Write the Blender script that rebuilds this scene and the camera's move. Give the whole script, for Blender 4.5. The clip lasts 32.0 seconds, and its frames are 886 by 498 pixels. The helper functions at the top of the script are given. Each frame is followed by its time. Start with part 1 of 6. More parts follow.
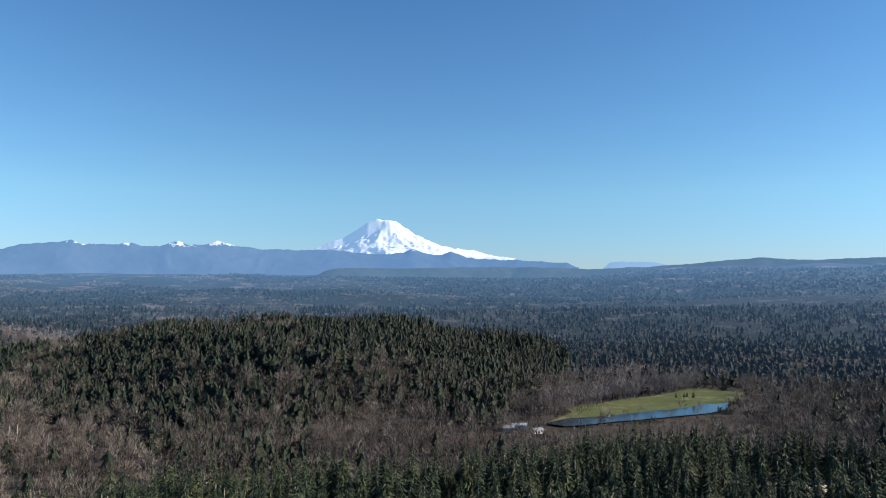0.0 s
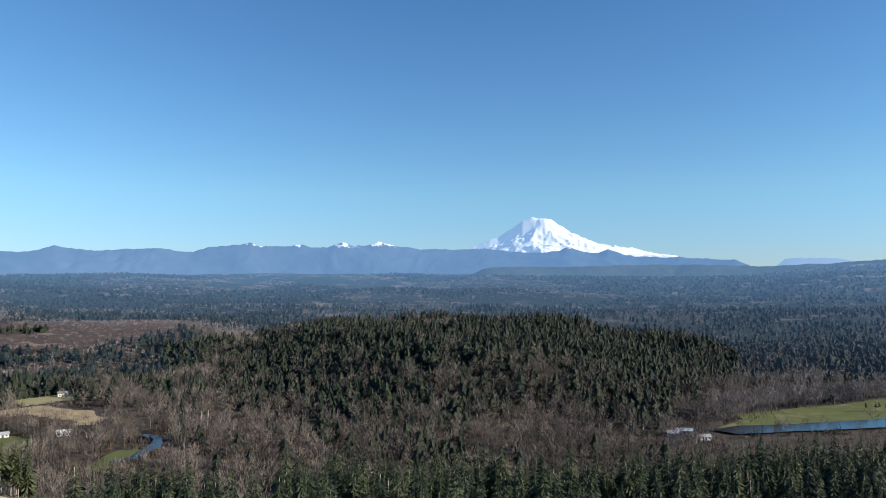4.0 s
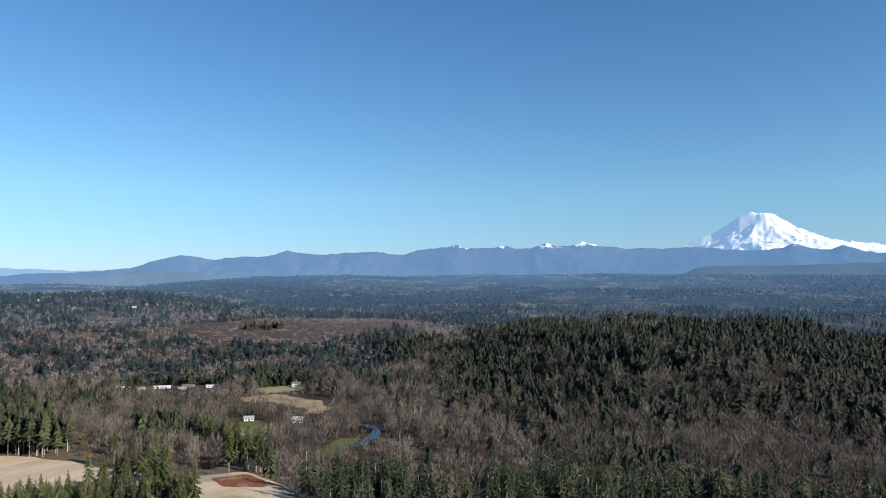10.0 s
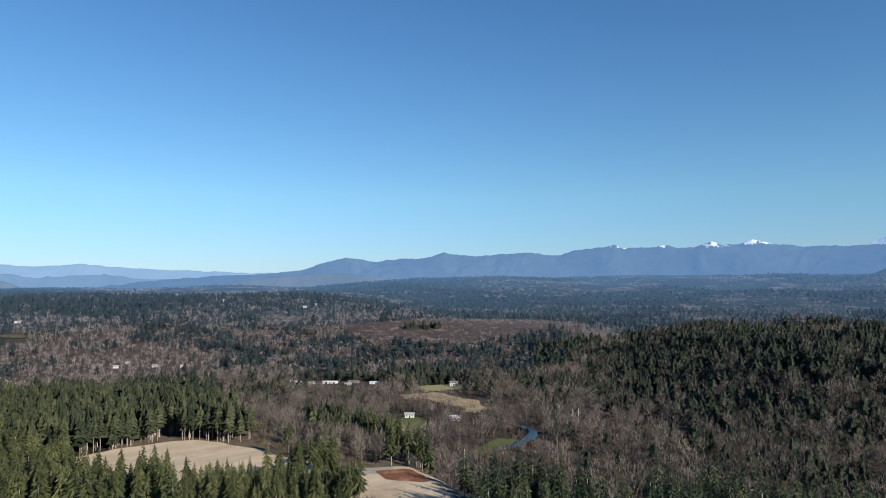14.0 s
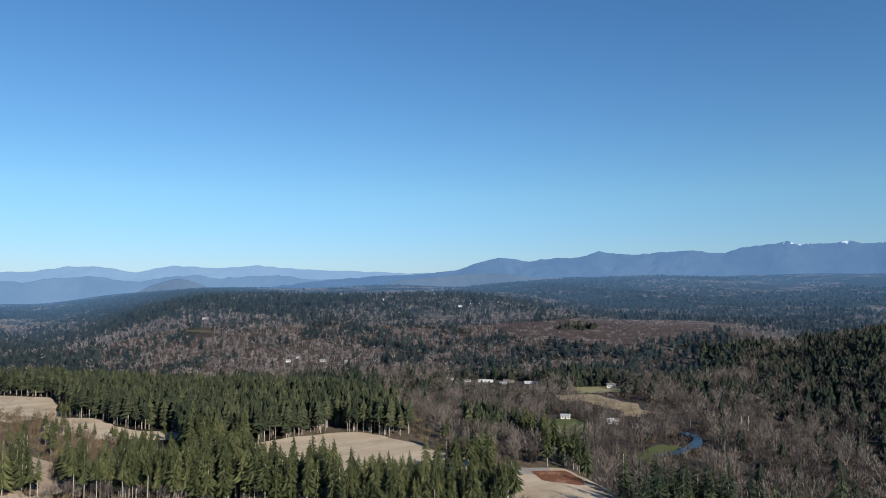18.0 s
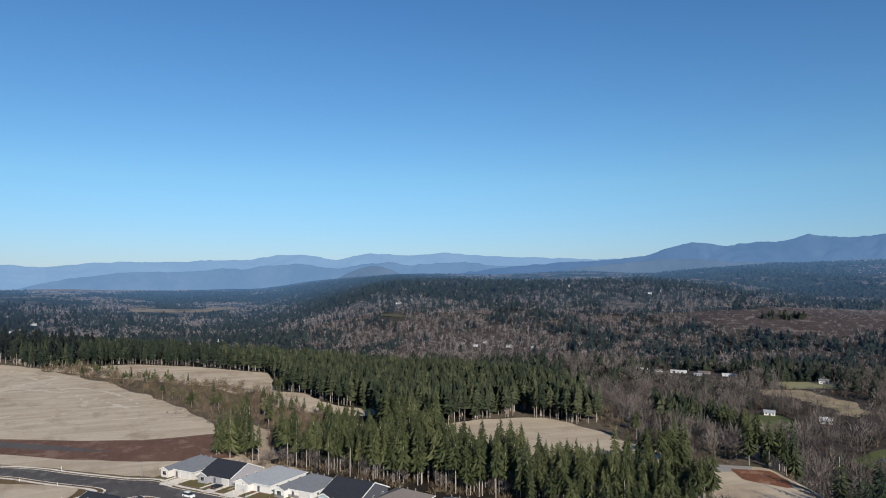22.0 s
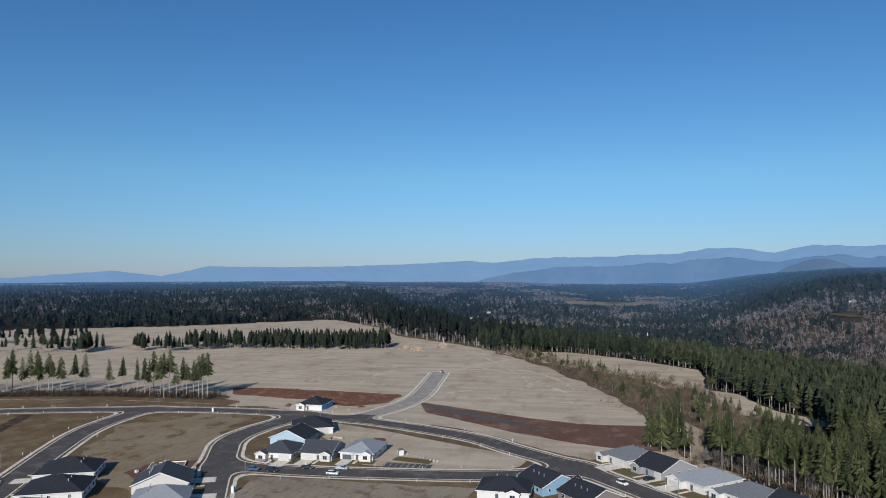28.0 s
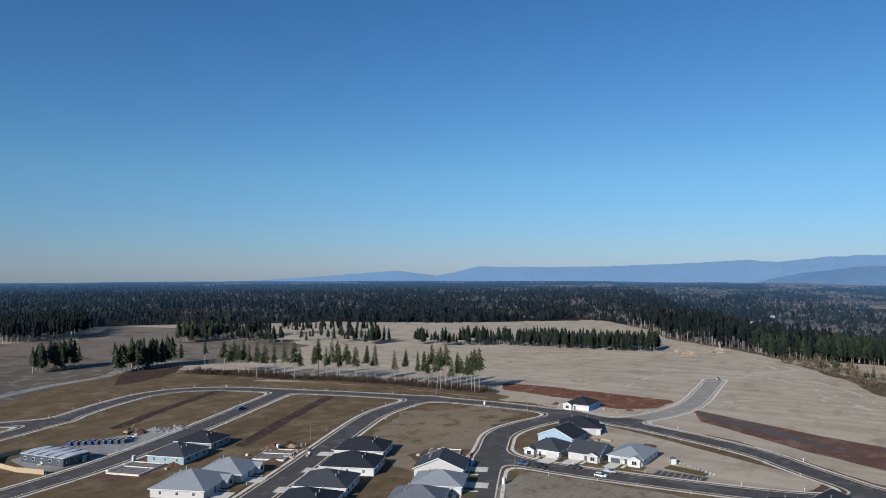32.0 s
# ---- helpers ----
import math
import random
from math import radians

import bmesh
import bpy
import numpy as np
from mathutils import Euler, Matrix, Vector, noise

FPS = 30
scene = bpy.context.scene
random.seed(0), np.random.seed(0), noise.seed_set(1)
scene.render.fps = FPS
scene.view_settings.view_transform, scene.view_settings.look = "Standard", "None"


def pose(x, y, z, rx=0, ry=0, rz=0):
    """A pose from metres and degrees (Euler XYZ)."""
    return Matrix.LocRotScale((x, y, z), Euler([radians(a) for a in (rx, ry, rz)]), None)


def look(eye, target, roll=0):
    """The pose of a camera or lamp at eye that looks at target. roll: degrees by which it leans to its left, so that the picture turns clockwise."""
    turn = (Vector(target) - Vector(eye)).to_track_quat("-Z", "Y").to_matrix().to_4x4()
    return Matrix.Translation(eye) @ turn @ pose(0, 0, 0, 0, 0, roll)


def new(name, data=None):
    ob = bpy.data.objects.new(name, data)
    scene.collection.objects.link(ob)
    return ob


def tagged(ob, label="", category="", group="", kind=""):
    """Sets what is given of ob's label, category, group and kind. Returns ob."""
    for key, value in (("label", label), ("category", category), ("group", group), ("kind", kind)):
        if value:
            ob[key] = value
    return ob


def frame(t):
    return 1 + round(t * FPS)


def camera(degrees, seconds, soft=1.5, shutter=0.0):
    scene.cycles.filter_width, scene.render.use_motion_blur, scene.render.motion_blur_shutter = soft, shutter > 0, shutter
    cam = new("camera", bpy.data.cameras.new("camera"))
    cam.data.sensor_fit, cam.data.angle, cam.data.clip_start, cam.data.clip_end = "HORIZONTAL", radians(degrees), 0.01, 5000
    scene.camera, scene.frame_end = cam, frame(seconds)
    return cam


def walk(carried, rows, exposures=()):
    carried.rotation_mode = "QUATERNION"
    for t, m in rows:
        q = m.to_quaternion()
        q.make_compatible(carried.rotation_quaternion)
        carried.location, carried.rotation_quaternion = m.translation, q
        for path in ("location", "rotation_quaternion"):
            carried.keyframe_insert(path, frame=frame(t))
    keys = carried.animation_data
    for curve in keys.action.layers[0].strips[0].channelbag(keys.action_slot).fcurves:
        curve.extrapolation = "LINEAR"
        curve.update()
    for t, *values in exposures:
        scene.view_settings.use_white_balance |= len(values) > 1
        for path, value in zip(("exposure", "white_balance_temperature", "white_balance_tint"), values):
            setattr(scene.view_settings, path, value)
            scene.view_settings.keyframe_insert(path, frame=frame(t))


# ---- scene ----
# A drone hovers over a new housing estate on a plateau and turns from the snow-capped mountain to the building plots.
ROWS = [
    (0, 0.00, 3.26, -0.03),
    (0.5, 1.57, 3.24, -0.03),
    (1, 3.01, 3.24, -0.02),
    (1.5, 4.46, 3.23, -0.01),
    (2, 6.05, 3.22, -0.03),
    (2.5, 7.67, 3.21, -0.04),
    (3, 9.31, 3.19, -0.03),
    (3.5, 10.91, 3.18, -0.00),
    (4, 12.54, 3.15, -0.01),
    (4.5, 14.16, 3.15, -0.02),
    (6.5, 19.25, 3.14, -0.02),
    (7, 20.54, 3.12, -0.00),
    (7.5, 21.95, 3.14, 0.02),
    (8, 23.37, 3.13, 0.02),
    (8.5, 24.80, 3.15, 0.02),
    (9, 26.16, 3.17, 0.04),
    (9.5, 27.54, 3.17, 0.05),
    (10, 28.94, 3.21, 0.05),
    (10.5, 30.41, 3.22, 0.05),
    (11, 31.87, 3.23, 0.06),
    (11.5, 33.35, 3.25, 0.06),
    (12, 34.92, 3.27, 0.05),
    (12.5, 36.54, 3.28, 0.04),
    (13, 38.18, 3.28, 0.02),
    (13.5, 39.80, 3.30, 0.01),
    (14, 41.45, 3.30, 0.00),
    (14.5, 43.10, 3.30, -0.01),
    (16.5, 49.39, 3.27, -0.04),
    (17, 50.94, 3.26, -0.05),
    (17.5, 52.45, 3.27, -0.04),
    (18, 53.85, 3.27, -0.02),
    (18.5, 55.18, 3.28, 0.01),
    (19, 56.94, 3.27, 0.00),
    (19.5, 58.72, 3.15, -0.02),
    (20, 60.55, 2.99, -0.02),
    (20.5, 62.50, 2.85, -0.02),
    (21, 64.52, 2.68, -0.01),
    (21.5, 66.61, 2.45, -0.01),
    (22, 68.76, 2.16, -0.01),
    (22.5, 70.78, 1.81, 0.00),
    (23, 72.84, 1.83, 0.02),
    (23.5, 76.40, 1.82, 0.01),
    (24, 80.20, 1.80, 0.00),
    (24.5, 83.92, 1.77, 0.01),
    (25, 86.46, 1.77, 0.02),
    (25.5, 88.90, 1.75, 0.03),
    (27.5, 99.53, 1.73, 0.05),
    (28, 102.41, 1.71, 0.07),
    (28.5, 105.27, 1.72, 0.09),
    (29, 107.81, 1.72, 0.11),
    (29.5, 110.24, 1.72, 0.11),
    (30, 112.77, 1.73, 0.10),
    (30.5, 115.50, 1.74, 0.09),
    (31, 118.23, 1.75, 0.08),
    (31.5, 120.89, 1.74, 0.09),
    (32, 123.67, 1.73, 0.09),
]
EYE = 75.0
cam = camera(64.16, 32.0, soft=1.05)
walk(cam, [(t, pose(0, 0, EYE, 90 + p, r, y)) for t, y, p, r in ROWS],
     exposures=[(0.0, 0.60, 5950, 10), (9.0, 0.52, 5980, 10), (19.0, 0.13, 5760, 10), (24.0, -0.10, 5600, 10), (28.0, -0.27, 5380, 10), (32.0, -0.25, 5300, 10)])

# ---- sky and sun ----
SUN_BEARING, SUN_HEIGHT = 92.0, 24.0     # degrees clockwise from ahead, and above the horizon
world = bpy.data.worlds.new("sky")
scene.world = world
world.use_nodes = True
wn = world.node_tree
sky = wn.nodes.new("ShaderNodeTexSky")
sky.sky_type = "NISHITA"
sky.sun_disc = False
sky.sun_elevation, sky.sun_rotation = radians(SUN_HEIGHT), radians(SUN_BEARING)
sky.altitude, sky.air_density, sky.dust_density, sky.ozone_density = 200, 1.2, 0.0, 5.0
tint = wn.nodes.new("ShaderNodeMix")
tint.data_type, tint.blend_type = "RGBA", "MULTIPLY"
tint.inputs[0].default_value = 1.0
tc = wn.nodes.new("ShaderNodeTexCoord")                    # clear cold winter air: blue haze low down, deep blue above
sep = wn.nodes.new("ShaderNodeSeparateXYZ")
wn.links.new(tc.outputs["Generated"], sep.inputs[0])
air = wn.nodes.new("ShaderNodeValToRGB")
for q, c in zip([air.color_ramp.elements[0], air.color_ramp.elements.new(0.13), air.color_ramp.elements[-1]], ((0.64, 0.78, 1.12), (0.85, 0.99, 1.02), (0.61, 0.82, 0.93))):
    q.color = (*c, 1)
air.color_ramp.elements[0].position, air.color_ramp.elements[-1].position = 0.0, 0.5
wn.links.new(sep.outputs["Z"], air.inputs[0])
wn.links.new(air.outputs[0], tint.inputs[7])
wn.links.new(sky.outputs[0], tint.inputs[6])
wn.links.new(tint.outputs[2], wn.nodes["Background"].inputs[0])
wn.nodes["Background"].inputs[1].default_value = 0.091
lamp = bpy.data.lights.new("sun", "SUN")
lamp.energy, lamp.angle, lamp.color = 6.6, radians(0.53), (1.0, 0.87, 0.69)
sun = new("sun", lamp)
sb, sh = radians(SUN_BEARING), radians(SUN_HEIGHT)
sun.matrix_world = look((math.sin(sb) * math.cos(sh) * 900, math.cos(sb) * math.cos(sh) * 900, math.sin(sh) * 900 + 75), (0, 0, 75))


# ---- materials ----
def shader(name, rough=0.8, metal=0.0, spec=0.3):
    m = bpy.data.materials.new(name)
    m.use_nodes = True
    b = m.node_tree.nodes["Principled BSDF"]
    b.inputs["Roughness"].default_value = rough
    b.inputs["Metallic"].default_value = metal
    b.inputs["Specular IOR Level"].default_value = spec
    return m, m.node_tree, b


def coords(nt, scale=1.0, stretch=(1, 1, 1)):
    tc = nt.nodes.new("ShaderNodeTexCoord")
    mp = nt.nodes.new("ShaderNodeMapping")
    mp.inputs["Scale"].default_value = [scale * s for s in stretch]
    nt.links.new(tc.outputs["Object"], mp.inputs["Vector"])
    return mp.outputs[0]


def noise_tex(nt, vec, scale, detail=4, rough=0.6):
    n = nt.nodes.new("ShaderNodeTexNoise")
    n.inputs["Scale"].default_value, n.inputs["Detail"].default_value, n.inputs["Roughness"].default_value = scale, detail, rough
    nt.links.new(vec, n.inputs["Vector"])
    return n.outputs[0]


def ramp_of(nt, fac, stops):
    r = nt.nodes.new("ShaderNodeValToRGB")
    e = r.color_ramp.elements
    while len(e) < len(stops):
        e.new(0.5)
    for k, (p, c) in zip(e, stops):
        k.position, k.color = p, (*c, 1)
    nt.links.new(fac, r.inputs[0])
    return r.outputs[0]


def mixed(nt, fac, a, b, mode="MIX"):
    m = nt.nodes.new("ShaderNodeMix")
    m.data_type, m.blend_type = "RGBA", mode
    for sock, v in ((m.inputs[0], fac), (m.inputs[6], a), (m.inputs[7], b)):
        if isinstance(v, (int, float)):
            sock.default_value = v
        elif isinstance(v, tuple):
            sock.default_value = (*v, 1)
        else:
            nt.links.new(v, sock)
    return m.outputs[2]


def bumped(nt, b, height, strength, dist):
    k = nt.nodes.new("ShaderNodeBump")
    k.inputs["Strength"].default_value, k.inputs["Distance"].default_value = strength, dist
    nt.links.new(height, k.inputs["Height"])
    nt.links.new(k.outputs[0], b.inputs["Normal"])


def earth(name, dark, light, spot=None, big=0.02, small=0.6, rough=0.95, relief=0.4, stretch=(1, 1, 1), patch=(0.52, 0.62), along=(0.25, 1.4, 1), streaks=0.3):
    """Ground cover: two colours in large and small patches, and a third in spots."""
    m, nt, b = shader(name, rough, spec=0.1)
    v = coords(nt, 1.0, stretch)
    n1, n2 = noise_tex(nt, v, big, 6, 0.65), noise_tex(nt, v, small, 5, 0.7)
    c = ramp_of(nt, n1, [(0.38, dark), (0.62, light)])
    c = mixed(nt, 0.4, c, ramp_of(nt, n2, [(0.38, dark), (0.62, light)]))
    streak = coords(nt, 1.0, along)
    c = mixed(nt, streaks, c, ramp_of(nt, noise_tex(nt, streak, big * 9, 5, 0.65), [(0.4, dark), (0.6, light)]))
    if spot:
        n3 = noise_tex(nt, v, big * 2.7, 5, 0.7)
        c = mixed(nt, ramp_of(nt, n3, [(patch[0], (0, 0, 0)), (patch[1], (1, 1, 1))]), c, spot)
    nt.links.new(c, b.inputs["Base Color"])
    if relief:
        bumped(nt, b, n2, relief, 0.3)
    return m


def plain(name, colour, rough=0.7, metal=0.0, vary=0.12, scale=1.5, relief=0.0, spec=0.3):
    """One colour, unevenly weathered."""
    m, nt, b = shader(name, rough, metal, spec)
    v = coords(nt)
    n1, n2 = noise_tex(nt, v, scale, 5, 0.65), noise_tex(nt, v, scale * 9, 3, 0.6)
    lo = tuple(max(0, c * (1 - vary)) for c in colour)
    hi = tuple(min(1, c * (1 + vary)) for c in colour)
    c = mixed(nt, 0.4, ramp_of(nt, n1, [(0.3, lo), (0.7, hi)]), ramp_of(nt, n2, [(0.3, lo), (0.7, hi)]))
    info = nt.nodes.new("ShaderNodeObjectInfo")
    c = mixed(nt, 1.0, c, ramp_of(nt, info.outputs["Random"], [(0.0, (0.92, 0.92, 0.92)), (1.0, (1, 1, 1))]), "MULTIPLY")
    nt.links.new(c, b.inputs["Base Color"])
    if relief:
        bumped(nt, b, n2, relief, 0.05)
    return m


def painted_haze(nt, b, colour=(0.062, 0.122, 0.212), reach=4350.0, power=2.3):
    """Paint blue haze into a material's emission by distance: nothing near, full at the mountains' foot."""
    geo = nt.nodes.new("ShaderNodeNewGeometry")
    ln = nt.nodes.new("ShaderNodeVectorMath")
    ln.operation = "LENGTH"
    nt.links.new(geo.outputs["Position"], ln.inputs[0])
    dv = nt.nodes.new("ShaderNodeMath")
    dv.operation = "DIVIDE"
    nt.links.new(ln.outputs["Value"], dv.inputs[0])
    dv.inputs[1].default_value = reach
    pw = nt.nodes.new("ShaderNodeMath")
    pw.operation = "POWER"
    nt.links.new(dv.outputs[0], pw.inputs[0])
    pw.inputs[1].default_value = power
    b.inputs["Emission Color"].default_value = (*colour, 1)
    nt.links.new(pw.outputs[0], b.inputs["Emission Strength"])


def foliage(name, a, b_, c_, rough=0.75, far=False, grain=0.3, tuft=0.0):
    """Leaf or twig colour: from tree to tree by the attribute tone, and from spray to spray; far adds painted haze."""
    m, nt, b = shader(name, rough, spec=0.15)
    at = nt.nodes.new("ShaderNodeAttribute")
    at.attribute_name = "tone"
    info = nt.nodes.new("ShaderNodeObjectInfo")
    add = nt.nodes.new("ShaderNodeMath")
    add.operation = "ADD"
    nt.links.new(at.outputs["Fac"], add.inputs[0])
    nt.links.new(info.outputs["Random"], add.inputs[1])
    fr = nt.nodes.new("ShaderNodeMath")
    fr.operation = "FRACT"
    nt.links.new(add.outputs[0], fr.inputs[0])
    col = ramp_of(nt, fr.outputs[0], [(0.0, a), (0.55, b_), (1.0, c_)])
    geo = nt.nodes.new("ShaderNodeNewGeometry")
    spray = ramp_of(nt, geo.outputs["Random Per Island"], [(0.0, (1 - grain, 1 - grain, 1 - grain)), (1.0, (1 + grain, 1 + grain, 1 + grain))])
    nt.links.new(mixed(nt, 1.0, col, spray, "MULTIPLY"), b.inputs["Base Color"])
    if tuft:
        bumped(nt, b, noise_tex(nt, coords(nt), tuft, 3, 0.6), 1.0, 0.9 / tuft)
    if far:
        painted_haze(nt, b)
    return m


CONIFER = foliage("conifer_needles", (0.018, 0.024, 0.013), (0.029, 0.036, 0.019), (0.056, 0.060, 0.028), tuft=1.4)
# Brighter olive copy of the needles: sunlight on the front firs put into the colour.
CONIFER_EDGE = foliage("sun_tinted_fir_needles", (0.030, 0.037, 0.015), (0.050, 0.057, 0.022), (0.082, 0.086, 0.034))
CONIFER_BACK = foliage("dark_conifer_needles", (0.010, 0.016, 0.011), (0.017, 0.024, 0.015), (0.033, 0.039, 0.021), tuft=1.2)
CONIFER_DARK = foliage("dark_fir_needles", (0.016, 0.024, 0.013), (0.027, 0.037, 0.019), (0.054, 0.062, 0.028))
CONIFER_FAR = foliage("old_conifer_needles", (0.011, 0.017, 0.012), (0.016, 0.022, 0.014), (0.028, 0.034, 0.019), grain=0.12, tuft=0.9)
# Bluer, lighter base than FIR_BLACK: faint haze put into the needle colour.
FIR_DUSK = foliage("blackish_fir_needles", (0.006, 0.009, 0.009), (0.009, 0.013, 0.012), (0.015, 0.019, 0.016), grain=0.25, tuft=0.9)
# far=True: blue haze is painted into the emission of these distant woods.
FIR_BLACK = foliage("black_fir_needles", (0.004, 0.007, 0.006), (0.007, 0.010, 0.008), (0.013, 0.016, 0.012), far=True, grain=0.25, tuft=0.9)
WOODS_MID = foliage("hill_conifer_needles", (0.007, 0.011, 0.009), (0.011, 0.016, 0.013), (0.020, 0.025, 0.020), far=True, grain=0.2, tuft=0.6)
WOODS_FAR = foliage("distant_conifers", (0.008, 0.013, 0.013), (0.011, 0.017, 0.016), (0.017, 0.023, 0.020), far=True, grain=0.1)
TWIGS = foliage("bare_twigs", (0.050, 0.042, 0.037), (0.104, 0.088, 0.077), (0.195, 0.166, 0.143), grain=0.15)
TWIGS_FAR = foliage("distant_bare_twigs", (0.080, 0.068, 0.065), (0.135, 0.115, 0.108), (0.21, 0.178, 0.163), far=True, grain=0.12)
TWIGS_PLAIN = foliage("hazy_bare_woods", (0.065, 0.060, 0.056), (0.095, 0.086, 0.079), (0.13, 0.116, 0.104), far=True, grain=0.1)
BRUSH = foliage("winter_brush", (0.075, 0.058, 0.036), (0.12, 0.092, 0.058), (0.18, 0.135, 0.085), grain=0.15)
# Brush brown deepened: shade in the gaps between trees is put into it.
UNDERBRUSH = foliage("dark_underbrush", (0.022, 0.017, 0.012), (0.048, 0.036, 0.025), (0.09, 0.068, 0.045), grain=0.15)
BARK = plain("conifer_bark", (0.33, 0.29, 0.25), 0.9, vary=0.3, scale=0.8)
# Near-black floor: the trees' shade on the ground is painted into its colour.
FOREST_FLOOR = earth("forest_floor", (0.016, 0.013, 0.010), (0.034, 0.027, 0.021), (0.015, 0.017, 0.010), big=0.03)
LEAF_LITTER = earth("leaf_litter", (0.040, 0.032, 0.027), (0.080, 0.065, 0.055), (0.030, 0.030, 0.022), big=0.01, small=0.08)
RIM_LITTER = earth("tan_leaf_litter", (0.085, 0.066, 0.046), (0.155, 0.122, 0.086), (0.065, 0.062, 0.036), big=0.04, small=0.5)
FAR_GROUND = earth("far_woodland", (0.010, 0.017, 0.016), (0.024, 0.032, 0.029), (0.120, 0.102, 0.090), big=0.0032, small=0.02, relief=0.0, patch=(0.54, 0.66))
# The far ground carries the same painted haze emission.
painted_haze(FAR_GROUND.node_tree, FAR_GROUND.node_tree.nodes["Principled BSDF"])
DRY_GRASS = earth("dry_grass", (0.36, 0.285, 0.195), (0.54, 0.445, 0.32), (0.29, 0.22, 0.145), big=0.012, small=0.35, stretch=(1, 1.6, 1), patch=(0.52, 0.72), along=(1.0, 0.14, 1), streaks=0.55)


# ---- mesh helpers ----
def mesh_of(name, verts, faces, mats, tone=None, mat_index=None, smooth=False):
    """A mesh from arrays: verts (n, 3), faces (m, 3) or (m, 4)."""
    me = bpy.data.meshes.new(name)
    verts, faces = np.asarray(verts, np.float32), np.asarray(faces, np.int32)
    k = faces.shape[1]
    me.vertices.add(len(verts))
    me.vertices.foreach_set("co", verts.ravel())
    me.loops.add(faces.size)
    me.loops.foreach_set("vertex_index", faces.ravel())
    me.polygons.add(len(faces))
    me.polygons.foreach_set("loop_start", np.arange(len(faces), dtype=np.int32) * k)
    if mat_index is not None:
        me.polygons.foreach_set("material_index", np.asarray(mat_index, np.int32))
    me.polygons.foreach_set("use_smooth", np.full(len(faces), smooth))
    for m in mats:
        me.materials.append(m)
    me.update(calc_edges=True)
    if tone is not None:
        at = me.attributes.new("tone", "FLOAT", "FACE")
        at.data.foreach_set("value", np.asarray(tone, np.float32))
    return me


# ---- lie of the land: a plateau, a river valley, the hills across it ----
def ramp(a, b, v):
    k = np.clip((v - a) / (b - a), 0, 1)
    return k * k * (3 - 2 * k)


def hump(lo, hi, soft, v):
    return ramp(lo - soft, lo + soft, v) * (1 - ramp(hi - soft, hi + soft, v))


def waves(x, y, size, seed):
    """Smooth rolling noise, about -1 to 1."""
    g = np.zeros_like(x)
    rs = np.random.RandomState(seed)
    for k in range(7):
        a, f, p = rs.uniform(0, 6.283), rs.uniform(0.6, 2.2), rs.uniform(0, 6.283)
        g = g + np.sin((x * np.cos(a) + y * np.sin(a)) * f * 6.283 / size + p)
    return g / 3.5


def brink(az):
    """Distance to the plateau's edge, by bearing."""
    return np.interp(az, [-60, -30, -20, 0, 30, 38, 43, 48, 53, 60, 66, 75, 85, 93, 98, 102, 106, 111],
                     [320, 308, 300, 228, 228, 236, 290, 345, 385, 440, 480, 515, 620, 700, 760, 900, 1500, 4900])


def land(x, y):
    x, y = np.asarray(x, float), np.asarray(y, float)
    d = np.hypot(x, y)
    az = np.degrees(np.arctan2(-x, y))
    west = az < -70
    az = np.where(west & (az < -120), az + 360, az)
    e = brink(az)
    low = ramp(e, e + 130, d)
    z = -50 * low * (1 - 0.85 * ramp(1400, 2900, d) * ramp(84, 101, az))
    roll = waves(x, y, 900, 5) * 5 + waves(x, y, 260, 6) * 1.6
    # hill across the river, with a steep front and a blunt end
    into = -hill_edge(x, y) + 40 * waves(x, y, 420, 9)
    hill = 0.78 * ramp(-20, 270, into) + 0.22 * ramp(200, 620, into)
    z = z + (66 + 9 * waves(x, y, 230, 21) + 5 * waves(x, y, 110, 22)) * hill * low
    # wooded ridge, and the clearing's slope before it
    ridge = ramp(930, 2150, d) * hump(47, 77.5, 6, az)
    z = z + 98 * ridge
    slope = ramp(1000, 1500, d) * hump(27, 48, 5, az)
    z = z + 46 * slope * (1 - hill * 0.8)
    # the plain that climbs to the mountains
    far = 1 - ramp(48, 92, az)
    climb = ramp(1300, 2500, d) * 50 * (1 - hill) * (1 - slope) * hump(-80, 30, 6, az) + ramp(1900, 4500, d) ** 1.3 * 165 * far * (1 - 0.7 * ridge)
    z = z + climb
    z = z + 13 * (waves(x, y, 1500, 15) + 0.5 * waves(x, y, 600, 16)) * ramp(1900, 2700, d) * far
    z = z + ramp(2200, 4700, d) * (37 * hump(74, 92, 8, az) + 5 * hump(92, 175, 8, az))
    # wooded shoulder to the south
    z = z + ramp(3000, 4400, d) * 45 * hump(-60, -17, 6, az)
    z = z + 56 * np.exp(-(((x - 275) / 60) ** 2 + ((y - 355) / 75) ** 2))
    calm = ramp(500, 900, d) * low + ramp(1800, 3000, d) * 0.5 * (1 - low)
    return z + roll * calm * ramp(600, 1300, d)


def inside(poly, x, y):
    """Which of the points lie in a polygon of the plan."""
    hit = np.zeros(x.shape, bool)
    for (x0, y0), (x1, y1) in zip(poly, poly[1:] + poly[:1]):
        if y0 != y1:
            hit ^= ((y0 > y) != (y1 > y)) & (x < (x1 - x0) * (y - y0) / (y1 - y0) + x0)
    return hit


def plan_at(az, d):
    a = np.radians(az)
    return -np.sin(a) * d, np.cos(a) * d


HILL_FOOT = [plan_at(a, d) for a, d in ((-4, 640), (5, 640), (15, 640), (22, 665), (28, 735), (33, 830), (35.5, 900), (34, 1120), (31, 1400), (20, 1720), (0, 1720), (-7, 1500), (-11.5, 1250), (-10.5, 1080), (-7.5, 840))]


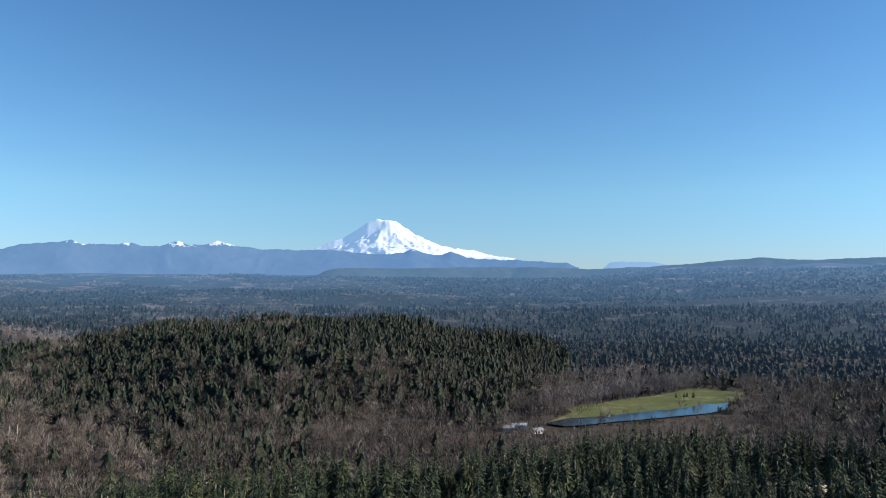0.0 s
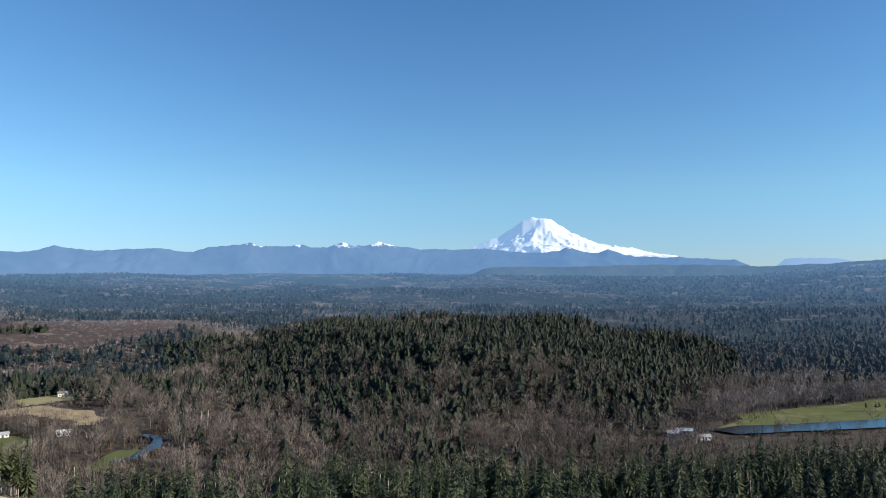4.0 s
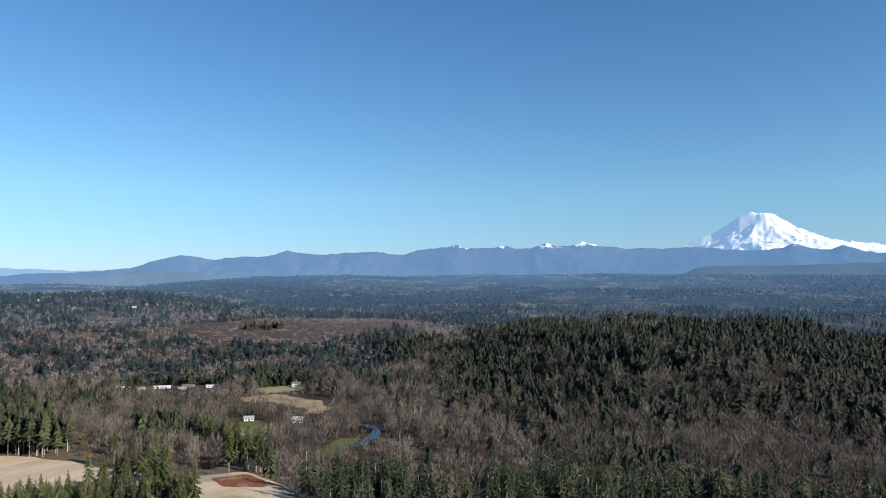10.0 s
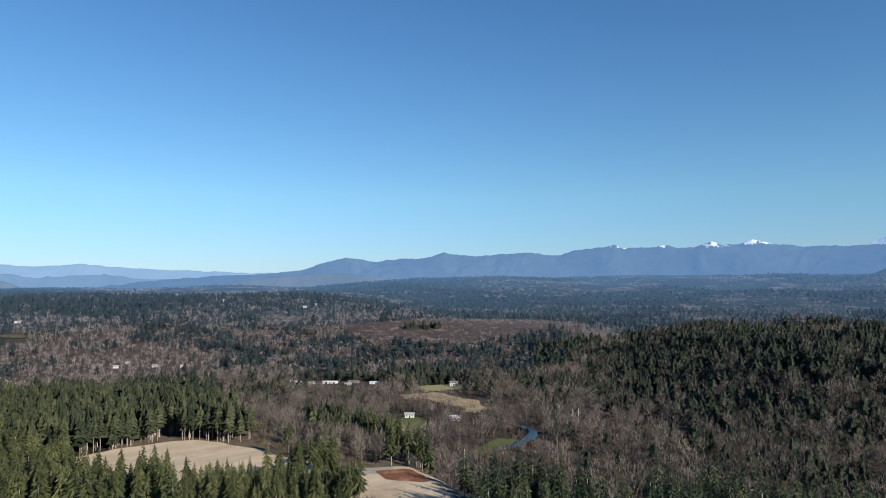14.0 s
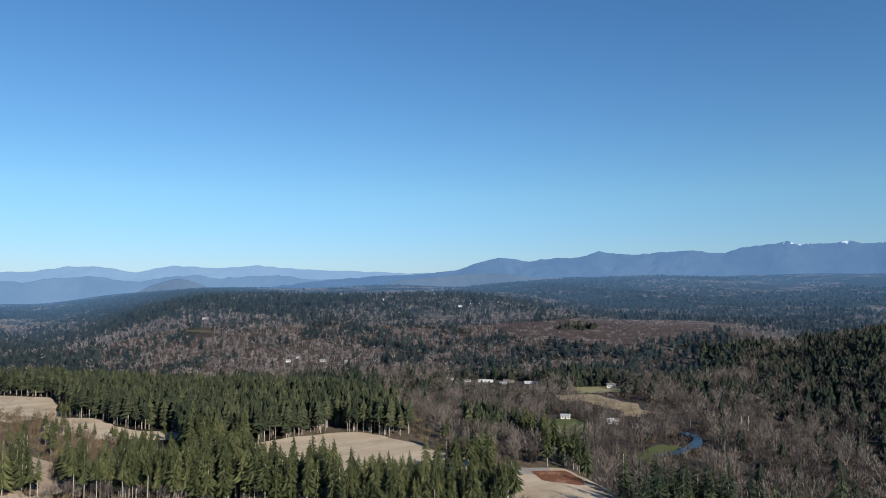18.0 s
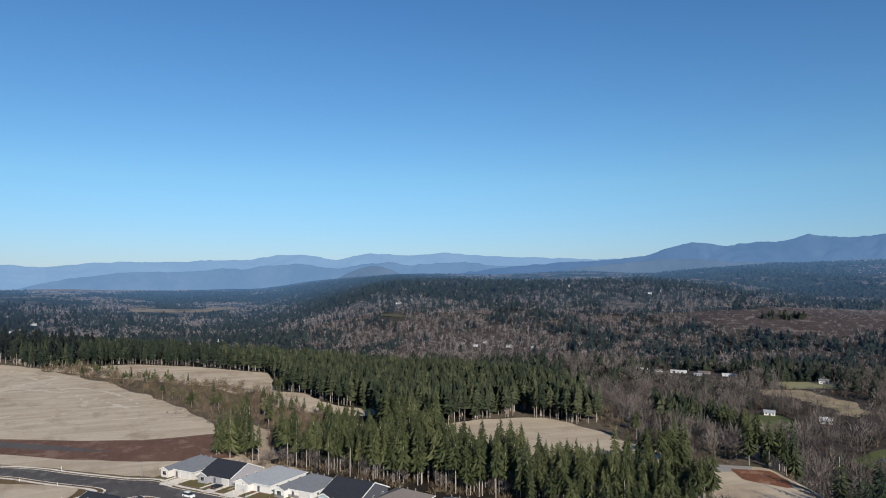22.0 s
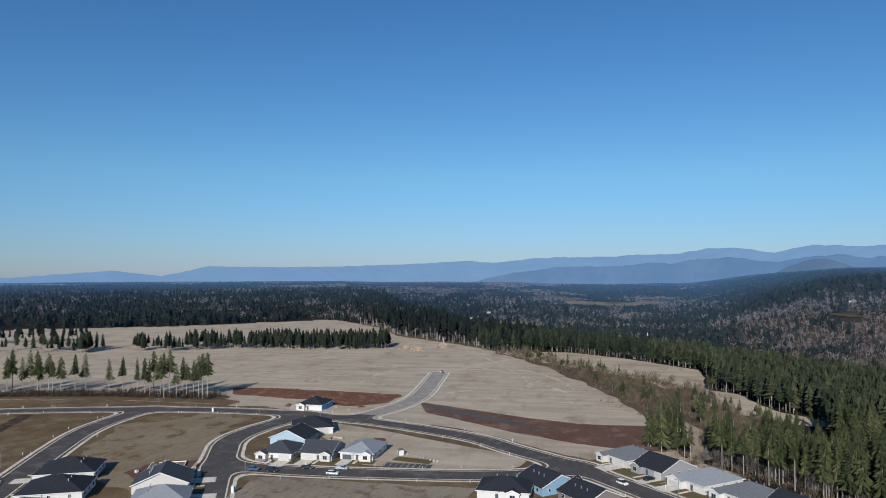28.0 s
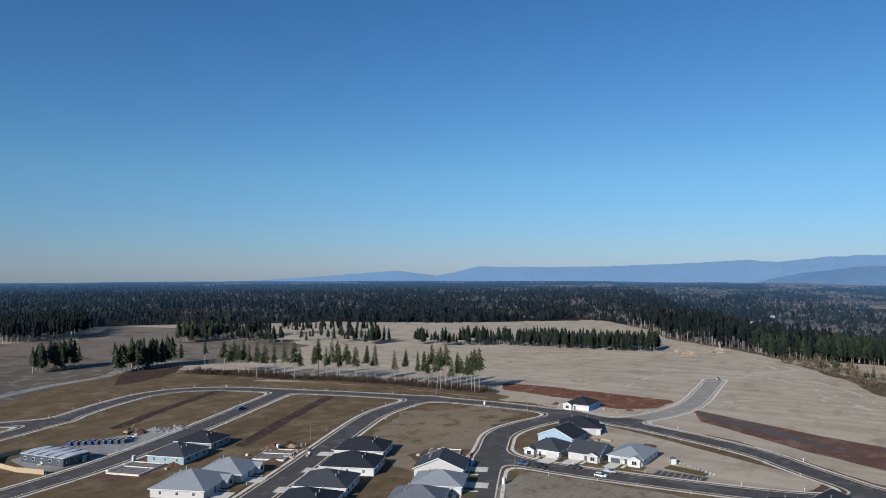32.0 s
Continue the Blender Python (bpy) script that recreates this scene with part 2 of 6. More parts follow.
def hill_edge(x, y):
    return poly_field(HILL_FOOT)(x, y)


# ---- ground: one sheet to the horizon, finer near and where the view goes ----
def make_ground():
    azs = np.concatenate([np.arange(-44, 166, 0.4), np.arange(166, 316, 3.0)])
    ds = np.concatenate([[0.002], np.geomspace(30, 4930, 180)])
    A, D = np.meshgrid(azs, ds, indexing="ij")
    x, y = plan_at(A, D)
    z = land(x, y)
    na, nd = A.shape
    i = np.arange(na)[:, None] * nd + np.arange(nd - 1)[None, :]
    j = ((np.arange(na) + 1) % na)[:, None] * nd + np.arange(nd - 1)[None, :]
    f = np.stack([i, i + 1, j + 1, j], -1).reshape(-1, 4)
    cx, cy = x[:, :-1].ravel(), y[:, :-1].ravel()
    d = np.hypot(cx, cy)
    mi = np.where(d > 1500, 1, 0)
    ca = np.degrees(np.arctan2(-cx, cy))
    mi[(d > brink(ca) + 60) & (d <= 1500) & (ca > -60) & (ca < 97) & (wood_mix(cx, cy) < 0.62) & (hill_edge(cx, cy) > -30)] = 3
    mi[(ca > 95) & (d > 560) & (d < 1000)] = 4
    mi[(ca > 39) & (ca < 66) & (d > 255) & (d < brink(ca) + 61)] = 4
    mi[poly_field(ESTATE)(cx, cy) < -14] = 2
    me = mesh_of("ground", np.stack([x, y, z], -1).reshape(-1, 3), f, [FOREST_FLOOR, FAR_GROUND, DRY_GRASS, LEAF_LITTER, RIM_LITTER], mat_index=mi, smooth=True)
    return tagged(new("ground", me), "wooded plateau and river valley, dry grass and forest floor", "ground", kind="structure")


ESTATE = [(40, 150), (-120, 150), (-222, 98), (-270, 58), (-300, 32), (-360, 28), (-385, 24), (-440, 8), (-556, -40), (-610, -62), (-652, -95), (-705, -141),
          (-780, -226), (-880, -275), (-1010, -385), (-975, -432), (-850, -549), (-776, -700), (-660, -800), (-560, -895), (-420, -930), (-250, -960), (0, -900), (120, -200)]


# ---- mountains ----
def fractal(u, v, seed, octaves=5, ridged=False):
    """Value noise on a lattice, summed over octaves; u, v in cells."""
    rs = np.random.RandomState(seed)
    table = rs.uniform(-1, 1, (257, 257))
    total, amp, norm = np.zeros_like(u), 1.0, 0.0
    for k in range(octaves):
        a, b = u * 2 ** k + 17 * k, v * 2 ** k + 31 * k
        i, j = np.floor(a).astype(int), np.floor(b).astype(int)
        fa, fb = a - i, b - j
        fa, fb = fa * fa * (3 - 2 * fa), fb * fb * (3 - 2 * fb)
        i, j = i % 256, j % 256
        n = (table[i, j] * (1 - fa) + table[i + 1, j] * fa) * (1 - fb) + (table[i, j + 1] * (1 - fa) + table[i + 1, j + 1] * fa) * fb
        total += amp * ((1 - 2 * np.abs(n)) if ridged else n)
        norm += amp
        amp *= 0.5
    return total / norm


def backdrop_material(name, low, high, haze_glow, snow_from=None, snow_full=None, spec=0.0, broken=90.0):
    """Far slopes seen through miles of air: a dull surface, with the haze painted in as blue emission."""
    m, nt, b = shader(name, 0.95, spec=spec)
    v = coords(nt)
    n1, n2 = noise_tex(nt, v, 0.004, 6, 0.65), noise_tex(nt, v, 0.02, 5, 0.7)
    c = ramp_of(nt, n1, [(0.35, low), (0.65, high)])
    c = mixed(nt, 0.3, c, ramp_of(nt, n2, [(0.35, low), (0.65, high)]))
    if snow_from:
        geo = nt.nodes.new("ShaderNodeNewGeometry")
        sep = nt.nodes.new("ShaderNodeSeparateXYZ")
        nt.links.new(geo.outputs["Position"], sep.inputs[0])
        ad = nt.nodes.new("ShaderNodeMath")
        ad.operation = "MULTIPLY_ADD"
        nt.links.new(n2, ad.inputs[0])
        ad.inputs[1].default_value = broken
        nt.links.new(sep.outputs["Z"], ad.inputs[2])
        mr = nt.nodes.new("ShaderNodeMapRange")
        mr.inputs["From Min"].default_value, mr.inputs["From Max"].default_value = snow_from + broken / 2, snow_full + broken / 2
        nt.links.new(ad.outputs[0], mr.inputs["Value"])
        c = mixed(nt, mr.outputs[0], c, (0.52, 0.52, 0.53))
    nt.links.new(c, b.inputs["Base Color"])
    b.inputs["Emission Color"].default_value = (*haze_glow, 1)
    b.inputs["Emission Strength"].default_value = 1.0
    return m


def make_range(name, label, profile, near, crest, back, floor, mat, rough, seed, step=0.12, rows=44):
    """A chain of mountains: crest heights by bearing, and spurs that run down from the crest."""
    pa, pe = np.array([p[0] for p in profile]), np.array([p[1] for p in profile])
    o = np.argsort(pa)
    azs = np.arange(pa.min(), pa.max() + step, step)
    u = np.concatenate([np.linspace(0, 1, rows), 1 + np.linspace(0, 1, 6)[1:]])
    A, U = np.meshgrid(azs, u, indexing="ij")
    am, dm = np.radians(A) * crest, near + (crest - near) * U
    warp = fractal(am / 500 + 70, dm / 500 + 20, seed + 2, 3)
    spur = fractal(am / 430 + warp * 1.6 + 40, dm / 200 + warp * 1.6 + 60, seed, 5, True)
    el = np.interp(azs, pa[o], pe[o]) + rough * fractal(azs * 1.5 + 9, azs * 0 + seed, seed + 1, 5)
    top = EYE + crest * np.tan(np.radians(el))
    up = np.minimum(U, 1)
    shape = up ** 0.8 * (1 + 0.5 * (spur - 0.5) * up * (1 - up))
    n = int(2.0 / step)
    soft_top = np.convolve(np.pad(top, n, mode="edge"), np.hanning(2 * n + 1) / np.hanning(2 * n + 1).sum(), "valid")
    top = soft_top[:, None] + (top - soft_top)[:, None] * up ** 6
    z = floor + (top - floor) * np.where(U > 1, 1 - 0.8 * (U - 1), np.clip(shape, 0, 1))
    D = np.where(U > 1, crest + (back - crest) * (U - 1), near + (crest - near) * U)
    x, y = plan_at(A, D)
    na, nd = A.shape
    i = np.arange(na - 1)[:, None] * nd + np.arange(nd - 1)[None, :]
    f = np.stack([i, i + 1, i + nd + 1, i + nd], -1).reshape(-1, 4)
    me = mesh_of(name, np.stack([x, y, z], -1).reshape(-1, 3), f, [mat], smooth=True)
    return tagged(new(name, me), label, "mountain range", kind="structure")


# Blue emission on slopes and snow is painted haze, not light they give off.
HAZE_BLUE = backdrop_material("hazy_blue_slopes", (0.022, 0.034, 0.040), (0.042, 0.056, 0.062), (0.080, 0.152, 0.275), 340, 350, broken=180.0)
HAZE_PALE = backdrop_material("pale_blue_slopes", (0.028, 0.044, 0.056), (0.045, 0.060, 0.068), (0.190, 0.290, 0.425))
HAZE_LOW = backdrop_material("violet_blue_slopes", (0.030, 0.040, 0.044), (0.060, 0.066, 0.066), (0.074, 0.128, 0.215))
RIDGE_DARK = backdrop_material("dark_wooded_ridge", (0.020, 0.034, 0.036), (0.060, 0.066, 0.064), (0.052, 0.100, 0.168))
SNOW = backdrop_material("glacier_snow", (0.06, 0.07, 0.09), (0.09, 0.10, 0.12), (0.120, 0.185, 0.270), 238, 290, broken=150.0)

FOOTHILLS = [(76, -1.8), (72, -0.6), (66, 0.4), (60, 1.0), (56, 1.2), (53, 1.5), (51.2, 2.06), (49.3, 2.56), (46.9, 2.25),
             (44.7, 2.52), (43.5, 2.51), (42.6, 2.67), (41.4, 3.04), (40.5, 2.83), (38.9, 2.72), (36.1, 2.89), (33.9, 2.98), (32.9, 2.74), (32.1, 2.76), (30.9, 3.08), (29.2, 3.33), (28.3, 3.39), (27.8, 3.57), (27.3, 3.27), (25.1, 3.30), (24.2, 3.49), (23.7, 3.45), (23.2, 3.21), (21.8, 3.20), (20.6, 3.69), (19.8, 3.40), (18.7, 3.41), (17.8, 3.73), (16.8, 3.46), (15.7, 3.29), (14.3, 3.11), (12.5, 3.11), (11.8, 3.06), (8.6, 3.19), (7.0, 2.91), (4.5, 2.81), (3.2, 3.02), (2.3, 3.24), (1.2, 2.82), (0.2, 2.72), (-0.6, 3.03), (-1.7, 2.66), (-2.9, 2.47), (-5.9, 2.38), (-6.7, 2.29), (-9.9, 2.11), (-10.9, 1.76)]
EAST_HILLS = [(98, 0.5), (95, 0.95), (92, 1.0), (89, 1.05), (86.7, 1.2), (83.8, 1.25), (81.8, 1.65), (79.7, 1.6), (77.3, 1.25), (74.8, 1.8), (71.5, 1.62),
              (68.4, 1.86), (65.3, 1.56), (60.8, 1.44), (56.7, 1.26), (53, 1.4), (50, 1.2)]
NORTH_HILLS = [(142, -1.0), (134, -0.5), (131.4, -0.31), (129.3, -0.16), (127.4, 0.0), (125.7, -0.25), (124.2, -0.43), (120.7, 0.3), (115.2, 0.25), (110.8, 0.3), (106.3, 0.43),
               (100.3, 0.74), (98.5, 0.56), (96, 0.8), (90, 0.8), (86, 0.6)]
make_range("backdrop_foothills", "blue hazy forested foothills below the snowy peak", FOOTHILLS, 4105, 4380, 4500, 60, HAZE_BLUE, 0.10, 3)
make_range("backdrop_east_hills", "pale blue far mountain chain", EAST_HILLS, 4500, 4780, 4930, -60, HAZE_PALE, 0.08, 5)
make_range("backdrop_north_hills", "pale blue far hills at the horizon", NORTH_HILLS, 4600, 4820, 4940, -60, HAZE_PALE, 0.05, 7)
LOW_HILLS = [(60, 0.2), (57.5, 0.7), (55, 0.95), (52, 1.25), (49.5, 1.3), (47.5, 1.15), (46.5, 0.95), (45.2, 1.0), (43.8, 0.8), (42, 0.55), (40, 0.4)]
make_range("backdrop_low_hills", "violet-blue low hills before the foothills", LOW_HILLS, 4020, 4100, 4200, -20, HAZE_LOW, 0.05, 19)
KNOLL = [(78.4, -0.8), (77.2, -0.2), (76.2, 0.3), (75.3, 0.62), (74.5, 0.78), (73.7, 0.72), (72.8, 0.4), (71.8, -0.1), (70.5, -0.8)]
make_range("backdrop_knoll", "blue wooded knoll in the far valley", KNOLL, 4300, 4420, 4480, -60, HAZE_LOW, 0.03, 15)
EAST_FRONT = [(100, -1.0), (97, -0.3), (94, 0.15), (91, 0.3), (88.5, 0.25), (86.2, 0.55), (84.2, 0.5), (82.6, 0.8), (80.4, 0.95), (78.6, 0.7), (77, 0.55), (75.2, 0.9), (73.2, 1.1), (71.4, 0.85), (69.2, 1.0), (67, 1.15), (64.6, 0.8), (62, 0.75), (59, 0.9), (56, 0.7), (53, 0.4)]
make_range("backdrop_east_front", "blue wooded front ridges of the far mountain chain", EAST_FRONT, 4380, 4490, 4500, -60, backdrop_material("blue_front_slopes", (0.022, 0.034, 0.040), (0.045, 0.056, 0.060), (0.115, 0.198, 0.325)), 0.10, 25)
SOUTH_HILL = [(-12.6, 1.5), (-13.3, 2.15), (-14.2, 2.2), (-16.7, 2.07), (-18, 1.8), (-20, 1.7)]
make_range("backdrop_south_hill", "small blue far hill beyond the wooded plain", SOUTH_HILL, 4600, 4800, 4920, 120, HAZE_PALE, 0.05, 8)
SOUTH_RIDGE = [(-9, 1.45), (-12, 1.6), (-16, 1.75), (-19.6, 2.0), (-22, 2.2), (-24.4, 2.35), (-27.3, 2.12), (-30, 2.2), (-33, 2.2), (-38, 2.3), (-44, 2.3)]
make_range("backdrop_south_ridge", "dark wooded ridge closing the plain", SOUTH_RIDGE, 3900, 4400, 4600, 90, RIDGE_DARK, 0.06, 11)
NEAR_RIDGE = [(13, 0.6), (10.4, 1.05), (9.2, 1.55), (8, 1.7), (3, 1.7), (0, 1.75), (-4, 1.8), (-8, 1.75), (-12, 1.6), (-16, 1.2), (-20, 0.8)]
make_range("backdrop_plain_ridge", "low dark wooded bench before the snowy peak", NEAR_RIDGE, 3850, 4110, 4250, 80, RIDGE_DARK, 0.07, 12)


def make_snow_peak():
    """The snow-capped volcano: a steep cone with rock ribs, glaciers and a broad skirt to one side."""
    az0, dist, half = 4.5, 4800.0, 980.0
    gx, gy = np.meshgrid(np.linspace(-1, 1, 260), np.linspace(-1, 0.25, 130), indexing="ij")
    s = gx
    r = np.hypot(gx, gy * 1.1)
    sunny = np.interp(r, [0, 0.06, 0.115, 0.215, 0.34, 0.415, 0.49, 0.615, 0.74, 0.9, 1.2], [1.0, 0.965, 0.85, 0.67, 0.53, 0.485, 0.41, 0.40, 0.30, 0.24, 0.05])
    steps, drop = [0, 0.06, 0.135, 0.21, 0.30, 0.36, 0.46, 0.55, 0.7, 1.2], [1.0, 1.03, 0.95, 0.81, 0.655, 0.61, 0.48, 0.39, 0.22, 0.0]
    front = np.clip(-gy, 0, 1)
    steep = np.where(gy > 0, np.interp(r, steps, drop), np.interp(np.abs(gx), steps, drop) - 2.5 * front)
    spur = 0.74 + 1.0 * (gx + 0.085) - 1.1 * np.clip(front - 0.1, 0, 1)
    k = np.clip(gx / 0.06 + 1.2, 0, 1)
    prof = sunny * k + np.maximum(steep, np.where(gx < 0, spur, 0)) * (1 - k)
    ang = np.arctan2(gy, s)
    ribs = fractal(ang * 1.8 + 30, r * 2.6 + 3, 21, 5, True)
    crag = fractal(gx * 9 + 50, gy * 9 + 50, 22, 5, True)
    fine = fractal(gx * 26 + 11, gy * 20 + 70, 23, 4, True)
    z = prof + (0.075 * (ribs - 0.35) + 0.045 * (crag - 0.35) + 0.03 * (fine - 0.35)) * np.clip(r * 4, 0.15, 1) * np.clip(1.4 - r * 1.2, 0.2, 1) * np.where((gx < -0.02) & (steep >= spur), 0.3, 1.0)
    base = EYE + dist * math.tan(radians(1.4))
    summit = EYE + dist * math.tan(radians(5.6))
    zz = base + z * (summit - base)
    ux, uy = np.array(plan_at(radians(0) + az0, 1.0))
    x = ux * dist + uy * gx * half + ux * gy * 430
    y = uy * dist - ux * gx * half + uy * gy * 430
    m, k = gx.shape
    i = np.arange(m - 1)[:, None] * k + np.arange(k - 1)[None, :]
    f = np.stack([i, i + 1, i + k + 1, i + k], -1).reshape(-1, 4)
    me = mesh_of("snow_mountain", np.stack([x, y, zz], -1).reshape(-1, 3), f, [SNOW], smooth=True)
    return tagged(new("snow_mountain", me), "snow-covered volcano with rocky ribs above blue foothills", "mountain", kind="structure")


make_snow_peak()


# ---- trees ----
def conifer_shape(rs, count, height, bare, width, droop=0.25, taper=0.8, slim=1.0, lump=0.25):
    """Crown of single sprays round the stem, longer below, each with its own height, reach and tilt: (verts, faces). Foot at the origin."""
    v, f = [], []
    sides = rs.uniform(1 - lump, 1 + lump, 5)          # a crown is fuller on some sides than on others
    for i in range(count):
        k = (i + rs.uniform(0, 1)) / count
        k = k ** 1.15
        t = i * 2.39996 + rs.uniform(-0.5, 0.5)
        z = height * (bare + (1 - bare) * k)
        L = (width * (1 - k) ** taper * sides[int(t / 6.2832 * 5) % 5] * rs.uniform(0.6, 1.2) + 0.2) * (0.7 if k < 0.08 else 1)
        wide = (L * rs.uniform(0.16, 0.30) + 0.12) * slim
        dz = -droop * L * rs.uniform(0.2, 1.5)
        lift = L * rs.uniform(0.1, 0.5)
        roll = rs.uniform(-0.7, 0.7) * wide
        c, s = math.cos(t), math.sin(t)
        n = len(v)
        m = rs.uniform(0.4, 0.65)
        v += [(0, 0, z + lift), (c * L * m - s * wide, s * L * m + c * wide, z + dz * 0.5 + roll), (c * L, s * L, z + dz), (c * L * m + s * wide, s * L * m - c * wide, z + dz * 0.5 - roll)]
        f += [(n, n + 1, n + 2), (n, n + 2, n + 3)]
    n = len(v)
    r = 0.14 * slim + 0.05
    v += [(0.0, 0, height * 1.04)] + [(r * math.cos(q), r * math.sin(q), height * 0.9) for q in (0, 2.09, 4.19)]
    f += [(n, n + 1, n + 2), (n, n + 2, n + 3), (n, n + 3, n + 1)]
    return np.array(v), np.array(f)


def tiered_shape(rs, height, bare, width, tiers=5, boughs=5, ragged=0.25, taper=0.85):
    """A full conifer crown: skirts of drooping boughs one above the other, each with an uneven, pointed rim."""
    v, f = [], []
    lean = rs.uniform(-0.02, 0.02, 2) * height
    for i in range(tiers):
        k = i / tiers
        z0 = height * (bare + (1 - bare) * k)
        z1 = height * min(1.0, bare + (1 - bare) * (k + 1.75 / tiers)) if i < tiers - 1 else height
        r = width * (1 - k) ** taper * rs.uniform(0.85, 1.15) * (0.82 if i == 0 else 1)
        t0 = rs.uniform(0, 6.283)
        n = len(v)
        cx, cy = lean * k
        v.append((cx, cy, z1))
        for j in range(boughs * 2):
            t = t0 + j * math.pi / boughs + rs.uniform(-0.15, 0.15)
            rr = r * (rs.uniform(1 - ragged, 1 + ragged) if j % 2 == 0 else rs.uniform(0.5, 0.7))
            v.append((cx + math.cos(t) * rr, cy + math.sin(t) * rr, z0 + (0.0 if j % 2 == 0 else 0.10 * r) + rs.uniform(-0.12, 0.12) * r))
        m = boughs * 2
        f += [(n, n + 1 + j, n + 1 + (j + 1) % m) for j in range(m)]
    return np.array(v), np.array(f)


def fuzzy_shape(rs, height, spread, count, thick, reach=0.34, low=0.25):
    """Leafless broadleaf crown: a thin stem and a rounded cloud of fine upswept twigs, as slim triangles."""
    v, f = [], []
    lobes = [(rs.uniform(-0.45, 0.45) * spread, rs.uniform(-0.45, 0.45) * spread, height * rs.uniform(0.5, 0.74)) for _ in range(4)]
    for k in range(count + 2):
        if k < 2:
            p, q, w = np.array((0, 0, -0.5)), np.array((rs.uniform(-0.5, 0.5), rs.uniform(-0.5, 0.5), height * 0.7)), thick * 0.9
            out = np.array((math.cos(k * 1.57), math.sin(k * 1.57), 0))
        else:
            c = np.array(lobes[k % 4])
            d = rs.normal(size=3)
            d /= np.linalg.norm(d)
            p = c + d * np.array((spread * 0.6, spread * 0.6, height * 0.22)) * rs.uniform(0.3, 1.0) ** 0.5
            p[2] = max(p[2], height * low)
            out = p - np.array((0, 0, height * 0.4))
            go = d * 0.55 + np.array((0, 0, 1.0)) + rs.normal(size=3) * 0.25
            q = p + go / np.linalg.norm(go) * spread * reach * rs.uniform(0.7, 1.4)
            q[2] = min(q[2], height * 1.05)
            w = thick * rs.uniform(0.6, 1.4)
        side = np.cross(q - p, out / (np.linalg.norm(out) + 1e-9) + rs.normal(size=3) * 0.3)
        side = side / (np.linalg.norm(side) + 1e-9) * w
        n = len(v)
        v.extend([p - side, p + side, q])
        f.append((n, n + 1, n + 2))
    return np.array(v), np.array(f)


def pole_shape(height, r0, r1, sides=4, bend=0.0):
    q = np.arange(sides) * 6.283 / sides
    lo = np.stack([r0 * np.cos(q), r0 * np.sin(q), np.full(sides, -0.6)], 1)
    hi = np.stack([r1 * np.cos(q) + bend, r1 * np.sin(q), np.full(sides, height)], 1)
    f = []
    for i in range(sides):
        j = (i + 1) % sides
        f += [(i, j, sides + j), (i, sides + j, sides + i)]
    return np.concatenate([lo, hi]), np.array(f)


def bush_shape(rs, height, spread, n, thick):
    """A low thicket: many short upswept slivers from the ground."""
    v, f = [], []
    for k in range(n):
        t, r = rs.uniform(0, 6.283), spread * math.sqrt(rs.uniform(0, 1))
        p = np.array((math.cos(t) * r * 0.7, math.sin(t) * r * 0.7, height * rs.uniform(-0.1, 0.45)))
        q = p + np.array((rs.normal() * spread * 0.2, rs.normal() * spread * 0.2, height * rs.uniform(0.25, 0.6)))
        m = (p + q) / 2
        side = np.cross(q - p, m / (np.linalg.norm(m) + 1e-9) + rs.normal(size=3) * 0.35)
        side = side / (np.linalg.norm(side) + 1e-9) * thick * rs.uniform(0.6, 1.4)
        i = len(v)
        v.extend([p - side, p + side, q])
        f.append((i, i + 1, i + 2))
    return np.array(v), np.array(f)


def scatter(name, label, category, shapes, x, y, z, scale, wide, mats, rs, turn=True, pick=None):
    """All the trees of one kind of wood in one mesh. shapes: list of (verts, faces, material index of each face)."""
    V, F, M, Tn, n0 = [], [], [], [], 0
    pick = rs.randint(0, len(shapes), len(x)) if pick is None else pick
    ang = rs.uniform(0, 6.283, len(x))
    tone = np.clip(rs.normal(0.46, 0.27, len(x)), 0.0, 0.98)
    for s, (v, f, mi) in enumerate(shapes):
        k = np.where(pick == s)[0]
        if not len(k):
            continue
        c, sn = np.cos(ang[k])[:, None], np.sin(ang[k])[:, None]
        w, h = (scale[k] * wide[k])[:, None], scale[k][:, None]
        vx = (v[None, :, 0] * c - v[None, :, 1] * sn) * w + x[k][:, None]
        vy = (v[None, :, 0] * sn + v[None, :, 1] * c) * w + y[k][:, None]
        vz = v[None, :, 2] * h + z[k][:, None]
        V.append(np.stack([vx, vy, vz], -1).reshape(-1, 3))
        F.append((f[None] + (np.arange(len(k)) * len(v))[:, None, None] + n0).reshape(-1, 3))
        M.append(np.tile(mi, len(k)))
        Tn.append(np.repeat(tone[k], len(f)))
        n0 += len(k) * len(v)
    me = mesh_of(name, np.concatenate(V), np.concatenate(F), mats, np.concatenate(Tn), np.concatenate(M))
    return tagged(new(name, me), label, category, kind="stuff")


def with_trunk(crown, pole):
    (v, f), (pv, pf) = crown, pole
    return np.concatenate([v, pv]), np.concatenate([f, pf + len(v)]), np.concatenate([np.zeros(len(f), int), np.ones(len(pf), int)])


def only(shape):
    return shape[0], shape[1], np.zeros(len(shape[1]), int)


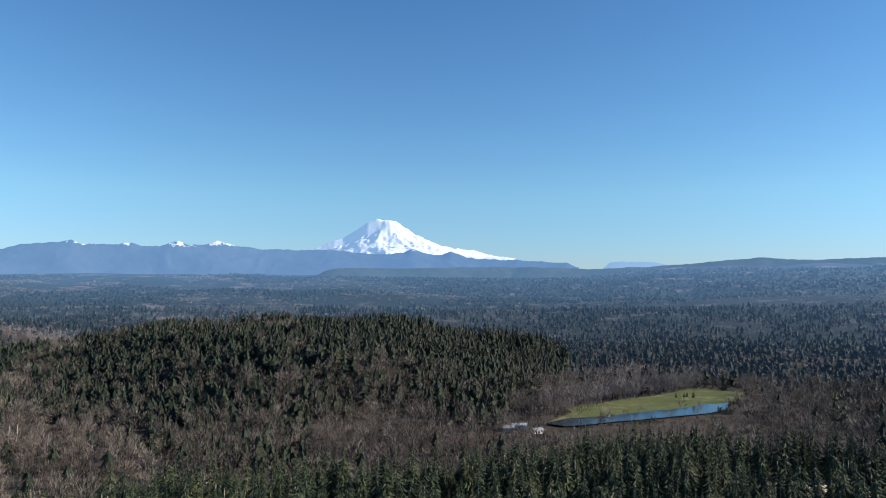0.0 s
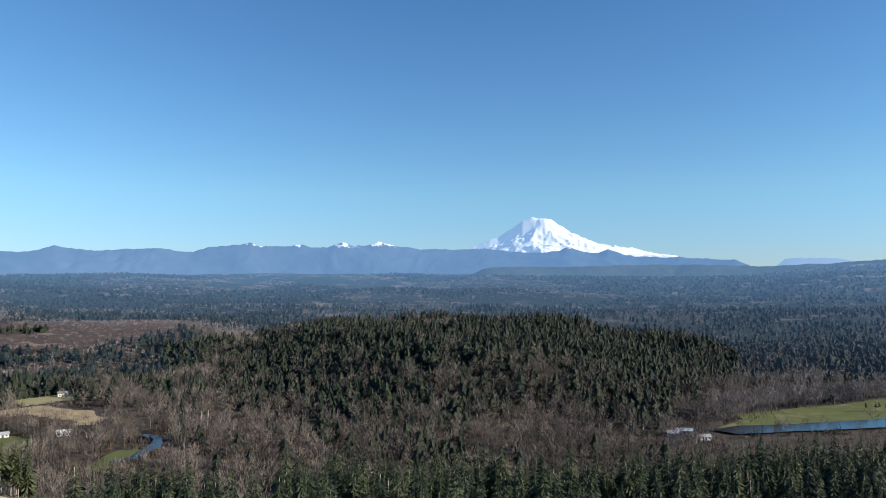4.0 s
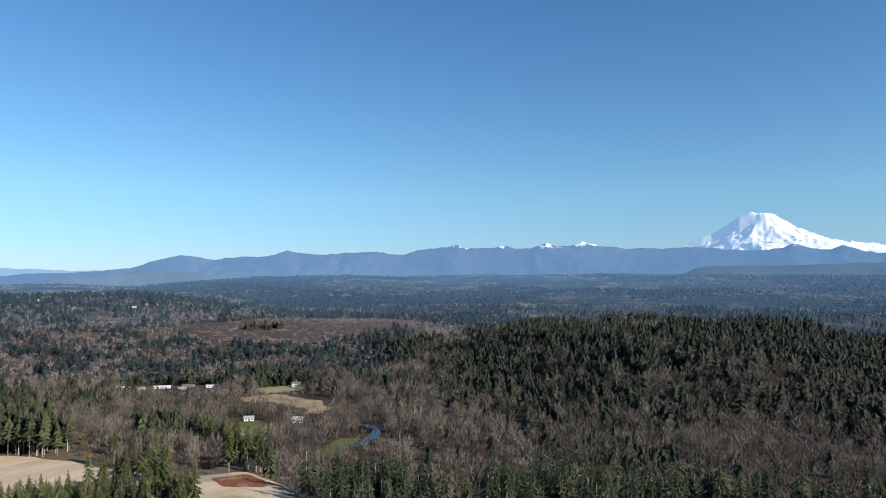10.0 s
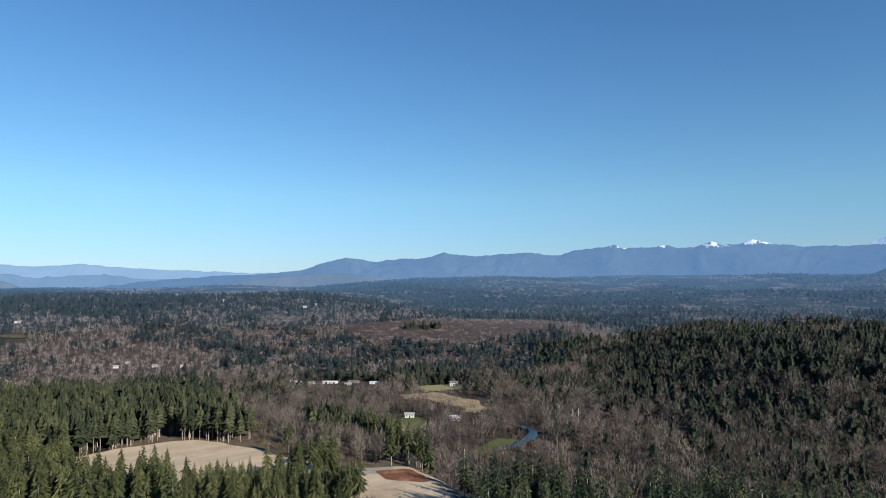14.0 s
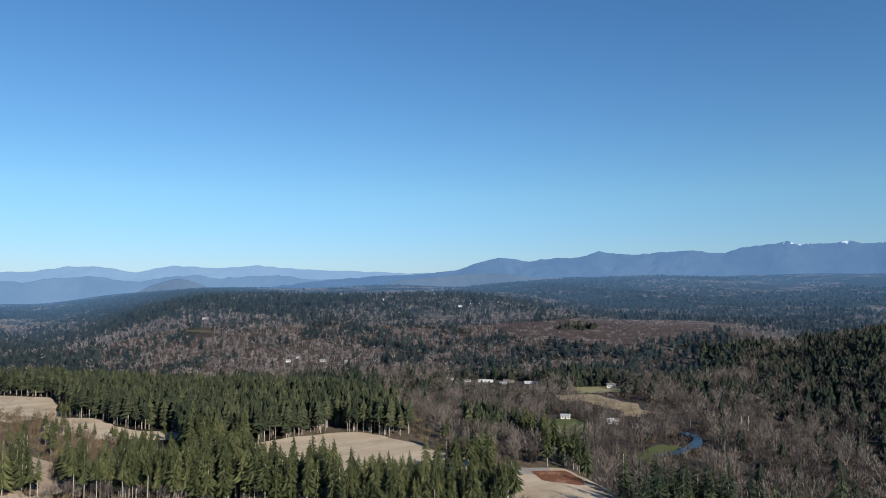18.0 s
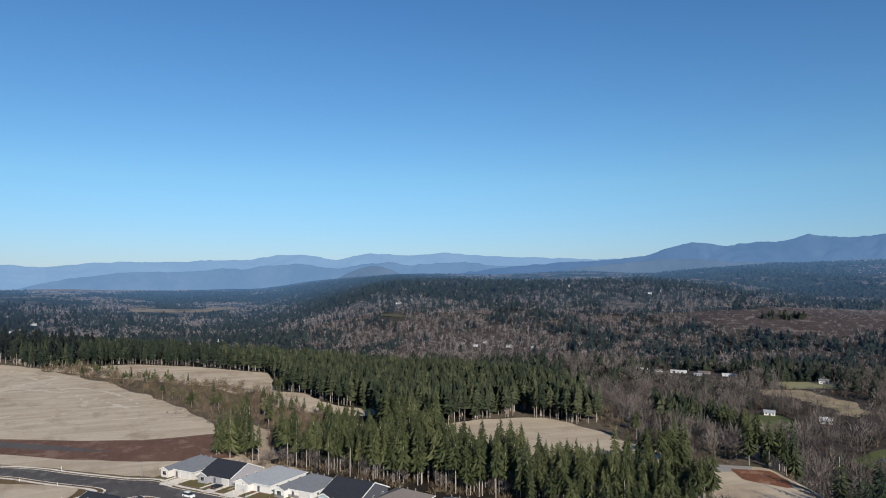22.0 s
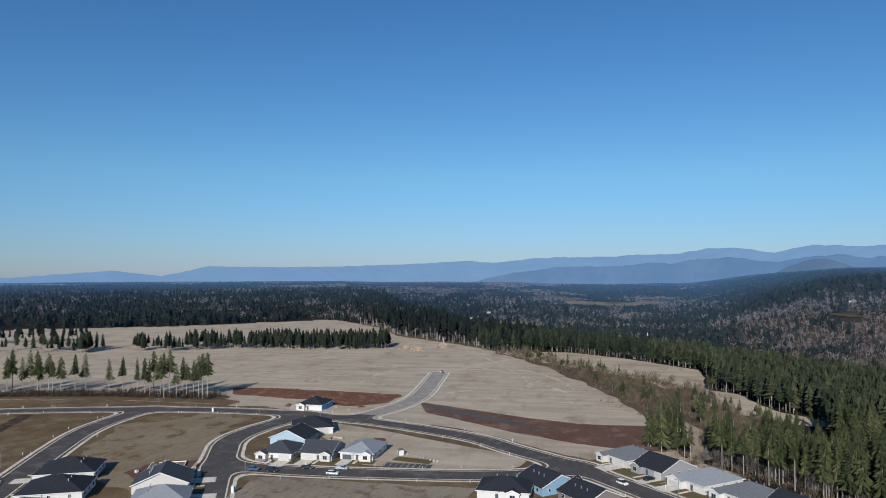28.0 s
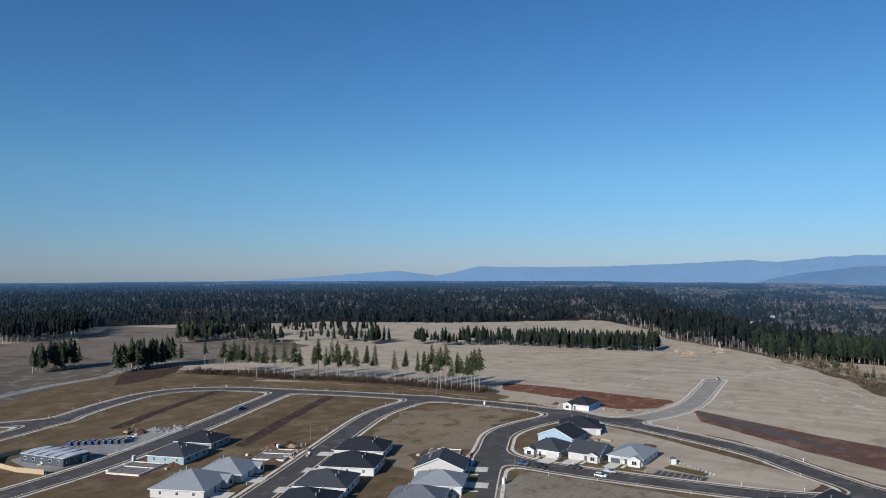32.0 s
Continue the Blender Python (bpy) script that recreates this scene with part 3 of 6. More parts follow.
rs = np.random.RandomState(11)
SHAPE_MID = [with_trunk(tiered_shape(rs, 20, b, w, 8, 5, 0.3), pole_shape(17, 0.2, 0.10, 3)) for b, w in ((0.26, 4.3), (0.30, 4.0), (0.36, 4.3), (0.40, 4.1), (0.18, 4.4), (0.28, 3.5))]
SHAPE_NEAR = [with_trunk(conifer_shape(rs, 120, 20, b, w, 0.32, 0.8, 0.62, 0.3), pole_shape(17, 0.2, 0.10, 4)) for b, w in ((0.35, 3.6), (0.42, 3.2), (0.5, 3.8), (0.38, 3.0), (0.25, 3.9))]
SHAPE_FRONT = [with_trunk(conifer_shape(rs, 104, h, b, w, 0.3, 0.75, 0.55, 0.3), pole_shape(16, 0.2, 0.1, 3)) for h, b, w in ((20, 0.15, 4.2), (22, 0.2, 4.0), (18, 0.1, 4.4), (19, 0.25, 3.6))]
SHAPE_OLD = [with_trunk(tiered_shape(rs, h, b, w, 5, 4, 0.28, 0.58), pole_shape(h * 0.5, 0.3, 0.15, 3)) for h, b, w in ((18, 0.10, 5.6), (21, 0.14, 5.4), (14, 0.06, 5.6), (17, 0.05, 6.6), (10, 0.03, 5.0), (19, 0.2, 5.0))]
SHAPE_EDGE = [with_trunk(tiered_shape(rs, h, b, w, 6, 4, 0.35, 0.7), pole_shape(h * 0.8, 0.26, 0.14, 3)) for h, b, w in ((24, 0.45, 3.5), (22, 0.40, 3.2), (26, 0.48, 3.6), (21, 0.34, 3.8))]
SHAPE_LOW = [only(tiered_shape(rs, h, 0.02, w, 3, 3, 0.35, 0.5)) for h, w in ((16, 6.2), (13, 6.0), (18, 6.0), (10, 5.4), (15, 7.0))]
SHAPE_TINY = [only(tiered_shape(rs, h, -0.1, w, 1, 4, 0.4)) for h, w in ((11, 13), (9, 15), (12, 12), (8, 16))]
BARE_MID = [only(fuzzy_shape(rs, h, w, 110, 0.10, 0.5)) for h, w in ((15, 4.2), (13, 4.8), (17, 4.5), (11, 3.6))]
BARE_OLD = [only(fuzzy_shape(rs, h, w, 66, 0.115, 0.5)) for h, w in ((17, 4.6), (14, 5.2), (20, 5.0), (11, 4.6), (15, 3.8))]
BARE_LOW = [only(fuzzy_shape(rs, h, w, 16, 0.42, 0.5)) for h, w in ((14, 5.2), (12, 5), (16, 5.6), (12, 6.0))]
BARE_TINY = [only(bush_shape(rs, h, 10, 8, 1.8)) for h in (8, 10, 7)]
THICKETS = [only(bush_shape(rs, h, w, 15, 0.30)) for h, w in ((5, 4.5), (7, 4.0), (4, 5.0))]
BUSHES = [only(bush_shape(rs, h, w, 30, 0.10)) for h, w in ((2.5, 2.6), (3.5, 2.4), (1.8, 3.0), (4.5, 2.8))]


def open_land(x, y):
    hit = np.zeros(x.shape, bool)
    for p in OPENINGS:
        hit |= inside(p, x, y)
    return hit


OPENINGS = [ESTATE]


def wood_mix(x, y):
    """0 to 1: how much of the wood is conifer."""
    d = np.hypot(x, y)
    az = np.degrees(np.arctan2(-x, y))
    k = 0.47 + 0.45 * fractal(x / 170 + 60, y / 170 + 60, 31, 3) + 0.75 * fractal(x / 60 + 20, y / 55 + 20, 32, 3)
    into = -hill_edge(x, y)
    on = ramp(-15, 15, into)
    k = k + on * (np.interp(into, [0, 40, 130, 260, 420, 700], [-0.08, 0.12, 0.26, 0.31, 0.20, 0.08]) - 0.06 * hump(14, 34, 5, az) * (1 - ramp(60, 190, into)) - 0.16 * hump(14, 30, 4, az) * ramp(380, 520, into))
    k = k + 0.35 * on * (1 - ramp(-2, 6, az))
    floor_ = (1 - on) * hump(-60, 60, 5, az) * (1 - ramp(-30, 30, d - np.interp(az, [-30, -14, -11, 36, 40, 60], [1000, 960, 1000, 900, 860, 800])))
    k = k - 0.50 * floor_
    k = k + (1 - on) * (0.24 * hump(32, 47, 3, az) * hump(930, 1130, 50, d) + 0.20 * (1 - ramp(-9, -4, az)) * ramp(1000, 1150, d))
    k = k + hump(47, 82, 4, az) * (0.34 * ramp(1750, 2050, d) - 0.08 * hump(850, 1750, 90, d))
    k = k + 0.40 * ramp(96, 106, az) - 0.04 * hump(82, 100, 4, az) * ramp(900, 1200, d)
    return k


def grow(rs, az0, az1, d0, d1, per):
    """Random places between two bearings and two distances, one for each 'per' square metres."""
    n = int(radians(az1 - az0) * (d1 * d1 - d0 * d0) / 2 / per)
    a, d = rs.uniform(az0, az1, n), np.sqrt(rs.uniform(d0 * d0, d1 * d1, n))
    x, y = plan_at(a, d)
    return x, y


def plant(name, label, shapes, mats, x, y, keep, rs, lo, hi, category="forest"):
    x, y = x[keep], y[keep]
    s = rs.uniform(lo, hi, len(x))
    scatter(name, label, category, shapes, x, y, land(x, y), s, rs.uniform(0.8, 1.2, len(x)), mats, rs)


# ---- ground cover and roads of the estate ----
def clip_cell(poly, keep):
    """Cut a cell's corners (x, y, s) where s passes zero."""
    out = []
    for p, q in zip(poly, poly[1:] + poly[:1]):
        if (p[2] < 0) == keep:
            out.append(p)
        if (p[2] < 0) != (q[2] < 0):
            k = p[2] / (p[2] - q[2])
            out.append((p[0] + (q[0] - p[0]) * k, p[1] + (q[1] - p[1]) * k, 0.0, p[3] + (q[3] - p[3]) * k))
    return out


def spread(name, label, category, x0, x1, y0, y1, cell, field, mat, lift, flat=None, lo=None):
    """A sheet laid on the land wherever field(x, y) is below 0 (and above lo, if given)."""
    xs, ys = np.arange(x0, x1 + cell, cell), np.arange(y0, y1 + cell, cell)
    X, Y = np.meshgrid(xs, ys, indexing="ij")
    S = field(X, Y)
    Q = S - lo if lo is not None else np.ones_like(S)
    c = [(slice(None, -1), slice(None, -1)), (slice(1, None), slice(None, -1)), (slice(1, None), slice(1, None)), (slice(None, -1), slice(1, None))]
    smax, smin = np.max([S[k] for k in c], 0), np.min([S[k] for k in c], 0)
    qmin, qmax = np.min([Q[k] for k in c], 0), np.max([Q[k] for k in c], 0)
    whole = (smax < 0) & (qmin >= 0)
    part_of = (smin < 0) & (qmax > 0) & ~whole
    V, F = [], []
    i, j = np.where(whole)
    if len(i):
        quad = np.stack([np.stack([X[i + a, j + b], Y[i + a, j + b]], -1) for a, b in ((0, 0), (1, 0), (1, 1), (0, 1))], 1).reshape(-1, 2)
        n = np.arange(len(i))[:, None] * 4
        V, F = quad.tolist(), np.concatenate([n + [[0, 1, 2]], n + [[0, 2, 3]]]).tolist()
    for i, j in zip(*np.where(part_of)):
        poly = [(X[a, b], Y[a, b], S[a, b], Q[a, b]) for a, b in ((i, j), (i + 1, j), (i + 1, j + 1), (i, j + 1))]
        poly = clip_cell(poly, True)
        if lo is not None and len(poly) > 2:
            poly = clip_cell([(p[0], p[1], -p[3], p[3]) for p in poly], True)
        if len(poly) > 2:
            n = len(V)
            V += [(p[0], p[1]) for p in poly]
            F += [(n, n + k, n + k + 1) for k in range(1, len(poly) - 1)]
    V = np.array(V)
    z = land(V[:, 0], V[:, 1]) + lift if flat is None else np.full(len(V), flat)
    me = mesh_of(name, np.column_stack([V, z]), F, [mat])
    return tagged(new(name, me), label, category, kind="structure")


def poly_field(poly, wobble=0.0, size=18.0, seed=3):
    """Signed distance to a polygon of the plan, with an uneven edge."""
    def f(x, y):
        d = np.full(x.shape, 1e9)
        for (ax, ay), (bx, by) in zip(poly, poly[1:] + poly[:1]):
            k = np.clip(((x - ax) * (bx - ax) + (y - ay) * (by - ay)) / ((bx - ax) ** 2 + (by - ay) ** 2 + 1e-9), 0, 1)
            d = np.minimum(d, np.hypot(x - ax - k * (bx - ax), y - ay - k * (by - ay)))
        d = np.where(inside(poly, x, y), -d, d)
        return d + wobble * fractal(x / size + 80, y / size + 80, seed, 4) if wobble else d
    return f


make_ground()
spread("ground_field", "wide pale field of dry winter grass", "field", -1020, -280, -970, 90, 6.0, poly_field(ESTATE, 3.0, 15.0), DRY_GRASS, 0.012)


def patch(name, label, category, poly, mat, lift, cell=4.0, wobble=2.0, size=18.0, flat=None):
    px, py = [p[0] for p in poly], [p[1] for p in poly]
    m = cell * 2 + wobble
    return spread(name, label, category, min(px) - m, max(px) + m, min(py) - m, max(py) + m, cell, poly_field(poly, wobble, size), mat, lift, flat)


def line_dist(pts, x, y):
    d = np.full(x.shape, 1e9)
    for (ax, ay), (bx, by) in zip(pts, pts[1:]):
        k = np.clip(((x - ax) * (bx - ax) + (y - ay) * (by - ay)) / ((bx - ax) ** 2 + (by - ay) ** 2), 0, 1)
        d = np.minimum(d, np.hypot(x - ax - k * (bx - ax), y - ay - k * (by - ay)))
    return d


def rounded(pts, times=2):
    """Corner-cutting, so that a road bends instead of breaking."""
    for _ in range(times):
        out = [pts[0]]
        for p, q in zip(pts, pts[1:]):
            out += [(p[0] * 0.75 + q[0] * 0.25, p[1] * 0.75 + q[1] * 0.25), (p[0] * 0.25 + q[0] * 0.75, p[1] * 0.25 + q[1] * 0.75)]
        pts = out + [pts[-1]]
    return pts


ASPHALT = earth("asphalt", (0.070, 0.062, 0.056), (0.110, 0.098, 0.089), (0.145, 0.130, 0.115), big=0.05, small=1.5, rough=0.85, relief=0.1)
CONCRETE = earth("pale_concrete", (0.62, 0.55, 0.45), (0.78, 0.70, 0.58), (0.50, 0.43, 0.34), big=0.12, small=1.2, rough=0.9, relief=0.1)
LOT_GRASS = earth("brown_winter_grass", (0.096, 0.064, 0.032), (0.185, 0.128, 0.066), (0.235, 0.178, 0.098), big=0.02, small=0.6, relief=0.3, patch=(0.5, 0.7), along=(0.5, 0.9, 1), streaks=0.4)
SOIL = earth("bare_brown_soil", (0.105, 0.057, 0.039), (0.165, 0.092, 0.063), (0.20, 0.125, 0.088), big=0.03, small=0.6)
RED_SOIL = earth("red_brown_soil", (0.13, 0.056, 0.030), (0.20, 0.090, 0.050), (0.27, 0.155, 0.095), big=0.05, small=0.7)
SAND = earth("sandy_track", (0.30, 0.225, 0.15), (0.43, 0.34, 0.24), (0.24, 0.17, 0.11), big=0.05, small=0.7)
PALE_SAND = earth("pale_trodden_soil", (0.46, 0.38, 0.28), (0.60, 0.51, 0.38), (0.38, 0.30, 0.21), big=0.05, small=0.7)
GRAVEL = earth("grey_gravel", (0.24, 0.225, 0.20), (0.36, 0.335, 0.30), (0.18, 0.165, 0.145), big=0.03, small=1.0)
LAWN = earth("green_lawn", (0.080, 0.092, 0.032), (0.135, 0.132, 0.050), (0.16, 0.092, 0.052), big=0.10, small=1.0, patch=(0.46, 0.58))
MEADOW = earth("green_meadow", (0.066, 0.080, 0.028), (0.100, 0.112, 0.042), (0.14, 0.13, 0.066), big=0.012, small=0.1)
STRAW = earth("straw_meadow", (0.22, 0.17, 0.10), (0.36, 0.285, 0.18), (0.18, 0.15, 0.085), big=0.02, small=0.2)
CLEARCUT = earth("felled_slope", (0.042, 0.033, 0.031), (0.082, 0.064, 0.058), (0.15, 0.122, 0.108), big=0.016, small=0.11, patch=(0.56, 0.62))
water_m, water_nt, water_b = shader("still_water", 0.12, spec=0.22)
water_b.inputs["Base Color"].default_value = (0.012, 0.022, 0.032, 1)
bumped(water_nt, water_b, noise_tex(water_nt, coords(water_nt), 0.5, 3), 0.06, 0.3)

# centre lines and half widths of the streets
STREETS = [
    (rounded([(-130, -338), (-165, -348), (-189, -358), (-229, -380), (-268, -392), (-296, -372), (-308, -342), (-330, -281), (-342, -234), (-348, -188), (-346, -150), (-339, -118),
              (-328, -86), (-313, -52), (-298, -37), (-285, -20), (-273, -7), (-246, 17), (-219, 41), (-191, 66), (-150, 100)]), 5.0),
    (rounded([(-189, -358), (-172, -370), (-130, -392)], 1), 4.5),
    (rounded([(-304, -322), (-255, -301), (-210, -282), (-176, -269), (-145, -259), (-100, -252), (-60, -246)]), 5.0),
    (rounded([(-341, -238), (-320, -239), (-290, -236), (-255, -222), (-221, -207), (-187, -192), (-164, -183), (-110, -160)]), 5.0),
    (rounded([(-347, -152), (-330, -153), (-309, -159), (-286, -160), (-264, -150), (-244, -141), (-222, -131), (-180, -110)]), 5.5),
    (rounded([(-250, -140), (-248, -120), (-249, -98), (-252, -74), (-255, -50), (-260, -30), (-268, -14), (-276, -8)]), 5.0),
    (rounded([(-342, -122), (-362, -112), (-385, -106), (-410, -104), (-450, -108), (-505, -114)]), 5.0),
]


def street_field(x, y):
    """Signed distance to the kerb line, with rounded corners where streets meet."""
    s = None
    for pts, half in STREETS:
        d = line_dist(pts, x, y) - half
        if s is None:
            s = d
        else:
            h = np.clip(0.5 + 0.5 * (d - s) / 9.0, 0, 1)
            s = d * (1 - h) + s * h - 9.0 * h * (1 - h)
    return s


AREA = (-530, -60, -420, 130)
spread("road", "dark grey asphalt estate streets with pale kerbs", "road", *AREA, 2.0, street_field, ASPHALT, 0.07)
spread("road_spur", "dusty pale asphalt spur road", "road", -530, -352, -150, -80, 2.0, lambda x, y: line_dist(STREETS[6][0], x, y) - 4.95, earth("dusty_asphalt", (0.27, 0.24, 0.20), (0.36, 0.32, 0.265), (0.42, 0.37, 0.30), big=0.05, small=1.2), 0.076)
spread("kerb", "pale concrete kerbs along the streets", "kerb", *AREA, 2.0, lambda x, y: street_field(x, y) - 0.55, CONCRETE, 0.19, lo=-0.55)
spread("pavement", "pale concrete pavements beside the streets", "pavement", *AREA, 2.0, lambda x, y: street_field(x, y) - 3.1, CONCRETE, 0.15, lo=-1.4)

LOTS = [(-60, 170), (-150, 128), (-215, 62), (-240, 40), (-276, 8), (-300, -22), (-330, -60), (-340, -110), (-352, -140), (-362, -200), (-366, -260), (-350, -330), (-320, -405), (-270, -430), (-220, -445), (-140, -420), (-60, -330)]
patch("ground_lots", "brown winter grass on empty building plots", "ground", LOTS, LOT_GRASS, 0.02, wobble=5)
patch("ground_verge", "brown grass verge before the row of firs", "ground", [(-352, -330), (-330, -405), (-300, -450), (-330, -470), (-368, -345), (-382, -230), (-372, -200), (-356, -200)], LOT_GRASS, 0.03, wobble=4)
patch("ground_plots", "pale bare building plots by the bend", "ground", [(-262, -150), (-300, -172), (-330, -172), (-342, -200), (-300, -225), (-262, -212), (-232, -190), (-215, -150), (-235, -145)], earth("pale_plot", (0.19, 0.14, 0.080), (0.30, 0.235, 0.15), (0.15, 0.10, 0.05), big=0.03), 0.035, wobble=14)
patch("ground_island", "pale grass between the streets", "ground", [(-330, -130), (-318, -95), (-300, -58), (-283, -28), (-268, -30), (-262, -60), (-262, -90), (-300, -120), (-310, -135)], DRY_GRASS, 0.04, wobble=2)
patch("ground_south_plot", "pale dug-over plot beside the street", "ground", [(-240, -122), (-240, -60), (-243, -40), (-225, -42), (-195, -50), (-170, -100), (-215, -122)], earth("dug_plot", (0.21, 0.165, 0.115), (0.33, 0.27, 0.195), (0.17, 0.12, 0.08), big=0.04), 0.04, wobble=3)
patch("ground_field_verge", "pale field strip along the street", "ground", [(-345, -100), (-372, -92), (-345, -50), (-318, -12), (-312, 8), (-290, 6), (-300, -20), (-330, -62)], DRY_GRASS, 0.035, wobble=2)
patch("ground_soil", "bare brown soil strip", "ground", [(-392, -100), (-380, -75), (-366, -46), (-352, -10), (-354, 25), (-305, 28), (-308, 8), (-314, -12), (-332, -45), (-364, -88)], SOIL, 0.045, wobble=2)
patch("ground_red_soil", "red-brown dug soil", "ground", [(-413, -226), (-418, -188), (-414, -149), (-415, -116), (-384, -118), (-370, -132), (-386, -160), (-389, -191), (-393, -216)], RED_SOIL, 0.05, wobble=5)
DITCH = earth("dark_wet_soil", (0.042, 0.026, 0.018), (0.080, 0.052, 0.036), (0.12, 0.082, 0.056), big=0.08, small=0.8)
for n, line in enumerate(([(-197, -319), (-241, -341), (-291, -363)], [(-208, -242), (-256, -265), (-313, -290)])):
    spread("ground_ditch", "dark soil ditch across the plots", "ground", -330, -190, -375, -230, 2.5, lambda x, y, q=line: line_dist(q, x, y) - 3.3 + 1.0 * fractal(x / 6 + 9, y / 6 + 9, 4, 3), DITCH, 0.05)
patch("ground_haul_lane", "dark gravel lane along the soil strip", "track", [(-386, -95), (-374, -72), (-352, -42), (-334, -20), (-341, -36), (-358, -64), (-376, -92)], earth("dark_gravel", (0.075, 0.066, 0.060), (0.125, 0.11, 0.10), big=0.06, small=0.8), 0.06, cell=2, wobble=1)
patch("ground_red_yard", "red dug soil in front of the blue house", "ground", [(-261, -30), (-263, -22), (-249, -13), (-238, -9), (-237, -27)], RED_SOIL, 0.05, cell=2, wobble=2)
for cx, cy in ((-203, -217), (-160, -246), (-240, -160)):
    patch("ground_dug_plot", "trodden brown soil round a new foundation", "ground", [(cx + 15 * math.cos(k), cy + 13 * math.sin(k)) for k in (0, 0.9, 1.7, 2.6, 3.5, 4.3, 5.2)], SOIL, 0.042, cell=2, wobble=5, size=9)
patch("ground_gravel_yard", "grey gravel contractor's yard", "ground", [(-136, -268), (-140, -300), (-165, -306), (-205, -300), (-214, -288), (-180, -276)], GRAVEL, 0.05, wobble=2)
patch("ground_site_field", "grey-brown graded ground of the next building phase", "ground", [(-334, -785), (-235, -552), (-305, -500), (-344, -480), (-425, -455), (-520, -505), (-560, -600), (-600, -700), (-560, -920), (-418, -761)],
      earth("graded_ground", (0.15, 0.118, 0.088), (0.26, 0.21, 0.16), (0.11, 0.075, 0.055), big=0.012, small=0.2, stretch=(1, 0.5, 1)), 0.022, cell=8, wobble=14, size=50)
patch("ground_west_verge", "brown grass between the street and the soil bank", "ground", [(-195, -431), (-277, -488), (-300, -492), (-332, -470), (-372, -409), (-341, -370), (-286, -411), (-212, -391), (-174, -382)], LOT_GRASS, 0.034, wobble=3)
patch("ground_soil_bank", "dark soil bank beside the verge", "ground", [(-268, -438), (-300, -480), (-318, -492), (-353, -480), (-325, -452), (-283, -434)], DITCH, 0.06, wobble=3)
ROW_LINE = [(-334, -446), (-346, -402), (-356, -360), (-368, -325), (-376, -285), (-379, -250), (-381, -220)]
# Dark strip: brown litter with the firs' shade painted into its colour.
spread("ground_row_litter", "dark brown litter with painted shade below the row of firs", "ground", -400, -320, -460, -205, 2.5, lambda x, y: line_dist(ROW_LINE, x, y) - 7 + 4 * fractal(x / 8 + 9, y / 8 + 9, 14, 3), earth("litter_with_shade", (0.060, 0.044, 0.030), (0.11, 0.082, 0.056), (0.16, 0.12, 0.08), big=0.06, small=0.7), 0.048)
spread("road_site", "dusty grey site road to the next building phase", "road", -400, -180, -530, -430, 2.5, lambda x, y: line_dist([(-190, -448), (-240, -470), (-284, -478), (-318, -500), (-365, -512)], x, y) - 4.2, GRAVEL, 0.062)
spread("ground_verge_path", "pale trodden path along the verge", "track", -390, -320, -420, -190, 2.0, lambda x, y: line_dist([(-336, -396), (-352, -334), (-362, -266), (-362, -210)], x, y) - 0.7 + 0.4 * fractal(x / 5 + 5, y / 5 + 5, 6, 2), SAND, 0.045)
patch("ground_west_gravel", "grey-brown gravel tracks by the far plots", "ground", [(-190, -430), (-256, -470), (-330, -515), (-300, -570), (-270, -620), (-100, -620), (-120, -450)], earth("brown_gravel", (0.095, 0.078, 0.058), (0.17, 0.14, 0.105), (0.24, 0.20, 0.155), big=0.03, small=0.5), 0.03, wobble=8, size=40)
spread("ground_far_track", "pale dirt track through the fields", "ground", -700, -480, -260, -40, 4, lambda x, y: line_dist([(-500, -114), (-545, -96), (-592, -74), (-640, -112), (-690, -190)], x, y) - 1.8 + 1.2 * fractal(x / 12 + 5, y / 12 + 5, 6, 3), PALE_SAND, 0.03)

for n, line in enumerate(([(-515, -116), (-560, -96), (-600, -60), (-610, -50)], [(-418, -96), (-440, -78), (-452, -40), (-440, -5)], [(-430, -300), (-500, -290), (-560, -250), (-640, -240)], [(-430, -150), (-470, -160), (-520, -150), (-570, -170)], [(-520, -110), (-540, -60), (-500, -30), (-450, -14)],
             [(-398, -60), (-410, -20), (-404, 10)], [(-405, -270), (-470, -210), (-480, -170), (-520, -140)], [(-440, -330), (-470, -250), (-520, -190), (-545, -132)], [(-600, -300), (-560, -220), (-570, -140), (-520, -60), (-440, -20)], [(-420, -60), (-460, -40), (-520, -60), (-600, -95)], [(-480, -420), (-560, -330), (-640, -230)])):
    pts = rounded(line)
    spread("ground_wheel_track", "pale wheel track across the dry field", "track", -660, -390, -440, 20, 4, lambda x, y, q=pts: line_dist(q, x, y) - 1.5 + 1.6 * fractal(x / 14 + 5, y / 14 + 5, 6, 3), PALE_SAND, 0.034 + 0.004 * n)
SCRUB = [(-300, 34), (-360, 26), (-440, 6), (-556, -42), (-640, -92), (-648, -70), (-560, -12), (-500, 40), (-440, 66), (-400, 70), (-370, 78), (-330, 66), (-296, 56)]
BACKFIELD = [(-650, -98), (-655, -30), (-620, 20), (-560, 74), (-470, 66), (-470, 40), (-505, 26), (-544, -10), (-585, -50)]
STRIP = [(-476, 58), (-455, 80), (-405, 92), (-388, 108), (-368, 104), (-374, 84), (-400, 66), (-425, 50)]
PLANTCLEAR = [(-334, 126), (-340, 152), (-338, 176), (-326, 189), (-292, 194), (-262, 196), (-248, 200), (-232, 180), (-226, 158), (-245, 132), (-258, 112), (-290, 110)]
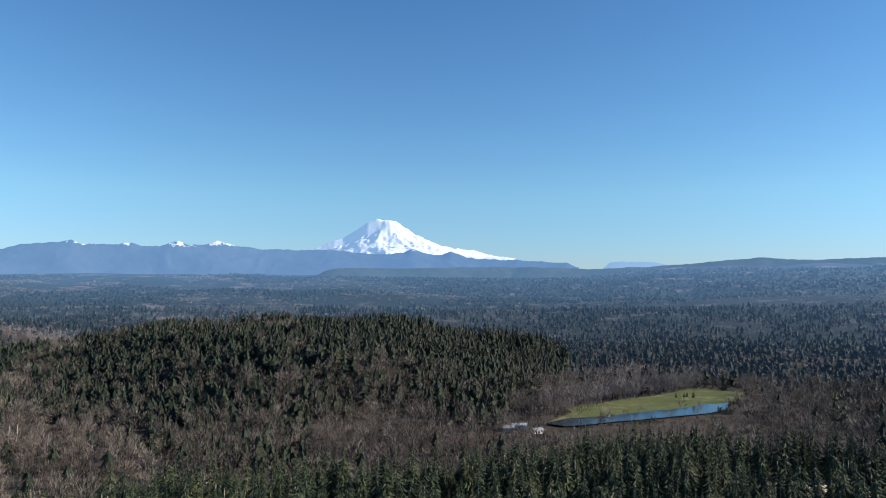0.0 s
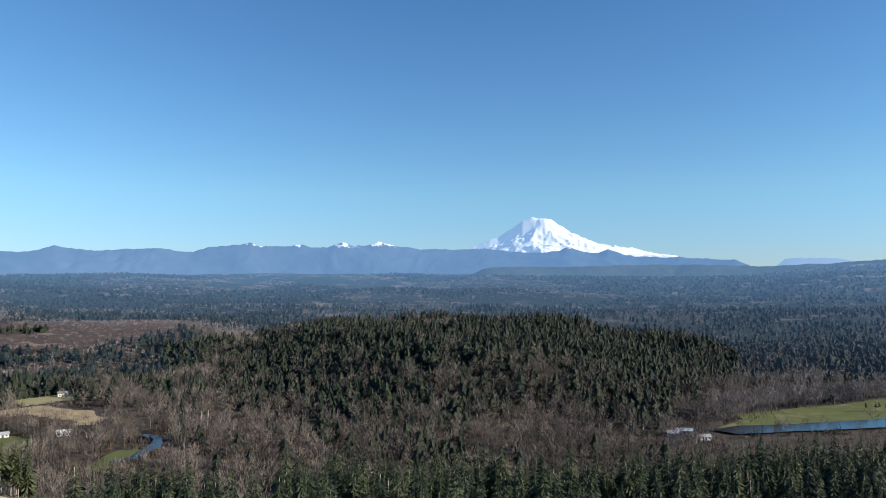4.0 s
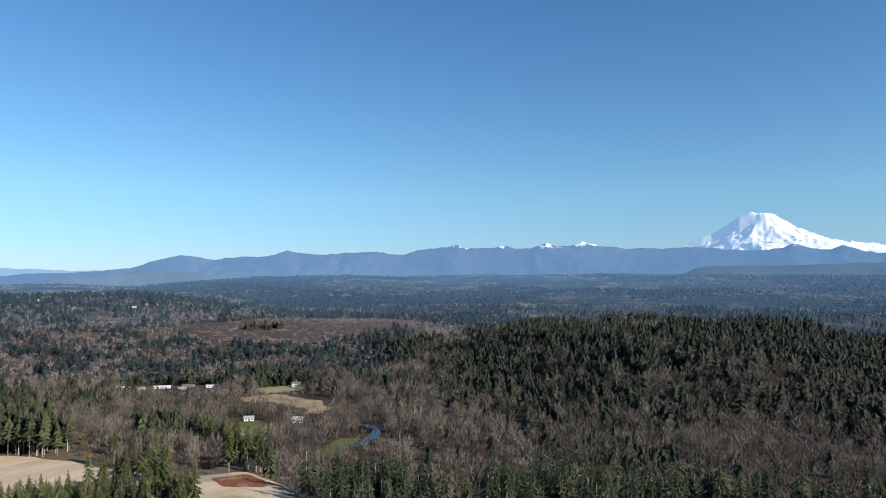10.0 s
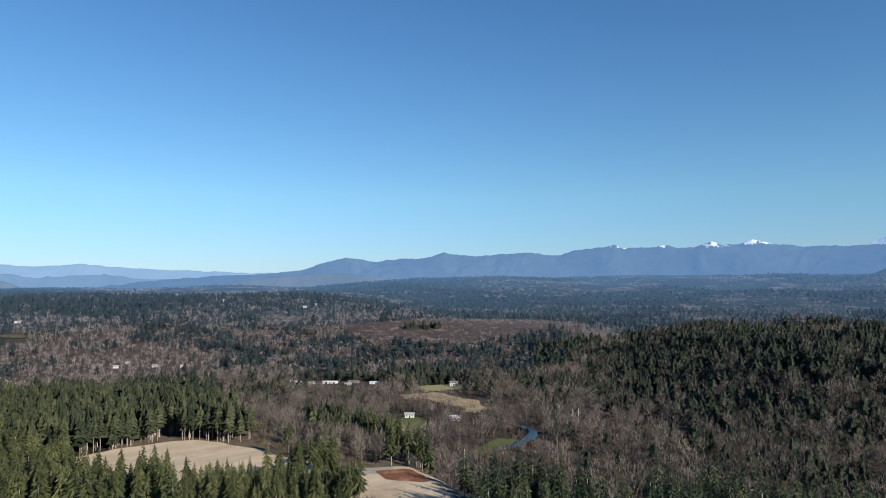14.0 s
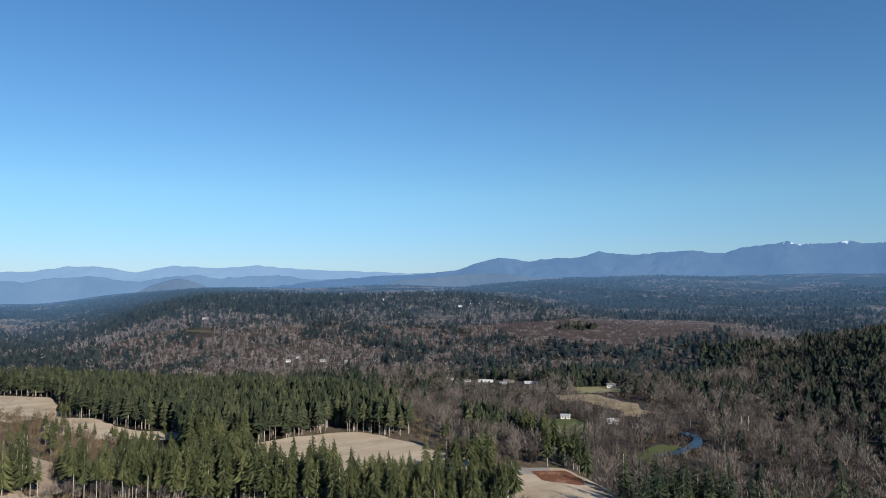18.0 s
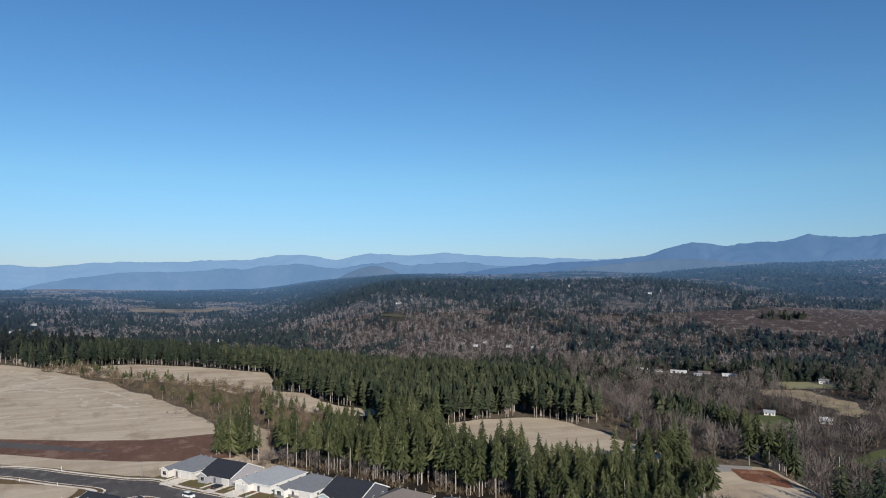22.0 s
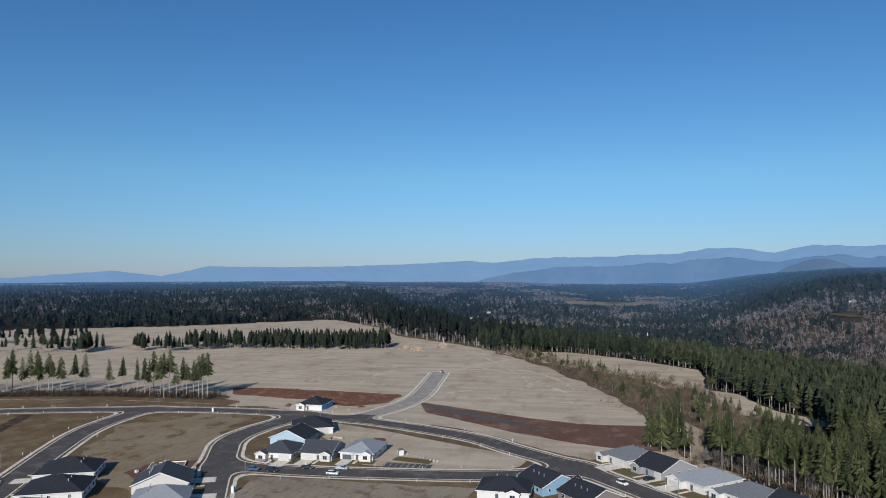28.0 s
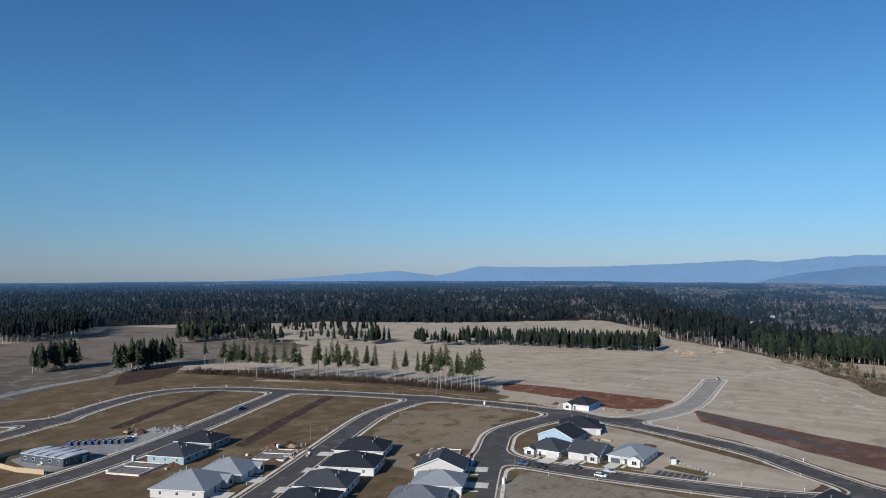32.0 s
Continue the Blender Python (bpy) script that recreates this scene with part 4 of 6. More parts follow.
BROWNCLEAR = [(-230, 200), (-214, 218), (-197, 216), (-172, 206), (-165, 185), (-190, 172), (-222, 184)]
TRACK = [(-374, 34), (-380, 42), (-347, 46), (-310, 43), (-291, 40), (-289, 32), (-318, 34), (-344, 32)]
SOUTHCLEAR = [(104, 262), (120, 282), (140, 284), (172, 276), (180, 258), (150, 244), (110, 246)]
LAKE = [(92, 660), (121, 684), (176, 707), (242, 738), (285, 772), (318, 786), (296, 745), (262, 712), (213, 690), (153, 664), (112, 643)]
GREEN = [(96, 668), (118, 700), (130, 724), (128, 745), (183, 785), (262, 842), (309, 880), (362, 858), (338, 800), (290, 768), (241, 728), (176, 698)]
RIVER = [(-392, 524), (-373, 514), (-357, 490), (-350, 460), (-352, 438), (-345, 438), (-342, 458), (-348, 488), (-364, 518), (-390, 532)]
RIVERGREEN = [(-375, 475), (-358, 480), (-344, 440), (-335, 415), (-360, 420)]
FARMGREEN = [(-498, 488), (-484, 510), (-450, 500), (-425, 450), (-455, 445)]
YELLOW = [(-595, 598), (-570, 638), (-495, 632), (-462, 604), (-440, 560), (-470, 560), (-520, 585), (-565, 582)]
PALE = [(-632, 662), (-603, 724), (-560, 690), (-588, 630)]
CUT = [(-1060, 912), (-1160, 1005), (-1050, 1060), (-1130, 1240), (-1220, 1480), (-1080, 1620), (-860, 1420), (-770, 1240), (-770, 1050), (-880, 945), (-980, 905)]
BARNYARD = [(-775, 570), (-790, 600), (-690, 660), (-660, 625), (-700, 590)]
FARPLAIN = [(-2330, -120), (-2400, 20), (-2460, 170), (-2720, 200), (-2640, 60), (-2480, -90)]
STUBBLE = [tuple(plan_at(a, d)) for a, d in ((108, 4250), (103, 4150), (98, 4050), (93, 4100), (89, 4200), (88, 4420), (93, 4500), (97, 4500), (103, 4450))]
RIDGECLEAR = [(-1440, 415), (-1455, 435), (-1390, 462), (-1370, 446)]
NEARGAP = [(-120, 145), (-150, 190), (-172, 206), (-204, 208), (-192, 178), (-172, 148)]
RIVER, RIVERGREEN = [[(x * 0.99974 + y * 0.0227, y * 0.99974 - x * 0.0227) for x, y in p] for p in (RIVER, RIVERGREEN)]
SHORE = [(88, 655), (108, 630), (153, 648), (213, 676), (269, 698), (300, 720), (290, 660), (230, 610), (150, 575), (90, 590)]
OPENINGS += [SHORE, NEARGAP, BACKFIELD, STRIP, PLANTCLEAR, BROWNCLEAR, TRACK, SOUTHCLEAR, LAKE, GREEN, RIVER, RIVERGREEN, FARMGREEN, YELLOW, PALE, CUT, BARNYARD, FARPLAIN, RIDGECLEAR, STUBBLE]
patch("ground_bank", "brown littered bank between the field and the woods", "ground", SCRUB, earth("bank_litter", (0.075, 0.056, 0.038), (0.135, 0.104, 0.072), (0.19, 0.145, 0.10), big=0.05, small=0.6), 0.025, wobble=5)
patch("ground_back_field", "pale dry field between the woods", "field", BACKFIELD, DRY_GRASS, 0.05, wobble=4)
patch("ground_strip_field", "pale dry strip between young firs", "field", STRIP, DRY_GRASS, 0.05, wobble=4)
patch("ground_plantation_clearing", "pale brown cleared mound inside the plantation", "field", PLANTCLEAR, DRY_GRASS, 0.05, wobble=4)
patch("ground_brown_clearing", "pale cleared ground at the wood's edge", "field", BROWNCLEAR, DRY_GRASS, 0.05, wobble=3)
patch("ground_gravel_pad", "grey gravel pad at the edge of the clearing", "ground", [(-231, 198), (-218, 214), (-208, 208), (-221, 190)], GRAVEL, 0.08, wobble=2, cell=2)
patch("ground_brown_clearing_soil", "red-brown soil heap on the clearing", "field", [(-220, 204), (-210, 216), (-197, 213), (-190, 206), (-205, 197)], RED_SOIL, 0.09, wobble=2, cell=2)
patch("ground_sand_track", "sandy eroded track on the bank", "track", TRACK, SAND, 0.06, wobble=6, size=12, cell=2)
patch("ground_south_clearing", "pale cleared ground among the firs", "field", SOUTHCLEAR, DRY_GRASS, 0.3, wobble=3)
patch("water_lake", "still blue pond in the river meadow", "water", LAKE, water_m, 0, wobble=5, size=40, flat=-48.3)
patch("ground_green_meadow", "bright green river meadow", "meadow", GREEN, MEADOW, 0.7, wobble=6, size=40)
patch("water_river", "blue river bend between bare trees", "water", RIVER, water_m, 0, wobble=3, flat=-48.8)
patch("ground_river_meadow", "small green meadow by the river", "meadow", RIVERGREEN, MEADOW, 0.6, wobble=3)
patch("ground_farm_meadow", "green farmyard meadow", "meadow", FARMGREEN, MEADOW, 0.6, wobble=4)
patch("ground_straw_meadow", "straw-coloured winter meadow", "meadow", YELLOW, STRAW, 0.6, wobble=20, size=34)
patch("ground_pale_meadow", "pale green meadow at the wood's edge", "meadow", PALE, earth("dull_meadow", (0.18, 0.17, 0.085), (0.28, 0.255, 0.14)), 0.6, wobble=6)
patch("ground_felled_slope", "brown felled hillside with slash rows", "felled slope", CUT, CLEARCUT, 0.7, cell=10, wobble=40, size=160)
patch("ground_barnyard", "bare pale barnyard", "yard", BARNYARD, LEAF_LITTER, 0.6, wobble=5)
patch("ground_far_fields", "pale far fields in the valley", "field", FARPLAIN, earth("far_stubble", (0.16, 0.145, 0.125), (0.24, 0.215, 0.18), (0.11, 0.10, 0.09), big=0.006, small=0.05), 1.0, cell=20, wobble=110, size=220)
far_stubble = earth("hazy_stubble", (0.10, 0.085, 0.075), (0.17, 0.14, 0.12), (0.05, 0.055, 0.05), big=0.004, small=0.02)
# Haze over the stubble is painted in as faint blue emission.
painted_haze(far_stubble.node_tree, far_stubble.node_tree.nodes["Principled BSDF"], (0.055, 0.080, 0.120))
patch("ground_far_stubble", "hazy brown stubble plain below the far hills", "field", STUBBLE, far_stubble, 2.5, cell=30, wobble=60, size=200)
patch("ground_ridge_field", "small green field on the ridge", "field", RIDGECLEAR, earth("far_pasture", (0.062, 0.064, 0.040), (0.10, 0.10, 0.062)), 1.5, cell=8, wobble=10)


def belt(rs, pts, width, per):
    """Random places in a strip along a line."""
    xs, ys = [], []
    for (ax, ay), (bx, by) in zip(pts, pts[1:]):
        L = math.hypot(bx - ax, by - ay)
        n = max(1, int(L * width / per))
        k, w = rs.uniform(0, 1, n), rs.uniform(-width / 2, width / 2, n)
        xs.append(ax + (bx - ax) * k - (by - ay) / L * w)
        ys.append(ay + (by - ay) * k + (bx - ax) / L * w)
    return np.concatenate(xs), np.concatenate(ys)


TRACK_EDGE = [(-384, 30), (-372, 58), (-345, 62), (-300, 54), (-286, 44), (-300, 30), (-330, 27)]


def before(poly, reach, x, y):
    """The strip of low growth in front of an opening, towards the plateau."""
    px, py = np.mean([p[0] for p in poly]), np.mean([p[1] for p in poly])
    n = math.hypot(px, py)
    hit = np.zeros(x.shape, bool)
    for k in np.linspace(0.12, 1, 7):
        hit |= inside(poly, x + px / n * reach * k, y + py / n * reach * k)
    return hit


LOW_FRONTS = [(BARNYARD, 75), (RIVER, 45), (FARMGREEN, 25), (YELLOW, 20), (PALE, 20), (RIVERGREEN, 12), (RIDGECLEAR, 60), (FARPLAIN, 150)]


def low_front(x, y):
    hit = np.zeros(x.shape, bool)
    for p, reach in LOW_FRONTS:
        hit |= before(p, reach, x, y)
    return hit


def seen(x, y, tall):
    """Places on the valley floor that the plateau's own wood does not hide."""
    d, az = np.hypot(x, y), np.degrees(np.arctan2(-x, y))
    return (EYE - land(x, y) - tall) / d < (EYE - 9) / brink(az)


WEST_WOOD = [(-322, -805), (-379, -760), (-425, -770), (-487, -836), (-528, -934), (-420, -1000), (-300, -960)]


def plant_all():
    rs = np.random.RandomState(77)
    # plateau plantation
    x, y = grow(rs, -34, 100, 185, 760, 15)
    d, az = np.hypot(x, y), np.degrees(np.arctan2(-x, y))
    brush = inside(SCRUB, x, y)
    gaps = fractal(x / 30 + 5, y / 30 + 5, 41, 3) > -0.45
    rim = d > brink(az) - np.interp(az, [30, 40, 44, 53, 58, 64, 70], [0, 8, 62, 62, 34, 16, 0])
    broad = rim & (az > 38) & (az < 66) & (fractal(x / 40 + 15, y / 40 + 15, 43, 2) > np.interp(az, [38, 44, 54, 60], [-0.05, -0.3, -0.3, -0.05]))
    front = (az < 62) & (d < 275)
    keep = (d < brink(az) + np.interp(az, [-30, 0, 38, 48], [30, 40, 22, 30])) & ~open_land(x, y) & ~brush & gaps
    screen = before(STRIP, 85, x, y) | before(BACKFIELD, 70, x, y)
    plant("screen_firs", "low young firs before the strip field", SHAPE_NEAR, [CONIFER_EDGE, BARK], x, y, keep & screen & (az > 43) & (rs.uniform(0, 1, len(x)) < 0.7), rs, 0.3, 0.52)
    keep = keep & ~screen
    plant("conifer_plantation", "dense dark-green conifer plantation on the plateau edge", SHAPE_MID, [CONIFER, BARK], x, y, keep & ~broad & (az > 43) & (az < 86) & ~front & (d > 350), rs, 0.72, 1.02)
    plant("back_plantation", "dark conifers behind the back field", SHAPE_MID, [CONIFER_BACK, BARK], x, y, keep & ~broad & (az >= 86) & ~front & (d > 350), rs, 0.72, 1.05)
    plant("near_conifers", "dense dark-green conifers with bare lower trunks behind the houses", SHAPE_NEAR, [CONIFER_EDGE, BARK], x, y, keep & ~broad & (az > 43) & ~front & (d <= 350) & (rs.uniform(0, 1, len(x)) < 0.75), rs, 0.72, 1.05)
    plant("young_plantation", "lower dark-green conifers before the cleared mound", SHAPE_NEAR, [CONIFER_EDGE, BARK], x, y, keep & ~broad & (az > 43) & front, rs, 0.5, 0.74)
    plant("fir_stand", "dense dark fir stand along the plateau brink", SHAPE_FRONT, [CONIFER_DARK, BARK], x, y, keep & ~broad & (az <= 43) & (rs.uniform(0, 1, len(x)) < 0.7), rs, 0.75, 1.18)
    plant("rim_brush", "brown scrub on the leafless rim of the plateau", BUSHES, [BRUSH], x, y, broad & ~open_land(x, y) & (d < brink(az) + 40) & (rs.uniform(0, 1, len(x)) < 0.7), rs, 0.5, 1.3, "brush")
    plant("plateau_bare_trees", "grey leafless alders along the wood's edge", BARE_MID, [TWIGS], x, y, keep & broad & (rs.uniform(0, 1, len(x)) < 0.62), rs, 0.6, 1.0)
    # brushy bank beside the field
    x, y = grow(rs, 66, 104, 280, 660, 14)
    k = (inside(SCRUB, x, y) | inside(TRACK_EDGE, x, y)) & ~inside(TRACK, x, y)
    u = rs.uniform(0, 1, len(x))
    clump = fractal(x / 22 + 3, y / 22 + 3, 44, 2)
    plant("bank_brush", "brown leafless brush on the bank", BUSHES, [BRUSH], x, y, k & (u < 0.8), rs, 0.7, 1.5, "brush")
    plant("bank_bare_trees", "thin leafless alders on the brushy bank", BARE_MID, [BRUSH], x, y, k & (u < 0.3), rs, 0.3, 0.55)
    far_end = np.degrees(np.arctan2(-x, y)) > 87
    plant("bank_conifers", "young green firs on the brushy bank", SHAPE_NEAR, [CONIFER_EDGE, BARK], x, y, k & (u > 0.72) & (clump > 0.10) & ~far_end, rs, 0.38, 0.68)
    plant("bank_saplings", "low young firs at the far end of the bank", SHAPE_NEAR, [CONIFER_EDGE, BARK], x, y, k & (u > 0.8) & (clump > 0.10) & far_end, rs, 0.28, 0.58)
    # valley and slopes
    x, y = [np.concatenate(q) for q in zip(grow(rs, -34, 100, 250, 1000, 40), grow(rs, -10, 34, 1000, 1270, 52))]
    d, az = np.hypot(x, y), np.degrees(np.arctan2(-x, y))
    ok = (d > brink(az) + np.interp(az, [-30, 0, 38, 48], [30, 40, 22, 30])) & ~open_land(x, y) & ~low_front(x, y) & (az < 97) & seen(x, y, 20)
    con = wood_mix(x, y) + rs.normal(0, 0.26, len(x)) > 0.5
    plant("valley_conifers", "dark-green conifers on the valley slopes", SHAPE_OLD, [CONIFER_FAR, BARK], x, y, ok & con & ~((az > -25) & (az < -5) & (d < 860) & (hill_edge(x, y) > 0)), rs, 0.45, 1.25)
    x2, y2 = [np.concatenate(q) for q in zip(grow(rs, -34, 100, 250, 1000, 62), grow(rs, -9, 31, 1000, 1270, 90))]
    d, az = np.hypot(x2, y2), np.degrees(np.arctan2(-x2, y2))
    ok = (d > brink(az) + np.interp(az, [-30, 0, 38, 48], [30, 40, 22, 30])) & ~open_land(x2, y2) & ~low_front(x2, y2) & (az < 97) & seen(x2, y2, 16)
    plant("valley_bare_trees", "leafless grey-brown broadleaf trees on the valley floor", BARE_OLD, [TWIGS], x2, y2, ok & ((wood_mix(x2, y2) + rs.normal(0, 0.28, len(x2)) < 0.50) | (rs.uniform(0, 1, len(x2)) < 0.22)) & (fractal(x2 / 34 + 8, y2 / 34 + 8, 36, 3) > -0.22) & (hill_edge(x2, y2) > 0), rs, 0.6, 1.5)
    plant("slope_bare_trees", "tall grey-brown leafless trees among the slope's conifers", BARE_OLD, [TWIGS], x2, y2, ok & ((wood_mix(x2, y2) + rs.normal(0, 0.28, len(x2)) < 0.5) | (rs.uniform(0, 1, len(x2)) < 0.24)) & (hill_edge(x2, y2) <= 0), rs, 0.8, 1.4)
    x, y = grow(rs, -34, 100, 300, 1000, 85)
    d, az = np.hypot(x, y), np.degrees(np.arctan2(-x, y))
    ok = (d > brink(az) + 30) & ~open_land(x, y) & (az < 97) & (wood_mix(x, y) < 0.66) & seen(x, y, 8)
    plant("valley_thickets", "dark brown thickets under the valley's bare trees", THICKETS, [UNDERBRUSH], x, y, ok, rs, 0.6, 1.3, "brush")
    x, y = belt(rs, [(112, 706), (122, 748), (178, 792), (256, 850), (306, 890)], 30, 26)
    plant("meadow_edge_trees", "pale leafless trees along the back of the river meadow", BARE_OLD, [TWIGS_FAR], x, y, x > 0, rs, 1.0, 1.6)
    x, y = grow(rs, -26, -6, 560, 760, 420)
    plant("shore_trees", "few leafless trees along the pond's near shore", BARE_OLD, [TWIGS], x, y, inside(SHORE, x, y), rs, 0.35, 0.8)
    x, y = grow(rs, -26, -6, 560, 760, 60)
    plant("shore_brush", "brown brush along the pond's near shore", BUSHES, [BRUSH], x, y, inside(SHORE, x, y), rs, 0.6, 1.3, "brush")
    x, y = [np.concatenate(q) for q in zip(grow(rs, -34, 130, 1000, 1650, 110), grow(rs, 130, 158, 1000, 1650, 220), grow(rs, -34, 158, 1650, 2500, 260))]
    ok = ~open_land(x, y) & ~low_front(x, y) & ~((np.hypot(x, y) < 1270) & (np.abs(np.degrees(np.arctan2(-x, y)) - 11) < 20))
    mix = wood_mix(x, y) + rs.normal(0, 0.2, len(x)) + 0.5 * fractal(x / 330 + 5, y / 330 + 5, 37, 3)
    level = (np.degrees(np.arctan2(-x, y)) % 360 > 96) & (np.degrees(np.arctan2(-x, y)) % 360 < 200)
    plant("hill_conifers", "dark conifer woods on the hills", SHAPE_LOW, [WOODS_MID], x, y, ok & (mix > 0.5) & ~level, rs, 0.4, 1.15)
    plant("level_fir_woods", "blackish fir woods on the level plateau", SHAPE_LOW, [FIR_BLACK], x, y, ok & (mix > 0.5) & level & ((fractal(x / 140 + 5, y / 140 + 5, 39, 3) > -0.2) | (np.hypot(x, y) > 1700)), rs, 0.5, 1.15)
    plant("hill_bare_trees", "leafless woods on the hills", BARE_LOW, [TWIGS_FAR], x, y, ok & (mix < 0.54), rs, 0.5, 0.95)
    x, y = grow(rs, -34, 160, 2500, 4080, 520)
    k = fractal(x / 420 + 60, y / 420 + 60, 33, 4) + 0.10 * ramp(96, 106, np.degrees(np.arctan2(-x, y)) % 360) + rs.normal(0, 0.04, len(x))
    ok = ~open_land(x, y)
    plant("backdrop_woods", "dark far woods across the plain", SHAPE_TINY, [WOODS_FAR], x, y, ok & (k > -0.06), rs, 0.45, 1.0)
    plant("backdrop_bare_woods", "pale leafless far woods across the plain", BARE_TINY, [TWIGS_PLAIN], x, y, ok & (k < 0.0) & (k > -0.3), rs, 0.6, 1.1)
    x, y = grow(rs, 92, 166, 560, 1000, 60)
    az = np.degrees(np.arctan2(-x, y)) % 360
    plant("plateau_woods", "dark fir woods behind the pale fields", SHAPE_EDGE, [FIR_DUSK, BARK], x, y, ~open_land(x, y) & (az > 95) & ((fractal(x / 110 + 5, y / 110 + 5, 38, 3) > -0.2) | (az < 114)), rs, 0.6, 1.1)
    x, y = grow(rs, 25, 62, 400, 1000, 40)
    plant("meadow_brush", "low grey-brown thickets before the meadows", BUSHES, [TWIGS], x, y, low_front(x, y) & ~open_land(x, y), rs, 0.8, 1.7, "brush")
    x, y = grow(rs, 26, 50, 1100, 1900, 160)
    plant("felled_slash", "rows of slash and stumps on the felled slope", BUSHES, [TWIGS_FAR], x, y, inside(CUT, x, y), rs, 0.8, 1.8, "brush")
    x, y = belt(rs, [(-1000, 1015), (-950, 1080)], 40, 110)
    plant("felled_slope_copse", "dark copse left standing on the felled slope", SHAPE_LOW, [CONIFER_FAR], x, y, x < 0, rs, 0.6, 0.9)
    # woods round the far fields of the plateau
    x, y = belt(rs, [(-514, -606), (-548, -530), (-575, -440), (-640, -345), (-650, -262), (-665, -200)], 40, 17)
    az = np.degrees(np.arctan2(-x, y))
    az = np.where(az < 0, az + 360, az)
    sparse = (az > 129.5) & (az < 136.5)
    plant("field_belt_trees", "belt of dark firs between two fields", SHAPE_MID, [CONIFER_FAR, BARK], x, y, (fractal(x / 28 + 9, y / 28 + 9, 51, 2) > -0.3) & (~sparse | (rs.uniform(0, 1, len(x)) < 0.12)), rs, 0.5, 0.95)
    x, y = grow(rs, 140, 166, 740, 1060, 34)
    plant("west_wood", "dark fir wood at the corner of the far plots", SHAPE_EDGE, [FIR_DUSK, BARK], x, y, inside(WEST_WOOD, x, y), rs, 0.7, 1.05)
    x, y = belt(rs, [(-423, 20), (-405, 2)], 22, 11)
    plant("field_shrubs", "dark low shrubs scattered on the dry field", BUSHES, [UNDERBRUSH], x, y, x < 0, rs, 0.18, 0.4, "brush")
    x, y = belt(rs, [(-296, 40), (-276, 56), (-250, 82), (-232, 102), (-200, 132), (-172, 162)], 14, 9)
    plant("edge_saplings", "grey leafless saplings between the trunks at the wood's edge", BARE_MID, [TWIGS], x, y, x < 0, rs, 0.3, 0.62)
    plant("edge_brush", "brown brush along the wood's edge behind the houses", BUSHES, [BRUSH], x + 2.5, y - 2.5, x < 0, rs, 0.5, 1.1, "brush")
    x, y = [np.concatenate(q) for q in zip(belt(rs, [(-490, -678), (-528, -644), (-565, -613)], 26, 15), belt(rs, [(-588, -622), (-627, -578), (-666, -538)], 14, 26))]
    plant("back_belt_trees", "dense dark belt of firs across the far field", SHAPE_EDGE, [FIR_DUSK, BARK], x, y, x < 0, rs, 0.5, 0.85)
    x, y = belt(rs, [(-501, -690), (-495, -620), (-460, -640)], 22, 60)
    plant("field_corner_trees", "few dark firs at a field corner", SHAPE_MID, [CONIFER, BARK], x, y, x < 0, rs, 0.8, 1.2)
    x, y = belt(rs, [(-266, -546), (-300, -545)], 26, 24)
    plant("west_copse", "dark copse of firs beside the gravel tracks", SHAPE_MID, [CONIFER, BARK], x, y, x < 0, rs, 0.75, 1.2)
    x, y = belt(rs, [(-300, -498), (-325, -494), (-352, -488)], 20, 20)
    plant("verge_copse", "dark copse of tall firs above the verge", SHAPE_MID, [CONIFER, BARK], x, y, x < 0, rs, 0.8, 1.25)
    x, y = belt(rs, ROW_LINE, 13, 3.2)
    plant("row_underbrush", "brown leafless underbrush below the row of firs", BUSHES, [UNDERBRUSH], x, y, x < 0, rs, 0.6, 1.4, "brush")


plant_all()


# ---- building helpers ----
def part(name, shape, mat, parent, label="", smooth=False):
    """One mesh under a thing or a part. shape: (verts, faces)."""
    me = bpy.data.meshes.new(name)
    me.from_pydata([tuple(v) for v in shape[0]], [], [tuple(f) for f in shape[1]])
    me.materials.append(mat)
    if smooth:
        me.polygons.foreach_set("use_smooth", [True] * len(me.polygons))
    me.update()
    ob = new(name, me)
    ob.parent = parent
    return tagged(ob, label)


def thing(name, m, label, category, group=""):
    ob = new(name)
    ob.matrix_world = m
    ob.empty_display_size = 0.5
    return tagged(ob, label, category, group)


def box(x0, x1, y0, y1, z0, z1):
    v = [(x0, y0, z0), (x1, y0, z0), (x1, y1, z0), (x0, y1, z0), (x0, y0, z1), (x1, y0, z1), (x1, y1, z1), (x0, y1, z1)]
    return v, [(3, 2, 1, 0), (4, 5, 6, 7), (0, 1, 5, 4), (1, 2, 6, 5), (2, 3, 7, 6), (3, 0, 4, 7)]


def join(*shapes):
    v, f = [], []
    for sv, sf in shapes:
        n = len(v)
        v += [tuple(p) for p in sv]
        f += [tuple(i + n for i in q) for q in sf]
    return v, f


def hull(points):
    """Convex solid round some points."""
    bm = bmesh.new()
    for p in points:
        bm.verts.new(p)
    bmesh.ops.convex_hull(bm, input=bm.verts)
    bm.verts.index_update()
    used = {v for f in bm.faces for v in f.verts}
    idx = {v: i for i, v in enumerate(used)}
    out = [tuple(v.co) for v in used], [tuple(idx[v] for v in f.verts) for f in bm.faces]
    bm.free()
    return out


